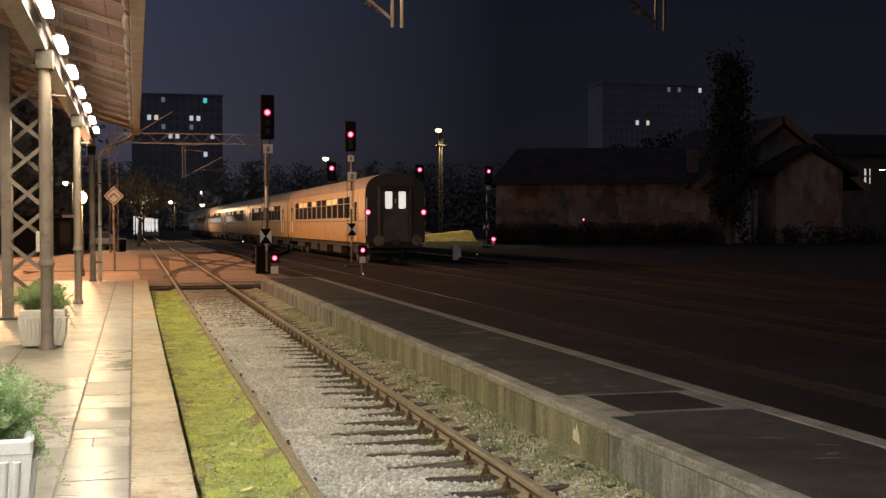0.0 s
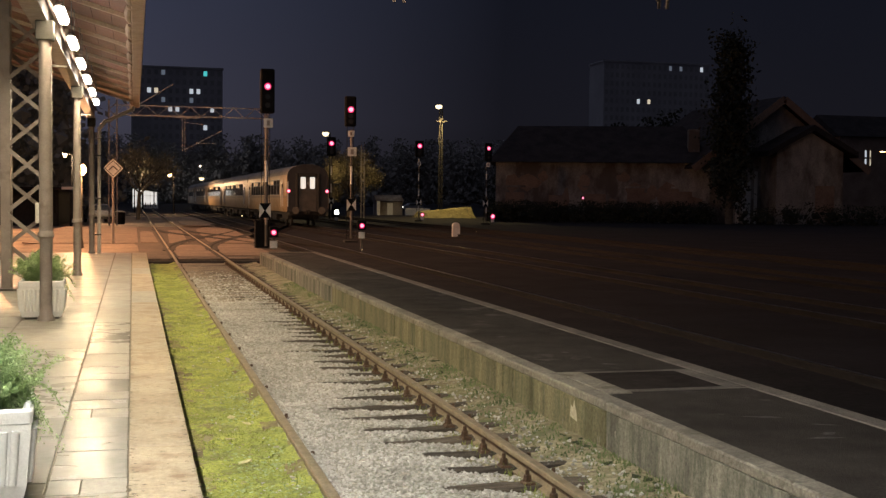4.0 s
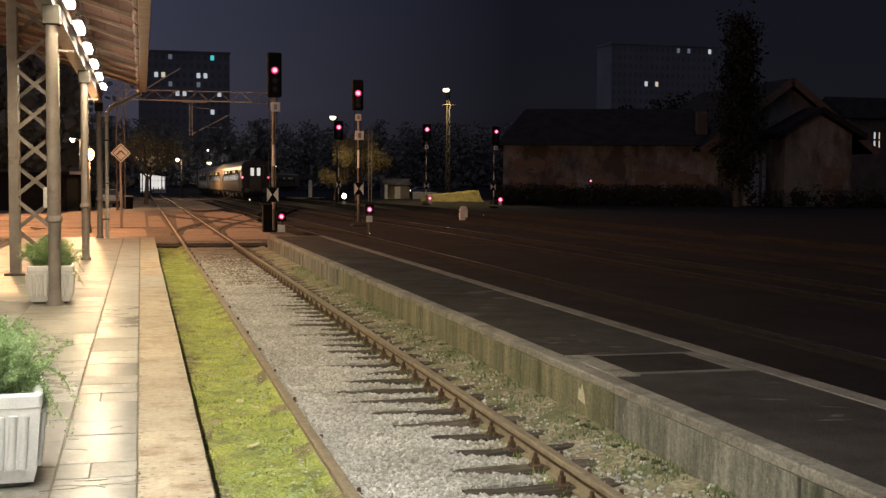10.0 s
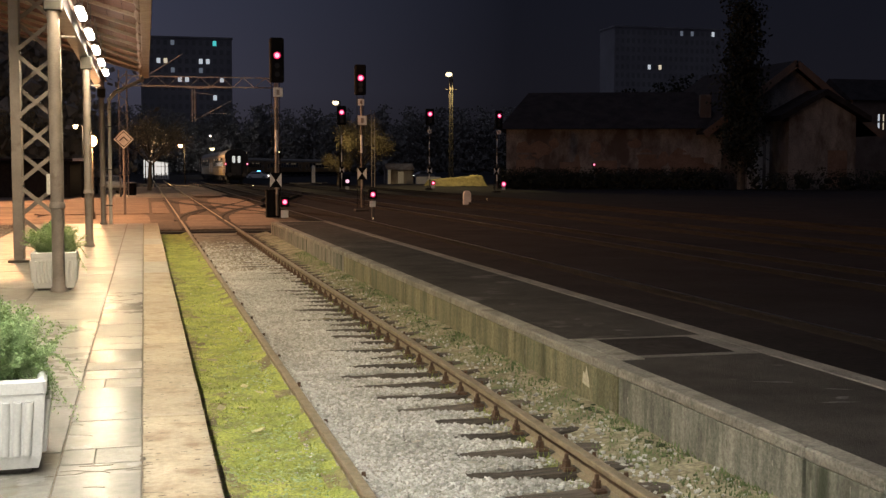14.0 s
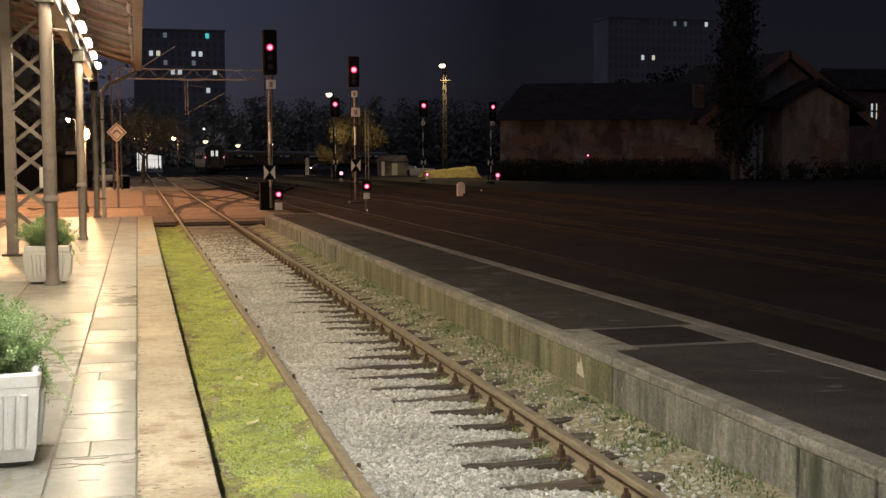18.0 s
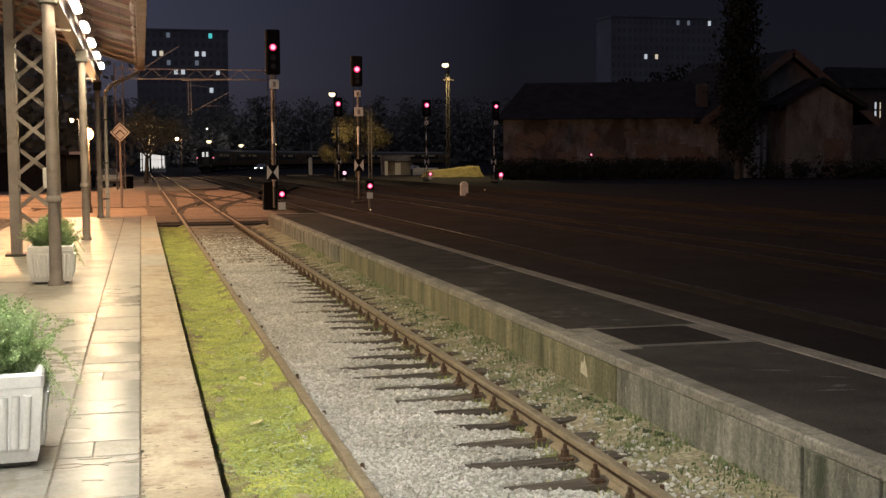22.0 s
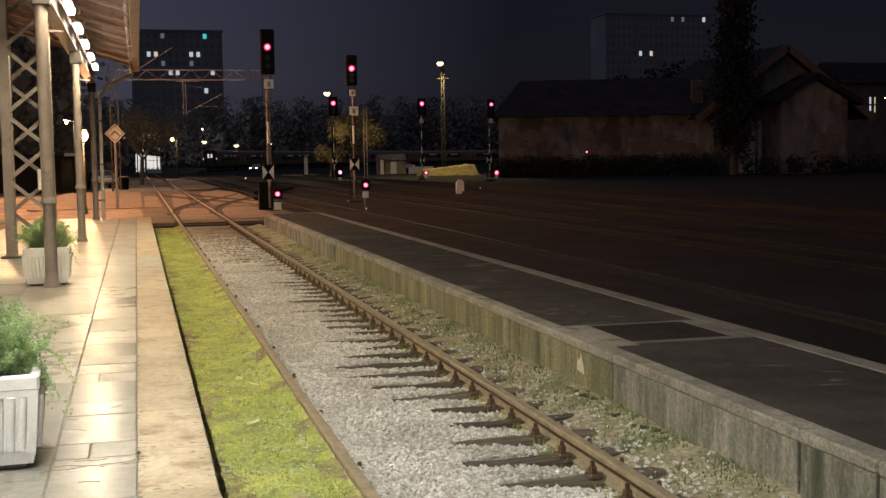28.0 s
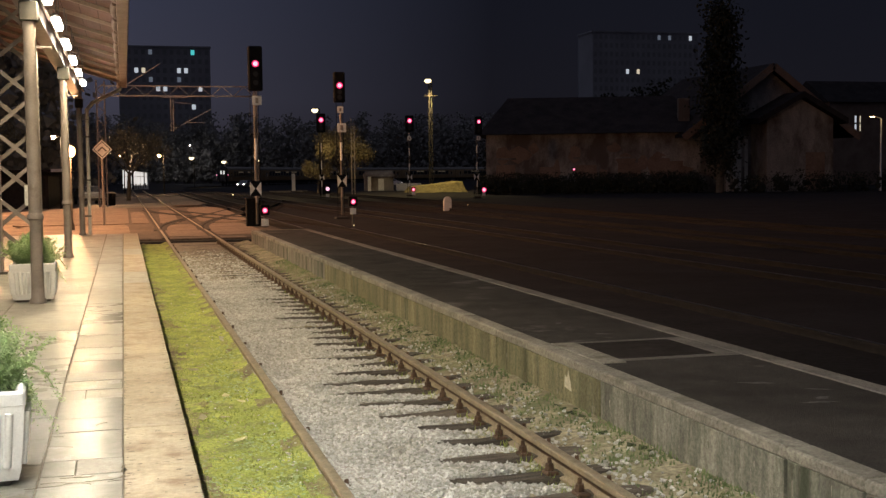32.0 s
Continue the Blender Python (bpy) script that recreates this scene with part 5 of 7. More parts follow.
def coach(tail):
    """A passenger coach along +y, its rear end at y = -13, rail top at z = 0."""
    t = thing("passenger_coach", "cream passenger coach leaving the station" if not tail else "last cream coach with red tail lamps and lit door", "train coach", "departing train")
    L = COACH_L / 2
    side = [(-1.36, 0.95), (-1.41, 1.25), (-1.41, 3.2), (-1.36, 3.45)]
    roof = [(1.36 * math.cos(a), 3.45 + 0.72 * math.sin(a)) for a in [math.pi * i / 12 for i in range(13)]]
    s = Shape()
    prof = side + [(-x, z) for x, z in side[::-1]]
    n = len(prof)
    s.add([(x, y, z) for y in (-L, L) for x, z in prof], [(i, (i + 1) % n, n + (i + 1) % n, n + i) for i in range(n)] + [tuple(range(n)), tuple(range(2 * n - 1, n - 1, -1))])
    part("body", s, M_COACH, t, smooth=35)
    n = len(roof)
    part("roof", Shape().add([(x, y, z) for y in (-L, L) for x, z in roof], [(i, i + 1, n + i + 1, n + i) for i in range(n - 1)] + [tuple(range(n)), tuple(range(2 * n - 1, n - 1, -1))]), M_COACHROOF, t, smooth=40)
    win = Shape().box(-0.012, 0.012, -0.72, 0.72, -0.50, 0.50, 0.0).mesh("window", M_WINDOW)
    frm = Shape()
    for a in ((-0.765, -0.72, -0.55, 0.55), (0.72, 0.765, -0.55, 0.55), (-0.72, 0.72, 0.50, 0.55), (-0.72, 0.72, -0.55, -0.50), (-0.72, 0.72, 0.17, 0.20)):
        frm.box(-0.02, 0.02, a[0], a[1], a[2], a[3])
    frm = frm.mesh("window_frame", M_ZINC)
    lit = Shape().box(-0.004, 0.004, -0.70, 0.70, 0.21, 0.48).mesh("lit_upper", M_INSIDE)
    for sg in (-1, 1):
        for i in range(11):
            w = part("window", win, None, t, m=pose(sg * 1.413, -8.6 + i * 1.72, 2.62))
            part("window_frame", frm, None, w)
            if i in (2, 3, 6, 8, 9):
                part("lit_pane", lit, None, w, "dimly lit pane", m=pose(sg * 0.014, 0, 0))
        for y in (-10.9, 10.9):
            d = part("side_door", Shape().box(-0.02, 0.02, -0.42, 0.42, 1.0, 3.15, 0.01), M_COACH, t, m=pose(sg * 1.412, y, 0))
            part("door_window", Shape().box(-0.012, 0.012, -0.24, 0.24, 1.95, 2.85), M_WINDOW, d, m=pose(sg * 0.018, 0, 0))
            for dy in (-0.47, 0.47):
                part("handrail", Shape().tube((sg * 0.05, dy, 1.3), (sg * 0.05, dy, 2.6), 0.022, n=6), M_WHITE, d)
            part("step", Shape().box(-0.12, 0.05, -0.4, 0.4, 0.45, 0.5), M_UNDER, d)
        part("sill_stripe", Shape().box(-0.006, 0.006, -L + 0.2, L - 0.2, 1.92, 1.99), M_COACHROOF, t, m=pose(sg * 1.414, 0, 0))
    part("underframe", Shape().box(-1.2, 1.2, -L + 0.1, L - 0.1, 0.72, 0.96), M_UNDER, t)
    for y in (-4.2, 0.3, 3.6):
        part("equipment_box", Shape().box(-1.15, 1.15, y - 1.2, y + 1.2, 0.32, 0.73, 0.03), M_UNDER, t)
    for y in (-9.5, 9.5):
        bg = part("bogie", Shape().box(-1.05, 1.05, y - 1.6, y + 1.6, 0.42, 0.72, 0.04), M_UNDER, t)
        for dy in (-1.25, 1.25):
            for sg in (-1, 1):
                part("wheel", Shape().tube((sg * 0.70, y + dy, 0.46), (sg * 0.83, y + dy, 0.46), 0.46, n=20), M_UNDER, bg, smooth=40)
    for e in (-1, 1):
        ye = e * L
        part("end_wall", Shape().box(-1.38, 1.38, min(ye, ye + e * 0.03), max(ye, ye + e * 0.03), 0.95, 3.45, 0.01), M_COACHEND, t)
        if tail and e < 0:
            n2 = len(roof)
            part("end_dome", Shape().add([(x * 1.0, ye - 0.03, z) for x, z in roof] + [(x * 0.99, ye + 0.05, z) for x, z in roof],
                                         [tuple(range(n2)), tuple(range(2 * n2 - 1, n2 - 1, -1))] + [(i, i + 1, n2 + i + 1, n2 + i) for i in range(n2 - 1)]), M_COACHEND, t)
        gx = Shape()
        for x0, x1, z0, z1 in ((-0.82, -0.62, 0.95, 3.55), (0.62, 0.82, 0.95, 3.55), (-0.62, 0.62, 3.3, 3.55)):
            gx.box(x0, x1, min(ye + e * 0.03, ye + e * 0.19), max(ye + e * 0.03, ye + e * 0.19), z0, z1, 0.05)
        part("gangway_bellows", gx, M_RUBBER, t)
        dl = part("end_door", Shape().box(-0.6, 0.6, min(ye + e * 0.031, ye + e * 0.06), max(ye + e * 0.031, ye + e * 0.06), 1.0, 3.28, 0.005), M_COACHDOOR if tail else M_COACHEND, t)
        for sg in (-1, 1):
            prof2 = []
            for cx, cz, a0 in ((0.09, 0.33, 0), (-0.09, 0.33, 90), (-0.09, -0.33, 180), (0.09, -0.33, 270)):
                prof2 += [(cx + 0.075 * math.cos(radians(a0 + q)), cz + 0.075 * math.sin(radians(a0 + q))) for q in (0, 30, 60, 90)]
            nn = len(prof2)
            ya, yb = ye + e * 0.061, ye + e * 0.07
            part("door_pane", Shape().add([(sg * 0.315 + a, ya, 2.92 + b) for a, b in prof2] + [(sg * 0.315 + a, yb, 2.92 + b) for a, b in prof2],
                                          [tuple(range(nn)), tuple(range(2 * nn - 1, nn - 1, -1))] + [(i, (i + 1) % nn, nn + (i + 1) % nn, nn + i) for i in range(nn)]), M_DOORWIN if tail and e < 0 else M_WINDOW, dl, "pale lit pane" if tail and e < 0 else "")
        part("door_lock", Shape().box(-0.02, 0.02, min(ye + e * 0.061, ye + e * 0.09), max(ye + e * 0.061, ye + e * 0.09), 2.78, 2.96), M_WHITE, dl)
        for sg in (-1, 1):
            bf = part("buffer", Shape().tube((sg * 0.875, ye, 1.06), (sg * 0.875, ye + e * 0.5, 1.06), 0.09, n=12), M_UNDER, t)
            part("buffer_plate", Shape().tube((sg * 0.875, ye + e * 0.5, 1.06), (sg * 0.875, ye + e * 0.55, 1.06), 0.24, n=18), M_DARKPAINT, bf)
            part("grab_rail", Shape().tube((sg * 1.34, ye + e * 0.06, 1.3), (sg * 1.34, ye + e * 0.06, 3.0), 0.025, n=6), M_WHITE if sg < 0 else M_COACHEND, t)
            if tail and e < 0:
                tl = part("tail_lamp", Shape().tube((sg * 1.3, ye - 0.02, 2.35), (sg * 1.3, ye - 0.14, 2.35), 0.14, n=16), M_BLACK, t)
                part("tail_lens", Shape().tube((sg * 1.3, ye - 0.14, 2.35), (sg * 1.3, ye - 0.15, 2.35), 0.125, n=16), M_REDDIM, tl, "glowing red tail lens")
                part("tail_core", Shape().tube((sg * 1.3, ye - 0.151, 2.35), (sg * 1.3, ye - 0.156, 2.35), 0.085, n=16), M_REDCORE, tl)
        part("coupling", Shape().box(-0.12, 0.12, min(ye, ye + e * 0.4), max(ye, ye + e * 0.4), 0.85, 1.1, 0.02), M_UNDER, t)
    return t


COACHES = [coach(True)]
mid = coach(False)
COACHES.append(mid)
for i in range(5):
    COACHES.append(copy_thing(mid, pose(0, 0, 0)))


# ---------- far things ----------
def tree(x, y, h, crown, seed, leaf, label, n=900, bare=0.25, leaf_size=0.22):
    t = thing("tree", label, "tree", "", pose(x, y, -0.18))
    r = random.Random(seed)
    wood = Shape()
    wood.tube((0, 0, 0), (0.1, 0, h * 0.3), h * 0.025, h * 0.018, 8)
    tips = []

    def branch(p, d, ln, rad, depth):
        q = p + d * ln
        wood.tube(p, q, rad, rad * 0.6, 5, False)
        tips.append(q)
        if depth:
            for _ in range(3):
                nd = (d + Vector((r.uniform(-1, 1), r.uniform(-1, 1), r.uniform(-0.35, 0.7)))).normalized()
                branch(q, nd, ln * r.uniform(0.6, 0.8), rad * 0.6, depth - 1)

    for k in range(5):
        a = k * 1.3 + r.random()
        branch(Vector((0.1, 0, h * r.uniform(0.22, 0.42))), Vector((math.cos(a) * 0.7, math.sin(a) * 0.7, 0.8)).normalized(), h * 0.19, h * 0.011, 3)
    part("trunk", wood, M_BARK, t, smooth=50)
    lv = Shape()
    for _ in range(n):
        c = tips[r.randrange(len(tips))] + Vector((r.gauss(0, crown * 0.10), r.gauss(0, crown * 0.10), r.gauss(0, crown * 0.10)))
        a = Vector((r.uniform(-1, 1), r.uniform(-1, 1), r.uniform(-1, 1))).normalized() * leaf_size * r.uniform(0.5, 1.2)
        b = a.cross(Vector((r.uniform(-1, 1), r.uniform(-1, 1), r.uniform(-1, 1)))).normalized() * leaf_size * 0.45
        lv.add([c - a, c + b, c + a, c - b], [(0, 1, 2, 3)])
    part("crown", lv, leaf, t)
    return t


tree(22.5, 126, 8.4, 3.6, 4, M_TREELEAF, "autumn tree lit yellow by a lamp", 6500, leaf_size=0.13)
tree(20.4, 128, 4.2, 2.2, 14, M_TREELEAF, "small autumn bush under a lamp", 2000, leaf_size=0.12)

tree(0.3, 108, 8.0, 3.6, 51, M_DULLLEAF, "half-bare tree standing beyond the sign", 3200, leaf_size=0.11)
tree(0.6, 164, 9.5, 4.5, 52, M_DULLLEAF, "half-bare tree by the lit kiosk", 1200, leaf_size=0.2)
tree(-13.0, 116, 9.0, 4.5, 53, M_DULLLEAF, "dim leafy tree beside the low house", 1500, leaf_size=0.16)

pole = thing("twin_pole", "slim grey twin pole beside an autumn tree", "pole", "", pose(23.25, 122, -0.18))
for dx in (-0.16, 0.16):
    part("upright", Shape().beam((dx, 0, 0), (dx, 0, 7.9), 0.07, 0.07), M_GREYPAINT, pole)
for k in range(9):
    part("rung", Shape().beam((-0.125, 0, 0.6 + 0.85 * k), (0.125, 0, 0.6 + 0.85 * k), 0.04, 0.05), M_GREYPAINT, pole)
setting("kerb", Shape().box(17.6, 22.4, 148.6, 149.0, -0.2, 0.02, 0.02), M_COPING, "pale concrete kerb lit by a lamp", "kerb")

# dry grass bank under the mast
bank = bumpy(31.4, 37.6, 127.6, 133.5, 40, 24, lambda x, y: -0.2 + ((0.62 + 0.66 * (x - 31.4) / 6.2) * min(1, (y - 127.6) / 1.8)) * min(1, (x - 31.4) / 0.5, (37.6 - x) / 0.3) + rough(x, y, 1.1, 0.12))
setting("grass_bank", bank, M_BANK, "dry yellow grass bank lit by a mast lamp", "grass bank")


def shed(x, y, w, d, h, label):
    t = thing("shed", label, "shed", "", pose(x, y, -0.18))
    part("wall", Shape().box(-w / 2, w / 2, 0, d, 0, h * 0.72), M_WALL, t)
    part("roof", Shape().add([(-w / 2 - 0.15, -0.2, h * 0.7), (w / 2 + 0.15, -0.2, h * 0.7), (w / 2 + 0.15, d / 2, h), (-w / 2 - 0.15, d / 2, h), (w / 2 + 0.15, d + 0.2, h * 0.7), (-w / 2 - 0.15, d + 0.2, h * 0.7)],
                             [(0, 1, 2, 3), (3, 2, 4, 5), (0, 3, 5), (1, 4, 2), (0, 5, 4, 1)]), M_WALL, t)
    part("door", Shape().box(-w * 0.1, w * 0.12, -0.04, 0.0, 0.05, h * 0.6), M_WHITE, t)
    part("side_pillar", Shape().box(-w / 2 - 0.02, -w / 2 + 0.35, -0.3, 0.0, 0, h * 0.7), M_WHITE, t)


shed(32.2, 150, 3.4, 2.6, 2.65, "small pale shed with a white door by the yard")
setting("low_wall", Shape().box(34.2, 37.5, 149.6, 149.9, -0.2, 0.75, 0.02), M_WHITE, "low white wall beside a shed", "wall")


def warehouse():
    t = thing("warehouse", "long derelict plaster warehouse lying in near darkness", "building", "", pose(34.8, 112, -0.2, 0, 0, -20))
    L, D = 21.0, 13.0
    part("wall", Shape().box(0, L, 0, D, 0, 6.1), M_WALL, t)
    part("roof", Shape().add([(-0.8, -0.9, 5.9), (L + 0.6, -0.9, 5.9), (L - 2.0, D / 2, 9.9), (2.0, D / 2, 9.9), (L + 0.6, D + 0.9, 5.9), (-0.8, D + 0.9, 5.9)],
                             [(0, 1, 2, 3), (3, 2, 4, 5), (0, 3, 5), (1, 4, 2), (0, 5, 4, 1)]), M_ROOFTILE, t)
    part("chimney", Shape().box(L - 2.0, L - 0.9, 1.2, 2.3, 5.8, 9.3, 0.05), M_WALL, t)
    r2 = random.Random(3)
    for i in range(5):
        a = 1.2 + i * 4.0 + r2.uniform(-0.4, 0.4)
        d = part("loading_door", Shape().box(a, a + r2.uniform(1.5, 2.2), -0.05, 0, 0.2, r2.uniform(2.6, 3.4)), M_WALLDARK, t)
        part("door_frame", Shape().box(a - 0.2, a + 2.0, -0.08, -0.02, 3.4, 3.6), M_WALL, d)
    for i in range(12):
        # ragged holes in the plaster
        a, c, wd, hh, n = r2.uniform(0.5, L - 1.5), r2.uniform(1.6, 5.2), r2.uniform(0.4, 1.6), r2.uniform(0.4, 1.5), 11
        ring = [(a + wd * r2.uniform(0.55, 1.0) * math.cos(k * math.tau / n), min(5.9, max(0.1, c + hh * r2.uniform(0.55, 1.0) * math.sin(k * math.tau / n)))) for k in range(n)]
        y = -0.006 - 0.002 * i
        part("bare_patch", Shape().add([(x, y, z) for x, z in ring] + [(x, 0.02, z) for x, z in ring], [tuple(range(n)), tuple(range(2 * n - 1, n - 1, -1))] + [(k, (k + 1) % n, n + (k + 1) % n, n + k) for k in range(n)]), M_WALLDARK, t)


warehouse()


def barn():
    t = thing("gabled_house", "old gabled goods house with an arched pale front", "building")
    x0, x1, y0, y1, e, a = 54.6, 69.3, 105, 123, 6.6, 11.9
    c = (x0 + x1) / 2
    part("wall", Shape().add([(x, y, z) for y in (y0, y1) for x, z in ((x0, -0.2), (x1, -0.2), (x1, e), (c, a), (x0, e))], [(0, 1, 2, 3, 4), (9, 8, 7, 6, 5)] + [(i, (i + 1) % 5, 5 + (i + 1) % 5, 5 + i) for i in range(5)]), M_WALL, t)
    for sg in (-1, 1):
        xe = c + sg * (c - x0 + 2.4)
        ze = e - (a - e) * 2.4 / (c - x0)
        part("roof_slope", Shape().add([(c, y0 - 1.2, a + 0.25), (xe, y0 - 1.2, ze + 0.25), (xe, y1 + 0.6, ze + 0.25), (c, y1 + 0.6, a + 0.25), (c, y0 - 1.2, a + 0.5), (xe, y0 - 1.2, ze + 0.5), (xe, y1 + 0.6, ze + 0.5), (c, y1 + 0.6, a + 0.5)],
                                       [(0, 1, 2, 3), (4, 5, 6, 7), (0, 1, 5, 4), (1, 2, 6, 5), (2, 3, 7, 6), (3, 0, 4, 7)]), M_ROOFTILE, t)
        part("verge_board", Shape().beam((c, y0 - 1.23, a + 0.2), (xe, y0 - 1.23, ze + 0.2), 0.05, 0.7), M_WALLDARK, t)
    # a lower gabled porch stands before the main gable
    ring = [(60.15, -0.2), (67.45, -0.2), (67.45, 6.9), (63.8, 8.8), (60.15, 6.9)]
    n, yb = len(ring), y0 - 3.0
    bay = part("front_bay", Shape().add([(x, yb, z) for x, z in ring] + [(x, y0 - 0.01, z) for x, z in ring], [tuple(range(n)), tuple(range(2 * n - 1, n - 1, -1))] + [(i, (i + 1) % n, n + (i + 1) % n, n + i) for i in range(n)]), M_WALL, t, "pale plaster gable front")
    for sg in (-1, 1):
        xe, ze = 63.8 + sg * 4.9, 8.92 - 4.9 * 0.52
        part("porch_roof", Shape().add([(63.8, yb - 0.7, 8.92), (xe, yb - 0.7, ze), (xe, y0 - 0.02, ze), (63.8, y0 - 0.02, 8.92), (63.8, yb - 0.7, 9.5), (xe, yb - 0.7, ze + 0.55), (xe, y0 - 0.02, ze + 0.55), (63.8, y0 - 0.02, 9.5)],
                                       [(0, 1, 2, 3), (4, 5, 6, 7), (0, 1, 5, 4), (1, 2, 6, 5), (2, 3, 7, 6), (3, 0, 4, 7)]), M_ROOFTILE, bay)
    part("gate", Shape().box(64.4, 66.5, yb - 0.05, yb, 0, 3.6), M_WALLDARK, bay)
    for k, (x, w, h) in enumerate(((57.6, 0.4, 4.7), (58.6, 0.9, 4.0), (59.6, 0.35, 5.0))):
        part("plaster_strip", Shape().box(x - w / 2, x + w / 2, y0 - 0.08 - 0.01 * k, y0 - 0.01, -0.2, h, 0.02), M_LIGHTGREY, t, "remnant of pale plaster")


barn()


def poplar(x, y, h, wide, seed, label):
    """A tall narrow tree: upright limbs and a dense crown of small leaves."""
    t = thing("tree", label, "tree", "", pose(x, y, -0.18))
    r = random.Random(seed)
    wood, lv = Shape(), Shape()
    wood.tube((0, 0, 0), (0.1, 0, h * 0.9), h * 0.022, 0.04, 9)
    for k in range(46):
        z = h * (0.08 + 0.8 * k / 46)
        a = k * 2.4
        reach = wide * 0.5 * (1 - 0.55 * (z / h) ** 2) * r.uniform(0.6, 1.05)
        tip = Vector((reach * math.cos(a), reach * math.sin(a), z + h * r.uniform(0.08, 0.14)))
        root = Vector((0.1 * z / h, 0, z))
        wood.tube(root, tip, 0.06, 0.015, 5, False)
        for _ in range(150):
            c = root.lerp(tip, r.uniform(0.15, 1.08)) + Vector((r.gauss(0, 0.45), r.gauss(0, 0.45), r.gauss(0, 0.55)))
            d = Vector((r.uniform(-1, 1), r.uniform(-1, 1), r.uniform(-1, 1))).normalized() * r.uniform(0.12, 0.28)
            b = d.cross(Vector((r.uniform(-1, 1), r.uniform(-1, 1), r.uniform(-1, 1)))).normalized() * 0.13
            lv.add([c - d, c + b, c + d, c - b], [(0, 1, 2, 3)])
    part("trunk", wood, M_BARK, t, smooth=50)
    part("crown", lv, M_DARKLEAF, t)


poplar(54.6, 101, 18.5, 4.6, 31, "tall dark poplar between two old buildings")

# lamp that lights the old goods buildings
goods = thing("street_lamp", "street lamp with a lit orange pole by the goods house", "street lamp", "", pose(68.6, 96, -0.18))
part("pole", Shape().tube((0, 0, 0), (0, 0, 6.8), 0.09, 0.07, n=10), M_WHITE, goods, smooth=50)
part("arm", Shape().tube((0, 0, 6.75), (-0.9, -0.2, 7.0), 0.045, n=8), M_WHITE, goods)
part("housing", Shape().box(-1.4, -0.85, -0.4, 0.0, 6.95, 7.1, 0.03), M_DARKPAINT, goods)
part("bulb", Shape().box(-1.3, -0.9, -0.32, -0.08, 6.9, 6.948, 0.01), M_SODIUM, goods, "glowing orange lamp")
lamp_point("goods_light", 67.5, 95.8, 6.55, YARD_W, (1.0, 0.6, 0.3), 0.15)


def block(x0, x1, y, h, lit, label, floors, cols):
    """A block of flats; lit gives (column, floor, material)."""
    t = thing("apartment_block", label, "building", "far blocks of flats", pose(x0, y, -0.2))
    w = x1 - x0
    part("wall", Shape().box(0, w, 0, 14, 0, h), M_FARWALL, t)
    part("roof", Shape().box(-0.3, w + 0.3, -0.3, 14.3, h, h + 0.6), M_FARWALL, t)
    ww, fh = w / cols, h / floors
    pane = Shape().box(-ww * 0.26, ww * 0.26, -0.05, 0, -fh * 0.27, fh * 0.27)
    dark = pane.mesh("window", M_FARPANE)
    kinds = {}
    litmap = {(c, f): m for c, f, m in lit}
    for c in range(cols):
        for f in range(floors):
            m = litmap.get((c, f))
            if m and m not in kinds:
                kinds[m] = pane.mesh("lit_window", m)
            part("window" if not m else "lit_window", kinds[m] if m else dark, None, t, "" if not m else "lit window", m=pose((c + 0.5) * ww, -0.01, (f + 0.5) * fh))
    return t


block(-1, 30, 420, 47, [(2, 12, M_HOMEWIN), (3, 12, M_HOMEWARM), (8, 12, M_HOMEWIN), (9, 12, M_HOMEWIN), (5, 10, M_HOMEWIN), (6, 10, M_HOMEWIN), (11, 10, M_HOMEWIN), (10, 8, M_HOMEWIN), (4, 14, M_HOMEDIM), (10, 14, M_TEAL), (8, 11, M_HOMEDIM), (4, 11, M_HOMEDIM)],
      "dark block of flats with a few lit windows", 15, 13)
block(165, 207, 400, 53, [(18, 16, M_HOMEWIN), (12, 16, M_HOMEDIM), (14, 16, M_HOMEDIM), (6, 12, M_HOMEWIN), (8, 12, M_HOMEWARM)], "far block of flats almost black but for lit windows", 17, 20)


def slit_house():
    """A dark house whose stairwell shows two columns of lit slit windows."""
    t = thing("stair_house", "narrow dark house with lit slit windows", "building", "", pose(92, 140, -0.2))
    part("wall", Shape().box(0, 12, 0, 10, 0, 11.2), M_WALLDARK, t)
    part("roof", Shape().add([(-0.5, -0.5, 11.2), (12.5, -0.5, 11.2), (12.5, 5, 14.4), (-0.5, 5, 14.4), (12.5, 10.5, 11.2), (-0.5, 10.5, 11.2)],
                             [(0, 1, 2, 3), (3, 2, 4, 5), (0, 3, 5), (1, 4, 2), (0, 5, 4, 1)]), M_ROOFTILE, t)
    for x, w, m in ((4.0, 0.24, M_HOMEWIN), (4.72, 0.13, M_HOMEWARM)):
        for z in (7.3, 8.45):
            o = part("slit_window", Shape().box(x - w / 2, x + w / 2, -0.05, 0, z, z + 0.9), m, t, "lit slit window")
            part("sill", Shape().box(x - w / 2 - 0.08, x + w / 2 + 0.08, -0.12, -0.002, z - 0.1, z - 0.01), M_WALL, o)


slit_house()


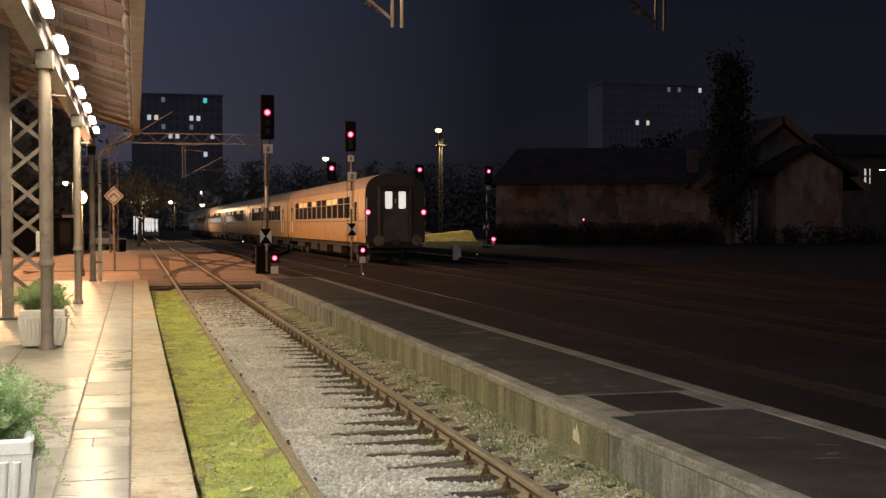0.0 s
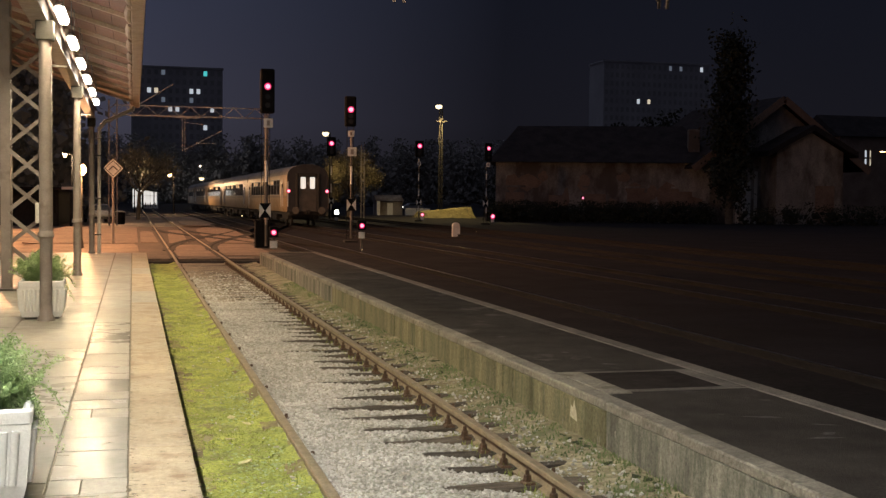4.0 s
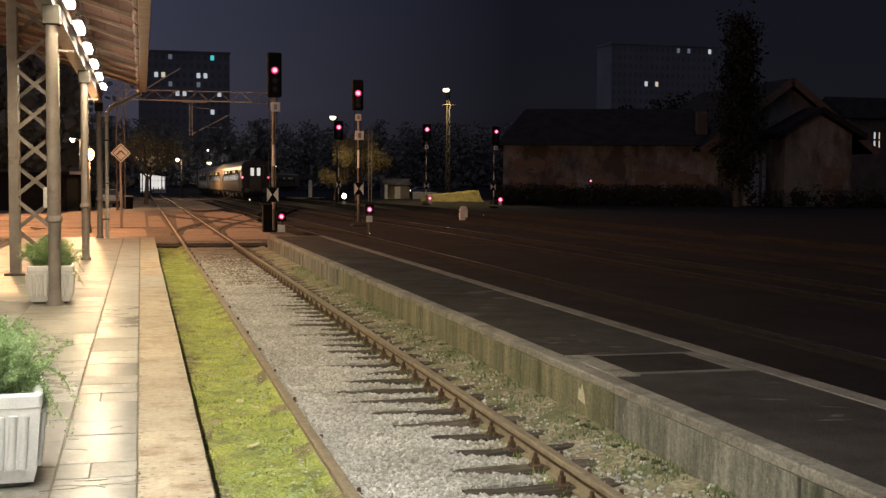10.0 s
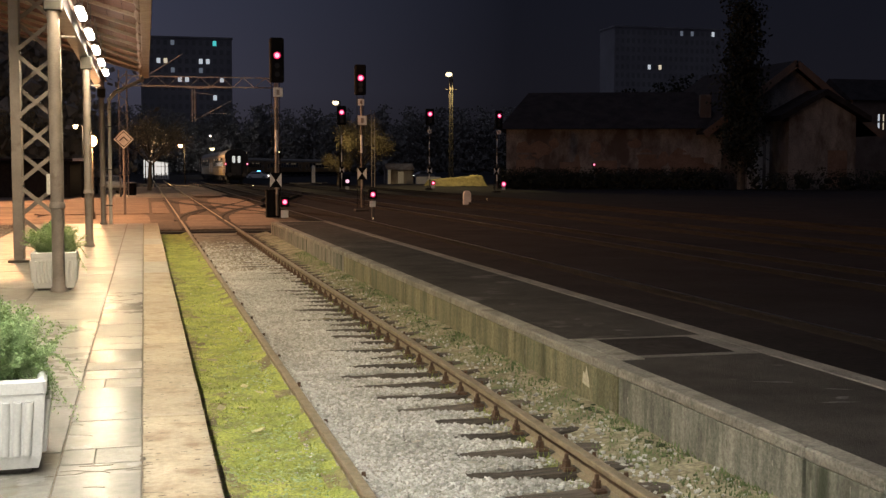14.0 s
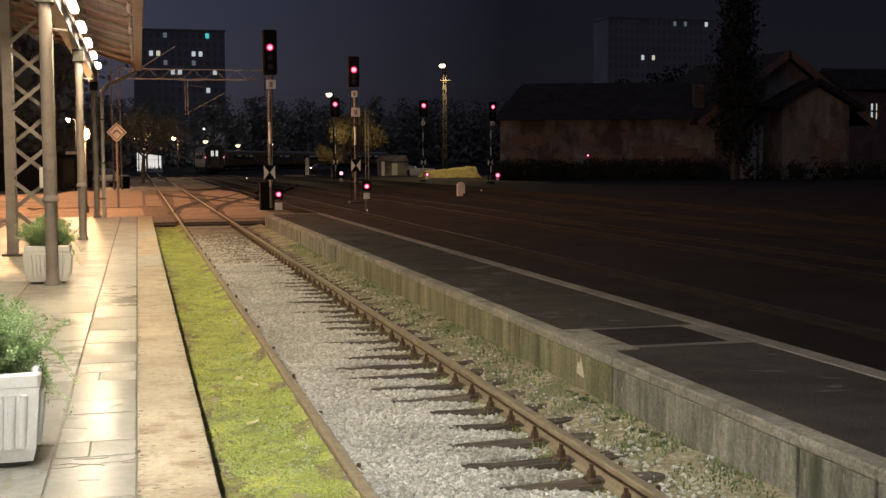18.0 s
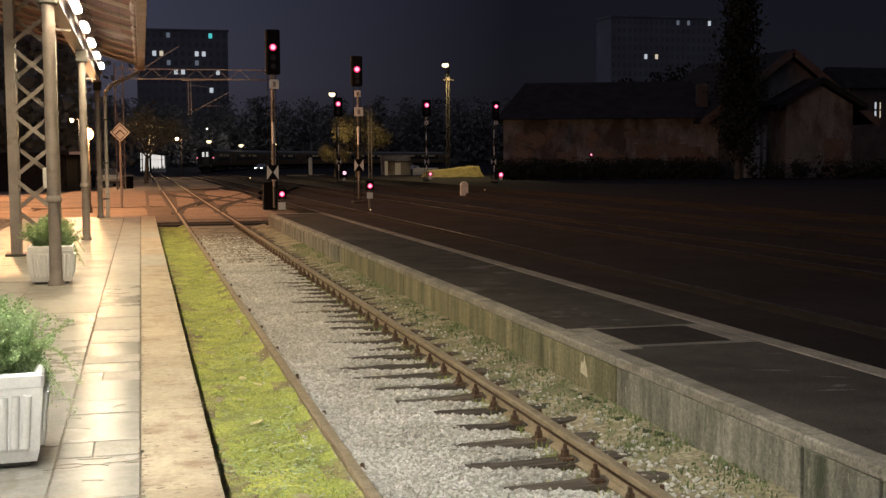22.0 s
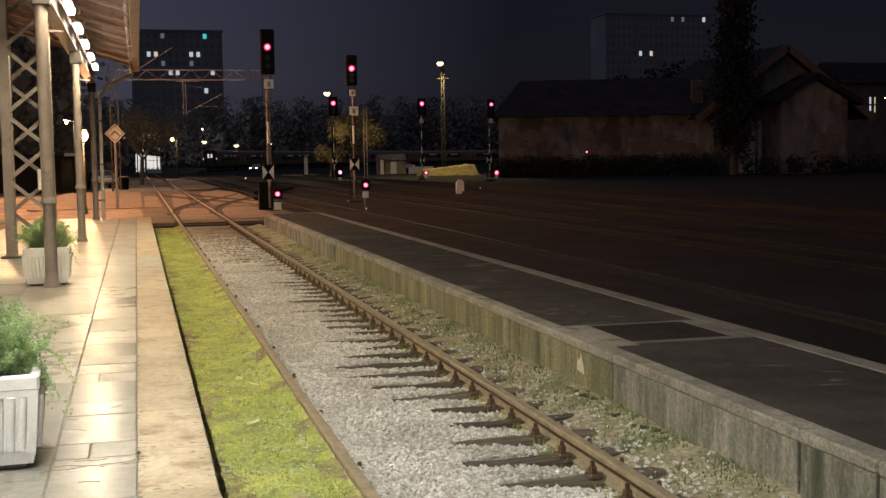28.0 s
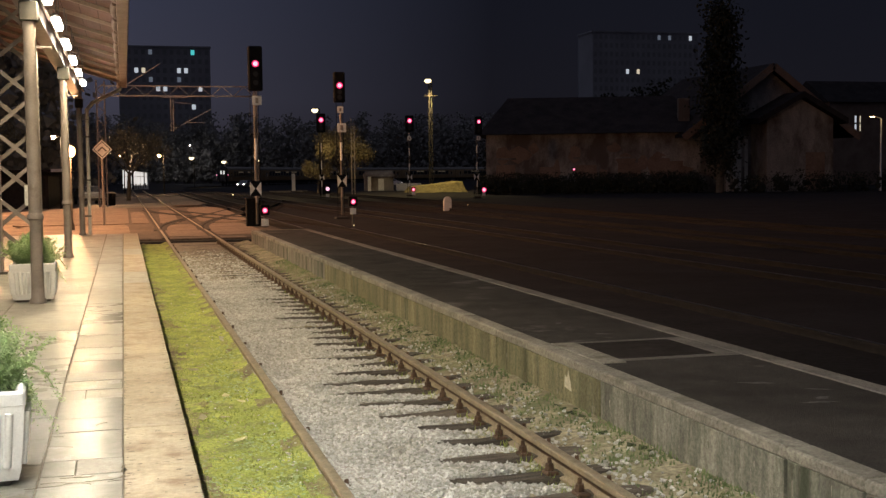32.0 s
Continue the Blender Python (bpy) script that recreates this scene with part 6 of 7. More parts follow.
def kiosk(x, y, w, label):
    """A lit pavilion whose glass front falls away to one side under a mono-pitch roof."""
    t = thing("kiosk", label, "kiosk", "", pose(x, y, -0.18))
    top = lambda u: 3.75 - 0.62 * u / w
    part("wall", Shape().add([(0, 0.02, 0), (w, 0.02, 0), (w, 0.02, top(w)), (0, 0.02, top(0)), (0, 3, 0), (w, 3, 0), (w, 3, top(w)), (0, 3, top(0))],
                             [(0, 1, 2, 3), (4, 5, 6, 7), (0, 1, 5, 4), (1, 2, 6, 5), (2, 3, 7, 6), (3, 0, 4, 7)]), M_WHITE, t)
    part("roof", Shape().beam((-0.3, 1.3, top(0) + 0.12), (w + 0.3, 1.3, top(w) + 0.08), 3.8, 0.16), M_MASTIRON, t)
    for a, b in ((0.06, 0.62), (0.70, 1.62), (2.02, 2.55), (2.63, 3.15), (3.25, 3.75), (4.0, 4.35)):
        z0 = 0.3 if a < 2 else 0.75
        p = part("lit_pane", Shape().add([(a, -0.03, z0), (b, -0.03, z0), (b, -0.03, top(b) - 0.18), (a, -0.03, top(a) - 0.18), (a, 0.01, z0), (b, 0.01, z0), (b, 0.01, top(b) - 0.18), (a, 0.01, top(a) - 0.18)],
                                         [(0, 1, 2, 3), (4, 5, 6, 7), (0, 1, 5, 4), (1, 2, 6, 5), (2, 3, 7, 6), (3, 0, 4, 7)]), M_SHOP, t, "bright shop pane")
        part("transom", Shape().box(a, b, -0.07, -0.032, 2.3, 2.38), M_DARKPAINT, p)
    part("corner_post", Shape().box(1.66, 1.98, -0.5, -0.05, 0, 5.6), M_MASTIRON, t)
    for i in range(4):
        u = 1.0 + i * 0.85
        part("terrace_table", Shape().box(u, u + 0.62, -2.4, -1.8, 0.84, 0.90), M_BLACK, t)
        part("table_leg", Shape().box(u + 0.06, u + 0.13, -2.15, -2.05, 0, 0.84), M_BLACK, t)
        part("chair_back", Shape().box(u + 0.42, u + 0.56, -2.5, -2.44, 0.3, 1.15), M_BLACK, t)


kiosk(-0.35, 225, 4.6, "brightly lit white kiosk with dark terrace tables")


def car(x, y, turn, label, paint, lights=None):
    t = thing("car", label, "car", "", pose(x, y, -0.18, 0, 0, turn))
    prof = [(-2.1, 0.28), (-2.15, 0.65), (-2.0, 0.85), (-1.2, 0.95), (-0.6, 1.40), (0.9, 1.43), (1.6, 0.98), (2.05, 0.92), (2.12, 0.6), (2.1, 0.28)]
    n = len(prof)
    part("body", Shape().add([(s * (0.85 if z < 1.1 else 0.68), a, z) for s in (-1, 1) for a, z in prof], [tuple(range(n)), tuple(range(2 * n - 1, n - 1, -1))] + [(i, (i + 1) % n, n + (i + 1) % n, n + i) for i in range(n)]), paint, t, smooth=25)
    part("windscreen", Shape().add([(-0.66, -1.17, 0.97), (0.66, -1.17, 0.97), (0.58, -0.64, 1.37), (-0.58, -0.64, 1.37)], [(0, 1, 2, 3)]), M_WINDOW, t, m=pose(0, -0.01, 0.015))
    for sg in (-1, 1):
        part("headlight", Shape().box(sg * 0.6 - 0.18, sg * 0.6 + 0.18, -2.17, -2.1, 0.58, 0.74, 0.02), lights or M_ZINC, t)
        part("side_glass", Shape().add([(sg * 0.86, -0.95, 0.98), (sg * 0.86, 1.35, 1.0), (sg * 0.70, 0.85, 1.36), (sg * 0.70, -0.5, 1.34)], [(0, 1, 2, 3)]), M_WINDOW, t)
        for yy in (-1.35, 1.3):
            wh = part("wheel", Shape().tube((sg * 0.72, yy, 0.31), (sg * 0.90, yy, 0.31), 0.31, n=18), M_RUBBER, t, smooth=40)
            part("rim", Shape().tube((sg * 0.9, yy, 0.31), (sg * 0.91, yy, 0.31), 0.19, n=14), M_ZINC, wh)
    part("bumper", Shape().box(-0.82, 0.82, -2.2, -2.1, 0.3, 0.5, 0.03), M_RUBBER, t)
    return t


car(-2.75, 97, 12, "silver car parked beyond the sign", M_CARPAINT)
bin_thing = thing("litter_bin", "dark metal litter bin on the forecourt", "litter bin", "", pose(-1.02, 89, -0.18))
part("drum", Shape().lathe([(0.30, 0.04), (0.35, 0.1), (0.36, 0.85), (0.38, 0.9)], 16), M_BLACK, bin_thing, smooth=40)
part("lid", Shape().lathe([(0.38, 0.902), (0.38, 0.95), (0.2, 1.02), (0.05, 1.03)], 16), M_DARKPAINT, bin_thing, smooth=40)
part("foot_ring", Shape().lathe([(0.31, 0.0), (0.31, 0.038)], 16), M_MASTIRON, bin_thing)
PATROL = car(20.8, 215, -60, "car with blue beacon passing behind the yard", M_WHITE, M_HEAD)
part("beacon_bar", Shape().box(-0.5, 0.5, -0.1, 0.1, 1.43, 1.58, 0.02), M_BLUE, PATROL, "flashing blue beacon")
DRIVER = car(35.5, 222, -60, "car with lit headlights on a far road", M_CARPAINT, M_HEAD)


def left_house():
    t = thing("low_house", "low house beside the yard with an overhanging roof", "building")
    part("wall", Shape().box(-13, -5.0, 84, 100, -0.2, 2.3), M_MASTIRON, t)
    part("roof", Shape().box(-14, -3.9, 83, 101, 2.3, 2.46, 0.03), M_ROOFTILE, t)
    part("eave_board", Shape().box(-4.75, -3.95, 82.92, 82.99, 2.3, 2.5, 0.01), M_WHITE, t)
    for y in (83.4, 100.4):
        part("porch_post", Shape().box(-4.25, -4.1, y, y + 0.15, -0.2, 2.3), M_MASTIRON, t)
    w = part("window", Shape().box(-5.9, -5.2, 83.95, 84, 0.7, 1.9), M_WINDOW, t)
    part("window_frame", Shape().box(-5.6, -5.5, 83.9, 83.94, 0.7, 1.9), M_WHITE, w)


left_house()

# dark woods behind the yard
woods, town_woods = Shape(), Shape()
r = random.Random(21)


def wood_tree(woods, x, y, h):
    """A far dark tree: a core of clumps with loose leaf tufts round it."""
    wide = h * r.uniform(0.13, 0.20)
    for _ in range(44):
        u = r.random()
        k = 1 - 0.75 * u * u
        woods.blob((x + r.gauss(0, wide * 0.6 * k), y + r.gauss(0, wide * 0.5), h * (0.06 + 0.76 * u) - 0.2), h * r.uniform(0.035, 0.07) * (0.6 + 0.4 * k), r, 1.0)
    for _ in range(520):
        u = r.random() ** 1.25
        k = 1 - 0.7 * u * u
        c = Vector((x + r.gauss(0, wide * 0.9 * k), y + r.gauss(0, wide * 0.7), h * (0.06 + 0.92 * u) - 0.2))
        a = Vector((r.uniform(-1, 1), r.uniform(-1, 1), r.uniform(-1, 1))).normalized() * h * 0.018
        b = a.cross(Vector((r.uniform(-1, 1), r.uniform(-1, 1), r.uniform(-1, 1)))).normalized() * h * 0.016
        woods.add([c - a, c + b, c + a, c - b], [(0, 1, 2, 3)])


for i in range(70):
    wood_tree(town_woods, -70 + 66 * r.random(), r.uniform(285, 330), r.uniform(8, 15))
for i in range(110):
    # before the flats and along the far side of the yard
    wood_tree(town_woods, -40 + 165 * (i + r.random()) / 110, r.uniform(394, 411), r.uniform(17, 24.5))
for i in range(14):
    # tall trees added behind the low house to cover bright sky below the roof
    wood_tree(town_woods, -19 + 11 * (i + r.random()) / 14, r.uniform(122, 150), r.uniform(17, 23))
for i in range(60):
    # behind the goods buildings, rising away from the station
    u = (i + r.random()) / 60
    y = r.uniform(185, 225)
    wood_tree(woods, (0.315 + 0.23 * u) * y, y, (11.5 + 8.0 * u) * r.uniform(0.85, 1.08))
for i in range(50):
    wood_tree(woods, r.uniform(95, 170), r.uniform(150, 260), r.uniform(9, 17))
for i in range(120):
    # scrub along the foot of the goods buildings
    u = (i + r.random()) / 120
    x, y, h = (33.5 + 29 * u, 110.4 - 10.6 * u + r.uniform(-1.2, 0.2), r.uniform(1.5, 2.2)) if i < 82 else (54 + 27 * (u - 0.68) / 0.32, 97.5 + r.uniform(-1.5, 1.5), r.uniform(1.5, 2.2))
    for _ in range(7):
        woods.blob((x + r.gauss(0, 0.25), y + r.gauss(0, 0.25), h * r.uniform(0.1, 0.7) - 0.2), r.uniform(0.18, 0.34), r, 1.0)
    for _ in range(160):
        c = Vector((x + r.gauss(0, 0.38), y + r.gauss(0, 0.35), h * (0.05 + 0.95 * r.random()) - 0.2))
        a = Vector((r.uniform(-1, 1), r.uniform(-1, 1), r.uniform(-1, 1))).normalized() * 0.09
        b = a.cross(Vector((r.uniform(-1, 1), r.uniform(-1, 1), r.uniform(-1, 1)))).normalized() * 0.06
        woods.add([c - a, c + b, c + a, c - b], [(0, 1, 2, 3)])
tagged(part("woods", town_woods, M_HAZELEAF), "trees before the blocks of flats, paled for haze", "trees", "", "stuff")
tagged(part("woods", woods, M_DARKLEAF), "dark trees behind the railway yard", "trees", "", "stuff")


# ---------- pieces: paving, coping, wall panels, ballast, grass ----------
def pave(x0, x1, length, y0, y1, material, parent, thick=0.045, shift=0.0, name="slab", skew=0.0, odd=()):
    """A row of slabs along y, each with its own small tilt."""
    w = x1 - x0
    kinds = []
    for k in range(4):
        s = Shape().box(-w / 2 + 0.002, w / 2 - 0.002, -length / 2 + 0.0015, length / 2 - 0.0015, -thick, 0, 0.004)
        kinds.append(s.mesh(name, material))
    far = Shape().box(-w / 2 + 0.002, w / 2 - 0.002, -length / 2 + 0.0015, length / 2 - 0.0015, -thick, 0, 0.004).mesh(name, M_SLABFAR) if material is M_SLAB else None
    middle = Shape().box(-w / 2 + 0.002, w / 2 - 0.002, -length / 2 + 0.0015, length / 2 - 0.0015, -thick, 0, 0.004).mesh(name, M_SLABMID) if material is M_SLAB else None
    dark = Shape().box(-w / 2 + 0.002, w / 2 - 0.002, -length / 2 + 0.0015, length / 2 - 0.0015, -thick, 0, 0.004).mesh(name, M_SLABDARK) if odd else None
    y = y0 + shift
    i = 0
    while y < y1 - 0.1:
        d = dark if i in odd else far if far and y > 13 else middle if far and y > 8.5 else kinds[i % 4]
        part(name, d, None, parent, m=pose((x0 + x1) / 2 - skew * (y - 5.5), y + length / 2, PLAT_Z + rng.uniform(-0.003, 0.001), rng.uniform(-0.12, 0.12), rng.uniform(-0.15, 0.15)))
        y += length
        i += 1


SKEW = 0.0021


def laid(x0, x1, joints, material, name, skew, worn=()):
    """A row of stones of unequal length between given joints; a worn one may fill only part of the width."""
    for i, (a, b) in enumerate(zip(joints, joints[1:])):
        yc = (a + b) / 2
        spans = [(x0, x1, material)]
        for k, share in worn:
            if k == i:
                spans = [(x0, x0 + (x1 - x0) * share, material), (x0 + (x1 - x0) * share, x1, M_SLABDARK)] if share > 0 else [(x0, x1, M_SLABDARK)]
        for p, q, m in spans:
            if m is M_SLAB and yc > 10.4:
                m = M_SLABFAR if yc > 17 else M_SLABMID
            w, ln = q - p, b - a
            part(name, Shape().box(-w / 2 + 0.0022, w / 2 - 0.0022, -ln / 2 + 0.0018, ln / 2 - 0.0018, -0.045, 0, 0.004), m, platform,
                 m=pose((p + q) / 2 - skew * (yc - 5.5), yc, PLAT_Z + rng.uniform(-0.003, 0.001), rng.uniform(-0.04, 0.04), rng.uniform(-0.04, 0.04)))


laid(-0.05, PLAT_X, [1.0, 2.3, 3.4, 4.5, 5.62, 6.45, 7.48, 8.62, 10.7, 12.3, 14.6, 16.2, 18.0, 20.2, 22.1, 24.8, 26.8, 29.0, 30.8, 32.6, PLAT_END], M_EDGE, "edge_slab", 0.0007, ((12, 0), (15, 0)))
laid(-0.475, -0.052, [1.0, 1.7, 2.5, 3.1, 3.8, 4.4, 5.0, 5.55, 6.12, 6.36, 6.70, 7.08, 7.46, 7.88, 8.58, 8.95, 9.35, 9.72, 10.4, 11.2, 12.1, 13.0, 14.1, 15.15, 15.6, 17.2, 18.8, 20.6, 22.4, 24.3, 26.0, 27.9, 29.6, 31.4, 33.0, PLAT_END], M_SLAB, "slab", 0.0016, ((9, 0.42), (14, 0.38), (16, 0), (19, 0), (24, 0)))
pave(-1.375, -0.48, 0.66, 1.0, PLAT_END, M_SLAB, platform, shift=0.38, skew=SKEW, odd=(17, 23, 26))
pave(-2.275, -1.38, 0.66, 1.38, PLAT_END, M_SLAB, platform, shift=0.2, skew=SKEW, odd=(16, 22))
pave(-3.14, -2.28, 0.66, 1.44, PLAT_END, M_SLAB, platform, shift=0.0, skew=SKEW)

# chips and pits in the edging stones
r = random.Random(33)
pits = Shape()
for i in range(420):
    y = 4.5 + 14 * r.random() ** 1.5
    x = r.choice((r.uniform(-0.03, 0.31), r.gauss(-0.03, 0.012), r.gauss(0.30, 0.015)))
    x = min(0.325, max(-0.045, x - 0.0007 * (y - 5.5)))
    a, b, n = r.uniform(0.006, 0.030), r.uniform(0.005, 0.016), 6
    ring = [(x + a * r.uniform(0.6, 1.1) * math.cos(k * math.tau / n), y + b * r.uniform(0.6, 1.1) * math.sin(k * math.tau / n), PLAT_Z + 0.0022) for k in range(n)]
    pits.add(ring, [tuple(range(n))])
part("pit_marks", pits, M_JOINT, platform)

# cracks across two slabs
r = random.Random(12)
for x0, y0, turn, n, w in ((-0.465, 6.22, 0.05, 8, 0.003), (-0.20, 6.31, -2.4, 5, 0.007), (-0.30, 6.19, -2.9, 7, 0.004), (-0.24, 6.20, 0.1, 7, 0.003), (-0.13, 6.17, 0.5, 4, 0.003),
                           (-0.33, 5.88, 0.1, 3, 0.006), (-0.22, 7.62, 1.5, 3, 0.004), (-0.465, 7.36, 0.0, 2, 0.004), (-0.465, 7.08, 0.0, 4, 0.003), (-0.05, 5.72, -0.2, 3, 0.005)):
    s = Shape()
    x, y = x0, y0
    for k in range(n):
        turn += r.uniform(-0.45, 0.45)
        x2, y2 = x + 0.035 * math.cos(turn), y + 0.035 * math.sin(turn)
        s.beam((x, y, PLAT_Z + 0.001), (x2, y2, PLAT_Z + 0.001), w * r.uniform(0.5, 1.2), 0.002)
        x, y = x2, y2
    part("crack", s, M_JOINT, platform)

# broken corners with dirt along the edging joint
r = random.Random(15)
for i in range(60):
    y = 4.8 + 9 * r.random() ** 1.3
    x = -0.051 - 0.0011 * (y - 5.5) + r.uniform(-0.006, 0.012)
    a, b, n = r.uniform(0.006, 0.02), r.uniform(0.012, 0.045), 7
    ring = [(x + a * r.uniform(0.5, 1.1) * math.cos(k * math.tau / n), y + b * r.uniform(0.5, 1.1) * math.sin(k * math.tau / n), PLAT_Z + 0.0024) for k in range(n)]
    part("joint_chip", Shape().add(ring, [tuple(range(n))]), M_JOINT, platform)

# wall panels and coping of the island platform
JOINTS = [-8.0, -4.9, -2.3, 0.3, 2.2, 4.87, 5.57, 8.15, 10.7, 13.2, 15.6, 18.2, 20.8, 23.4, 26.0, 28.6, 31.0, ISLE_END]
for a, b in zip(JOINTS, JOINTS[1:]):
    part("wall_panel", Shape().box(ISLE_X0 + rng.uniform(0, 0.006), ISLE_X0 + 0.058, a + 0.014, b - 0.014, -0.2, ISLE_Z - 0.0745, 0.004), M_CONCMOSS if 8 < a < 20 else M_CONCRETE, isle)
    wide = 0.165
    part("coping", Shape().box(ISLE_X0 - 0.003, ISLE_X0 + wide, a + 0.004, b - 0.004, ISLE_Z - 0.074, ISLE_Z, 0.012), M_COPING, isle)
    part("rear_coping", Shape().box(ISLE_X1 - 0.18, ISLE_X1 + 0.01, a + 0.004, b - 0.004, ISLE_Z - 0.1, ISLE_Z - 0.003, 0.012), M_REARCOPING, isle)
part("end_wall", Shape().box(ISLE_X0, ISLE_X1, ISLE_END - 0.045, ISLE_END + 0.05, -0.2, ISLE_Z - 0.002, 0.01), M_COPING, isle)
# concrete surround of the hatch, flush with the coping
for name, x0, x1, y0, y1 in (("hatch_surround", ISLE_X0 + 0.168, 3.795, 8.52, 9.66), ("hatch_rim", 3.80, ISLE_X1 - 0.183, 9.585, 9.66), ("hatch_rim", 3.80, ISLE_X1 - 0.183, 8.60, 8.675), ("hatch_rim", 4.67, ISLE_X1 - 0.183, 8.68, 9.58)):
    part(name, Shape().box(x0, x1, y0, y1, ISLE_Z - 0.05, ISLE_Z - 0.0015 - 0.002 * (name == "hatch_rim"), 0.004), M_COPING if name == "hatch_surround" else M_REARCOPING, isle)
part("hatch_plate", Shape().box(3.80, 4.665, 8.68, 9.58, ISLE_Z - 0.011, ISLE_Z - 0.005), M_HATCH, isle, "dark square hatch cover")
r = random.Random(61)
for i in range(11):
    x, y = r.uniform(3.9, 4.75), 5.3 + 2.4 * r.random() if i < 7 else r.uniform(10, 20)
    a, b, n = r.uniform(0.04, 0.19), r.uniform(0.02, 0.06), 14
    turn = r.uniform(-0.5, 0.5)
    ring = []
    for k in range(n):
        u, v = a * r.uniform(0.4, 1.1) * math.cos(k * math.tau / n), b * r.uniform(0.4, 1.1) * math.sin(k * math.tau / n)
        ring.append((x + u * math.cos(turn) - v * math.sin(turn), y + u * math.sin(turn) + v * math.cos(turn), ISLE_Z - 0.0105))
    part("scuff_mark", Shape().add(ring, [tuple(range(n))]), M_SCUFF, isle)
PATCHES = ((8.72, 0.05, 0.16, 0.17),)
for y, z, w, h in PATCHES:
    part("bare_patch", Shape().add([(ISLE_X0 - 0.004, y, z), (ISLE_X0 - 0.004, y + w, z + 0.02), (ISLE_X0 - 0.004, y + w * 0.9, z + h * 0.7), (ISLE_X0 - 0.004, y + w * 0.6, z + h * 0.6), (ISLE_X0 - 0.004, y + w * 0.45, z + h), (ISLE_X0 - 0.004, y + w * 0.1, z + h * 0.4)],
                                   [(0, 1, 2, 3, 4, 5)]), M_PATCH, isle)

# pale lime streaks running down the wall
r = random.Random(44)
for i in range(60):
    y, z1 = 4.2 + 12 * r.random() ** 1.3, r.uniform(0.02, 0.22)
    w, h = r.uniform(0.006, 0.02), r.uniform(0.04, 0.15)
    part("lime_streak", Shape().add([(ISLE_X0 - 0.003, y, z1), (ISLE_X0 - 0.003, y + w, z1 - 0.01), (ISLE_X0 - 0.003, y + w * 0.8, z1 - h * 0.6), (ISLE_X0 - 0.003, y + w * 0.4, z1 - h), (ISLE_X0 - 0.003, y + w * 0.1, z1 - h * 0.7)],
                                    [(0, 1, 2, 3, 4)]), M_COPING, isle)

# ballast stones
stones = Shape()
r = random.Random(5)
for i in range(42000):
    y = 4.2 + 18 * r.random() ** 1.7
    x = r.uniform(1.22, 2.61)
    k = round((y - FIRST) / SPACING)
    if abs(y - FIRST - k * SPACING) < 0.12 and bed_z(x, y) < -0.140 and r.random() < 0.93:
        continue
    if x > 2.3 and r.random() < (x - 2.3) * 2.2:
        continue
    stones.blob((x, y, bed_z(x, y) + r.uniform(-0.006, 0.008)), r.triangular(0.009, 0.031, 0.016), r)
for i in range(2300):
    y = 4.0 + 17 * r.random() ** 1.4
    x = r.triangular(2.74, 3.40, 2.76)
    if r.random() < min(0.7, (y - 6) / 10):
        continue
    stones.blob((x, y, -0.145 + 0.10 * min(1, max(0, (x - 2.8) / 0.55)) + r.uniform(-0.005, 0.012)), r.triangular(0.008, 0.03, 0.014), r)
for i in range(11000):
    x, y = r.uniform(1.22, 2.61), r.uniform(19.0, 35.2)
    if r.random() < (y - 17) / 15:
        continue
    stones.blob((x, y, far_bed_z(x, y) if y > 20 else bed_z(x, y)), r.uniform(0.014, 0.032), r)
for i in range(220):
    y = 4.0 + 14 * r.random() ** 1.3
    x = r.triangular(0.55, 1.1, 1.0)
    stones.blob((x, y, moss_z(x, y)), r.uniform(0.007, 0.016), r)
tagged(part("ballast_stones", stones, M_STONE), "loose grey ballast stones between the rails", "ballast", "", "stuff")


def blades(n, x0, x1, y0, y1, z, h, material, name, label, power=1.5, seed=1, mode=None, wide=0.004):
    s = Shape()
    r = random.Random(seed)
    for i in range(n):
        y = y0 + (y1 - y0) * r.random() ** power
        x = r.triangular(x0, x1, mode) if mode is not None else r.uniform(x0, x1)
        if noise.noise((x * 2.2, y * 2.2, seed)) < r.uniform(-0.45, 0.25):
            continue
        a = r.uniform(0, math.tau)
        hh = h * r.uniform(0.4, 1.3)
        zz = z(x, y)
        s.add([(x - wide * math.cos(a), y - wide * math.sin(a), zz), (x + wide * math.cos(a), y + wide * math.sin(a), zz),
               (x + r.uniform(-0.5, 0.5) * hh, y + r.uniform(-0.5, 0.5) * hh, zz + hh)], [(0, 1, 2)])
    return tagged(part(name, s, material), label, "grass", "", "stuff")


blades(34000, 0.34, 1.08, 4.0, 30, lambda x, y: moss_z(x, y) - 0.006, 0.026, M_BLADE, "grass", "short bright green grass and moss by the platform", 1.5, 2)
blades(9000, 2.85, 3.42, 4.0, 26, lambda x, y: -0.145 + 0.10 * min(1, max(0, (x - 2.8) / 0.55)), 0.03, M_WEED, "weeds", "low dark weeds along the concrete wall", 1.3, 3, 3.36, 0.008)
blades(1500, 2.5, 2.62, 4.0, 20, lambda x, y: -0.15, 0.06, M_BLADE, "weeds", "small weeds along the rail foot", 1.3, 4)

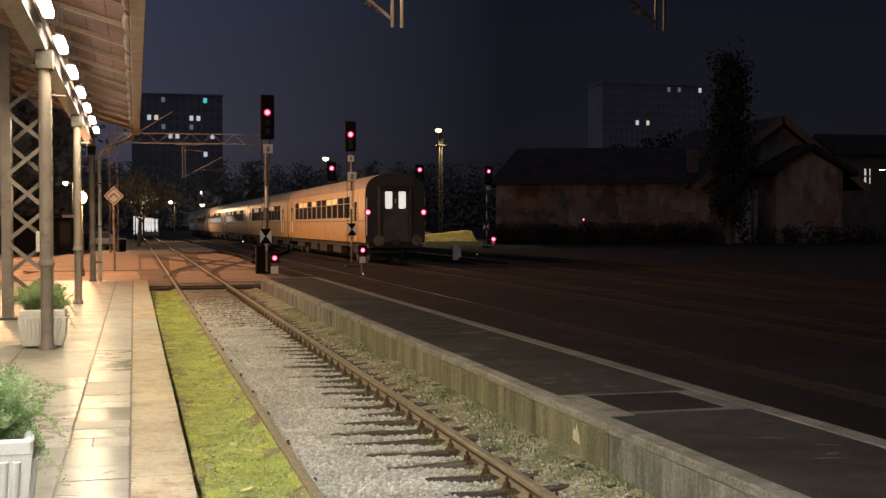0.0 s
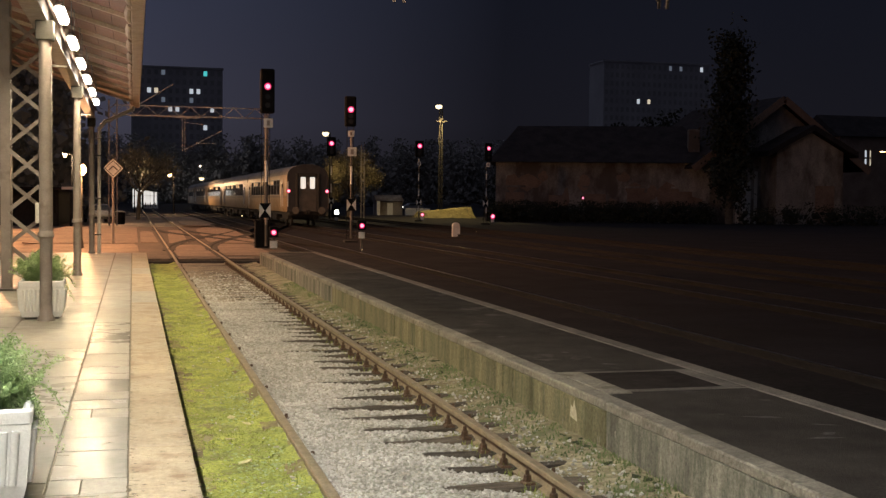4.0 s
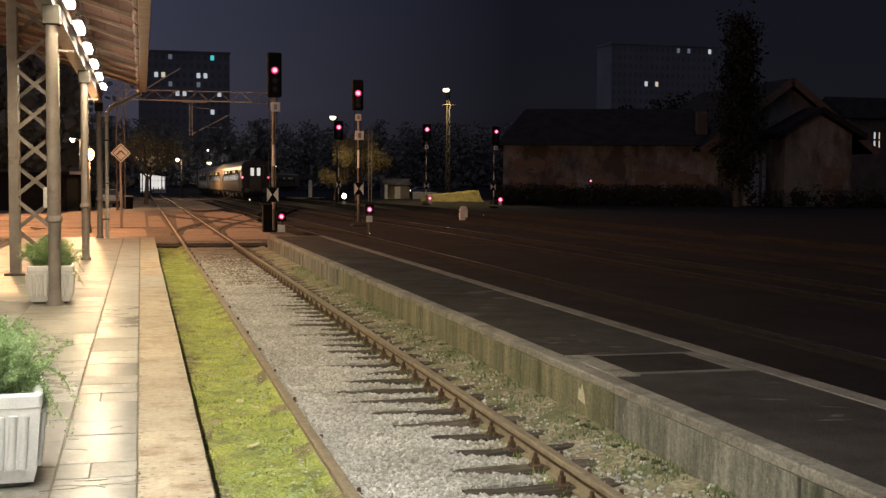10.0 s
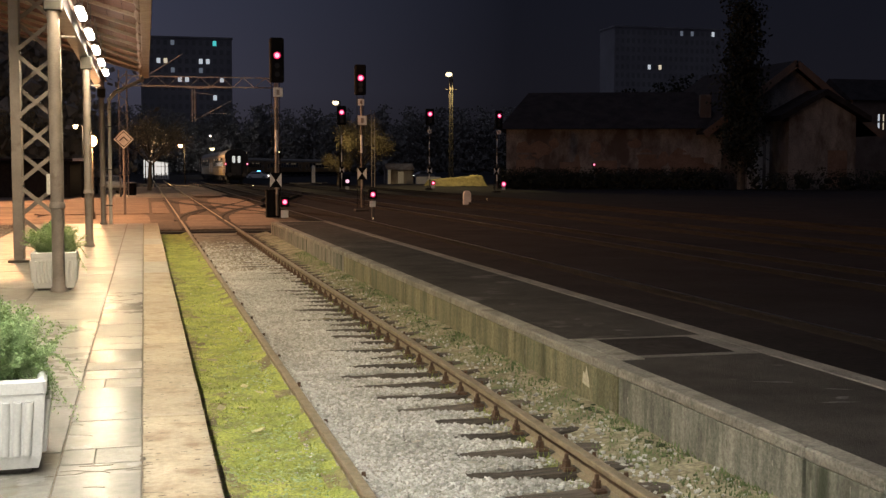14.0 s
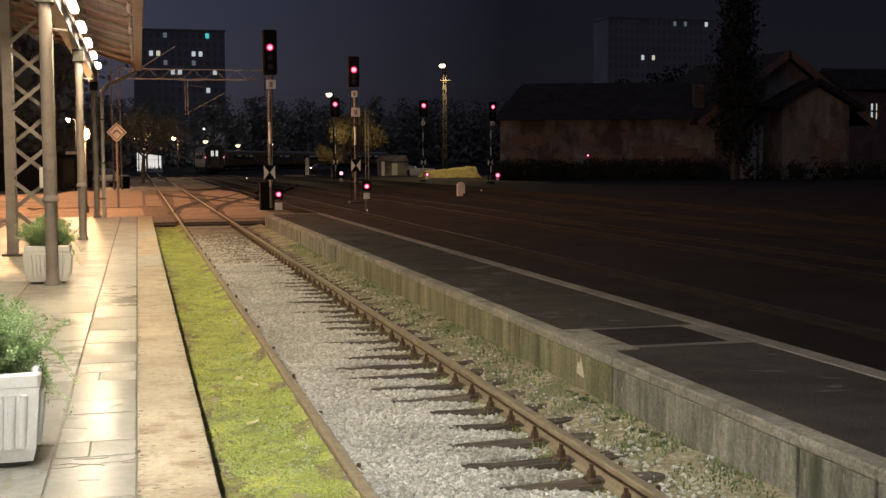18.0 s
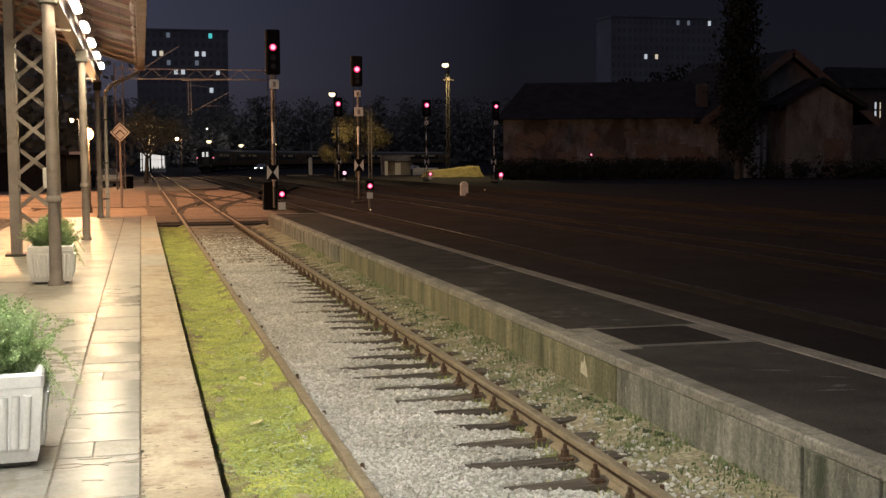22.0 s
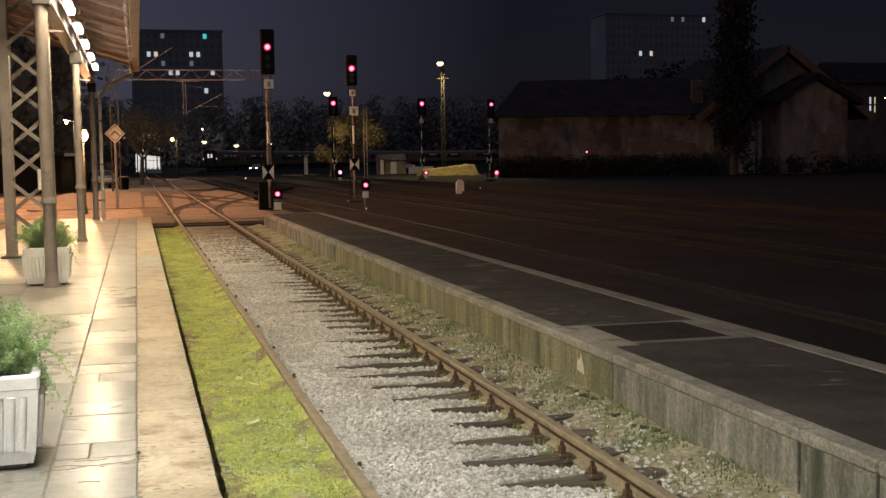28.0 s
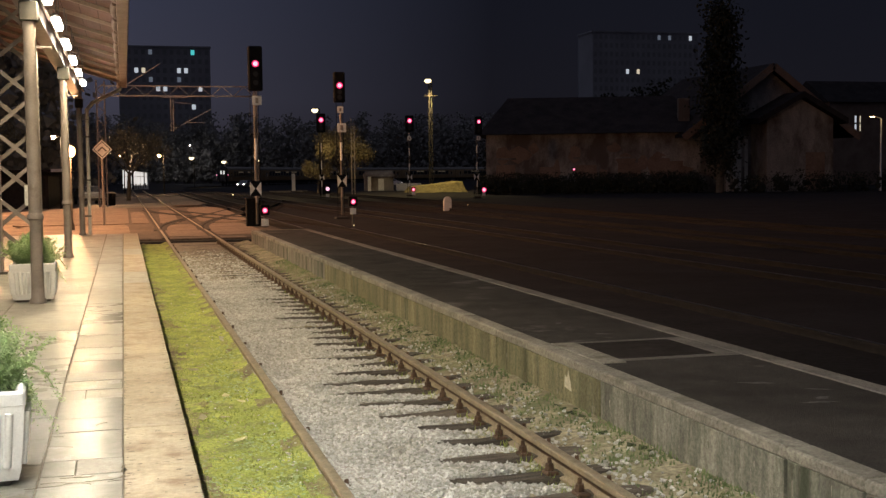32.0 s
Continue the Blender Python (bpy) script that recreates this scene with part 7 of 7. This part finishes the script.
clover = Shape()
r = random.Random(71)
for i in range(3200):
    y, x = 4.0 + 9 * r.random() ** 1.8, r.triangular(0.5, 1.1, 1.0)
    if noise.noise((x * 3, y * 1.6, 9.2)) < r.uniform(-0.2, 0.35):
        continue
    a, q, z = r.uniform(0, math.tau), r.uniform(0.006, 0.015), moss_z(x, y) + r.uniform(0.008, 0.028)
    tx, ty = r.uniform(-0.4, 0.4), r.uniform(-0.4, 0.4)
    ring = [(q * math.cos(a + k * math.tau / 6), q * math.sin(a + k * math.tau / 6)) for k in range(6)]
    clover.add([(x + u, y + v, z + u * tx + v * ty) for u, v in ring], [(0, 1, 2, 3, 4, 5)])
for i in range(260):
    # patches of broad pale leaves lying in the near moss
    cx, cy = r.uniform(0.45, 1.05), 4.6 + 4.2 * r.random() ** 1.2
    if noise.noise((cx * 2.5, cy * 2.0, 3.3)) < -0.05:
        continue
    for _ in range(7):
        x, y = cx + r.gauss(0, 0.06), cy + r.gauss(0, 0.09)
        x = min(1.08, max(0.36, x))
        a, q, z = r.uniform(0, math.tau), r.uniform(0.006, 0.014), moss_z(x, y) + r.uniform(0.006, 0.022)
        tx, ty = r.uniform(-0.5, 0.5), r.uniform(-0.5, 0.5)
        ring = [(q * (1.0 if k % 3 else 1.35) * math.cos(a + k * math.tau / 6), q * 0.7 * math.sin(a + k * math.tau / 6)) for k in range(6)]
        clover.add([(x + u, y + v, z + u * tx + v * ty) for u, v in ring], [(0, 1, 2, 3, 4, 5)])
tagged(part("clover", clover, M_CLOVER), "small pale clover leaves in the moss", "clover", "", "stuff")

litter = Shape()
r = random.Random(77)
for i in range(1500):
    y = 4.0 + 18 * r.random() ** 1.5
    x = r.triangular(0.34, 1.05, 0.42)
    a = r.uniform(0, math.tau)
    ln, wd, z = r.uniform(0.008, 0.03), r.uniform(0.003, 0.009), moss_z(x, y) + 0.012
    ca, sa = math.cos(a), math.sin(a)
    litter.add([(x - ca * ln, y - sa * ln, z), (x + sa * wd, y - ca * wd, z + r.uniform(0, 0.008)), (x + ca * ln, y + sa * ln, z + r.uniform(0, 0.012)), (x - sa * wd, y + ca * wd, z)], [(0, 1, 2, 3)])
tagged(part("leaf_litter", litter, M_DEADLEAF), "small dry leaf scraps and twigs on moss", "leaf litter", "", "stuff")

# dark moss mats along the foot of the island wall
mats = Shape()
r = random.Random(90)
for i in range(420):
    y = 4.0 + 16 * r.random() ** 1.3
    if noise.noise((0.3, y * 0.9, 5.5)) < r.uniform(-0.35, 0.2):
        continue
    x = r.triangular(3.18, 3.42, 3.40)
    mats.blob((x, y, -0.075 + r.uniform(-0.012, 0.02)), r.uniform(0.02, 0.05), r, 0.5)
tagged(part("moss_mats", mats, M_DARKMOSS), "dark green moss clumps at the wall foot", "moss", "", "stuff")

leaf_mesh = Shape().add([(0, -0.05, 0), (0.035, -0.01, 0.012), (0.02, 0.04, 0.006), (0, 0.065, 0.02), (-0.025, 0.035, 0.01), (-0.04, -0.01, 0.004)], [(0, 1, 2, 3, 4, 5)]).mesh("fallen_leaf", M_DEADLEAF)
first_leaf = None
for i in range(26):
    y = 5.0 + 17 * rng.random() ** 1.4
    lx = rng.uniform(0.42, 0.98)
    o = new("fallen_leaf", leaf_mesh)
    o.matrix_basis = pose(lx, y, moss_z(lx, y) + 0.016, rng.uniform(-5, 5), rng.uniform(-5, 5), rng.uniform(0, 360)) @ Matrix.Scale(rng.uniform(0.6, 1.2), 4)
    tagged(o, "dry pale fallen leaf on moss", "leaf", "fallen leaves")


# ---------- what moves ----------
def motions():
    speed, start = 6.6, 52.5
    for i, c in enumerate(COACHES):
        rows = []
        for k in range(33):
            s = start + speed * k + COACH_L / 2 + i * (COACH_L + GAP)
            a, b = train_way(s - 9.5)[0], train_way(s + 9.5)[0]
            mid_point, d = (a + b) / 2, b - a
            rows.append((float(k), pose(mid_point.x, mid_point.y, 0, 0, 0, math.degrees(math.atan2(-d.x, d.y)))))
        walk(c, rows)
    # a car with a blue beacon waits by the line, then drives off; another car comes and waits with its headlights on
    walk(PATROL, [(0, pose(19.9, 215, -0.18, 0, 0, 60)), (14.6, pose(19.9, 215, -0.18, 0, 0, 60)), (15.2, pose(22, 215, -0.18, 0, 0, 75)), (16.4, pose(34.5, 215, -0.18, 0, 0, 90)), (17.5, pose(48, 215, -0.18, 0, 0, 90)), (32, pose(48, 215, -0.18, 0, 0, 90))])
    walk(DRIVER, [(0, pose(52, 222, -0.18, 0, 0, -80)), (16.5, pose(52, 222, -0.18, 0, 0, -80)), (18.6, pose(25, 222, -0.18, 0, 0, -60)), (19.4, pose(22.0, 221, -0.18, 0, 0, -30)), (32, pose(21.7, 221, -0.18, 0, 0, -30))])
    # the added drum turns its red lens to the front, imitating the lamp's change
    walk(revolver, [(0, pose(0, -0.1, 0.86))] + [(12.36 + 0.05 * k, pose(0, -0.1, 0.86, 0, 0, 60 * k)) for k in range(4)] + [(32, pose(0, -0.1, 0.86, 0, 0, 180))])


motions()
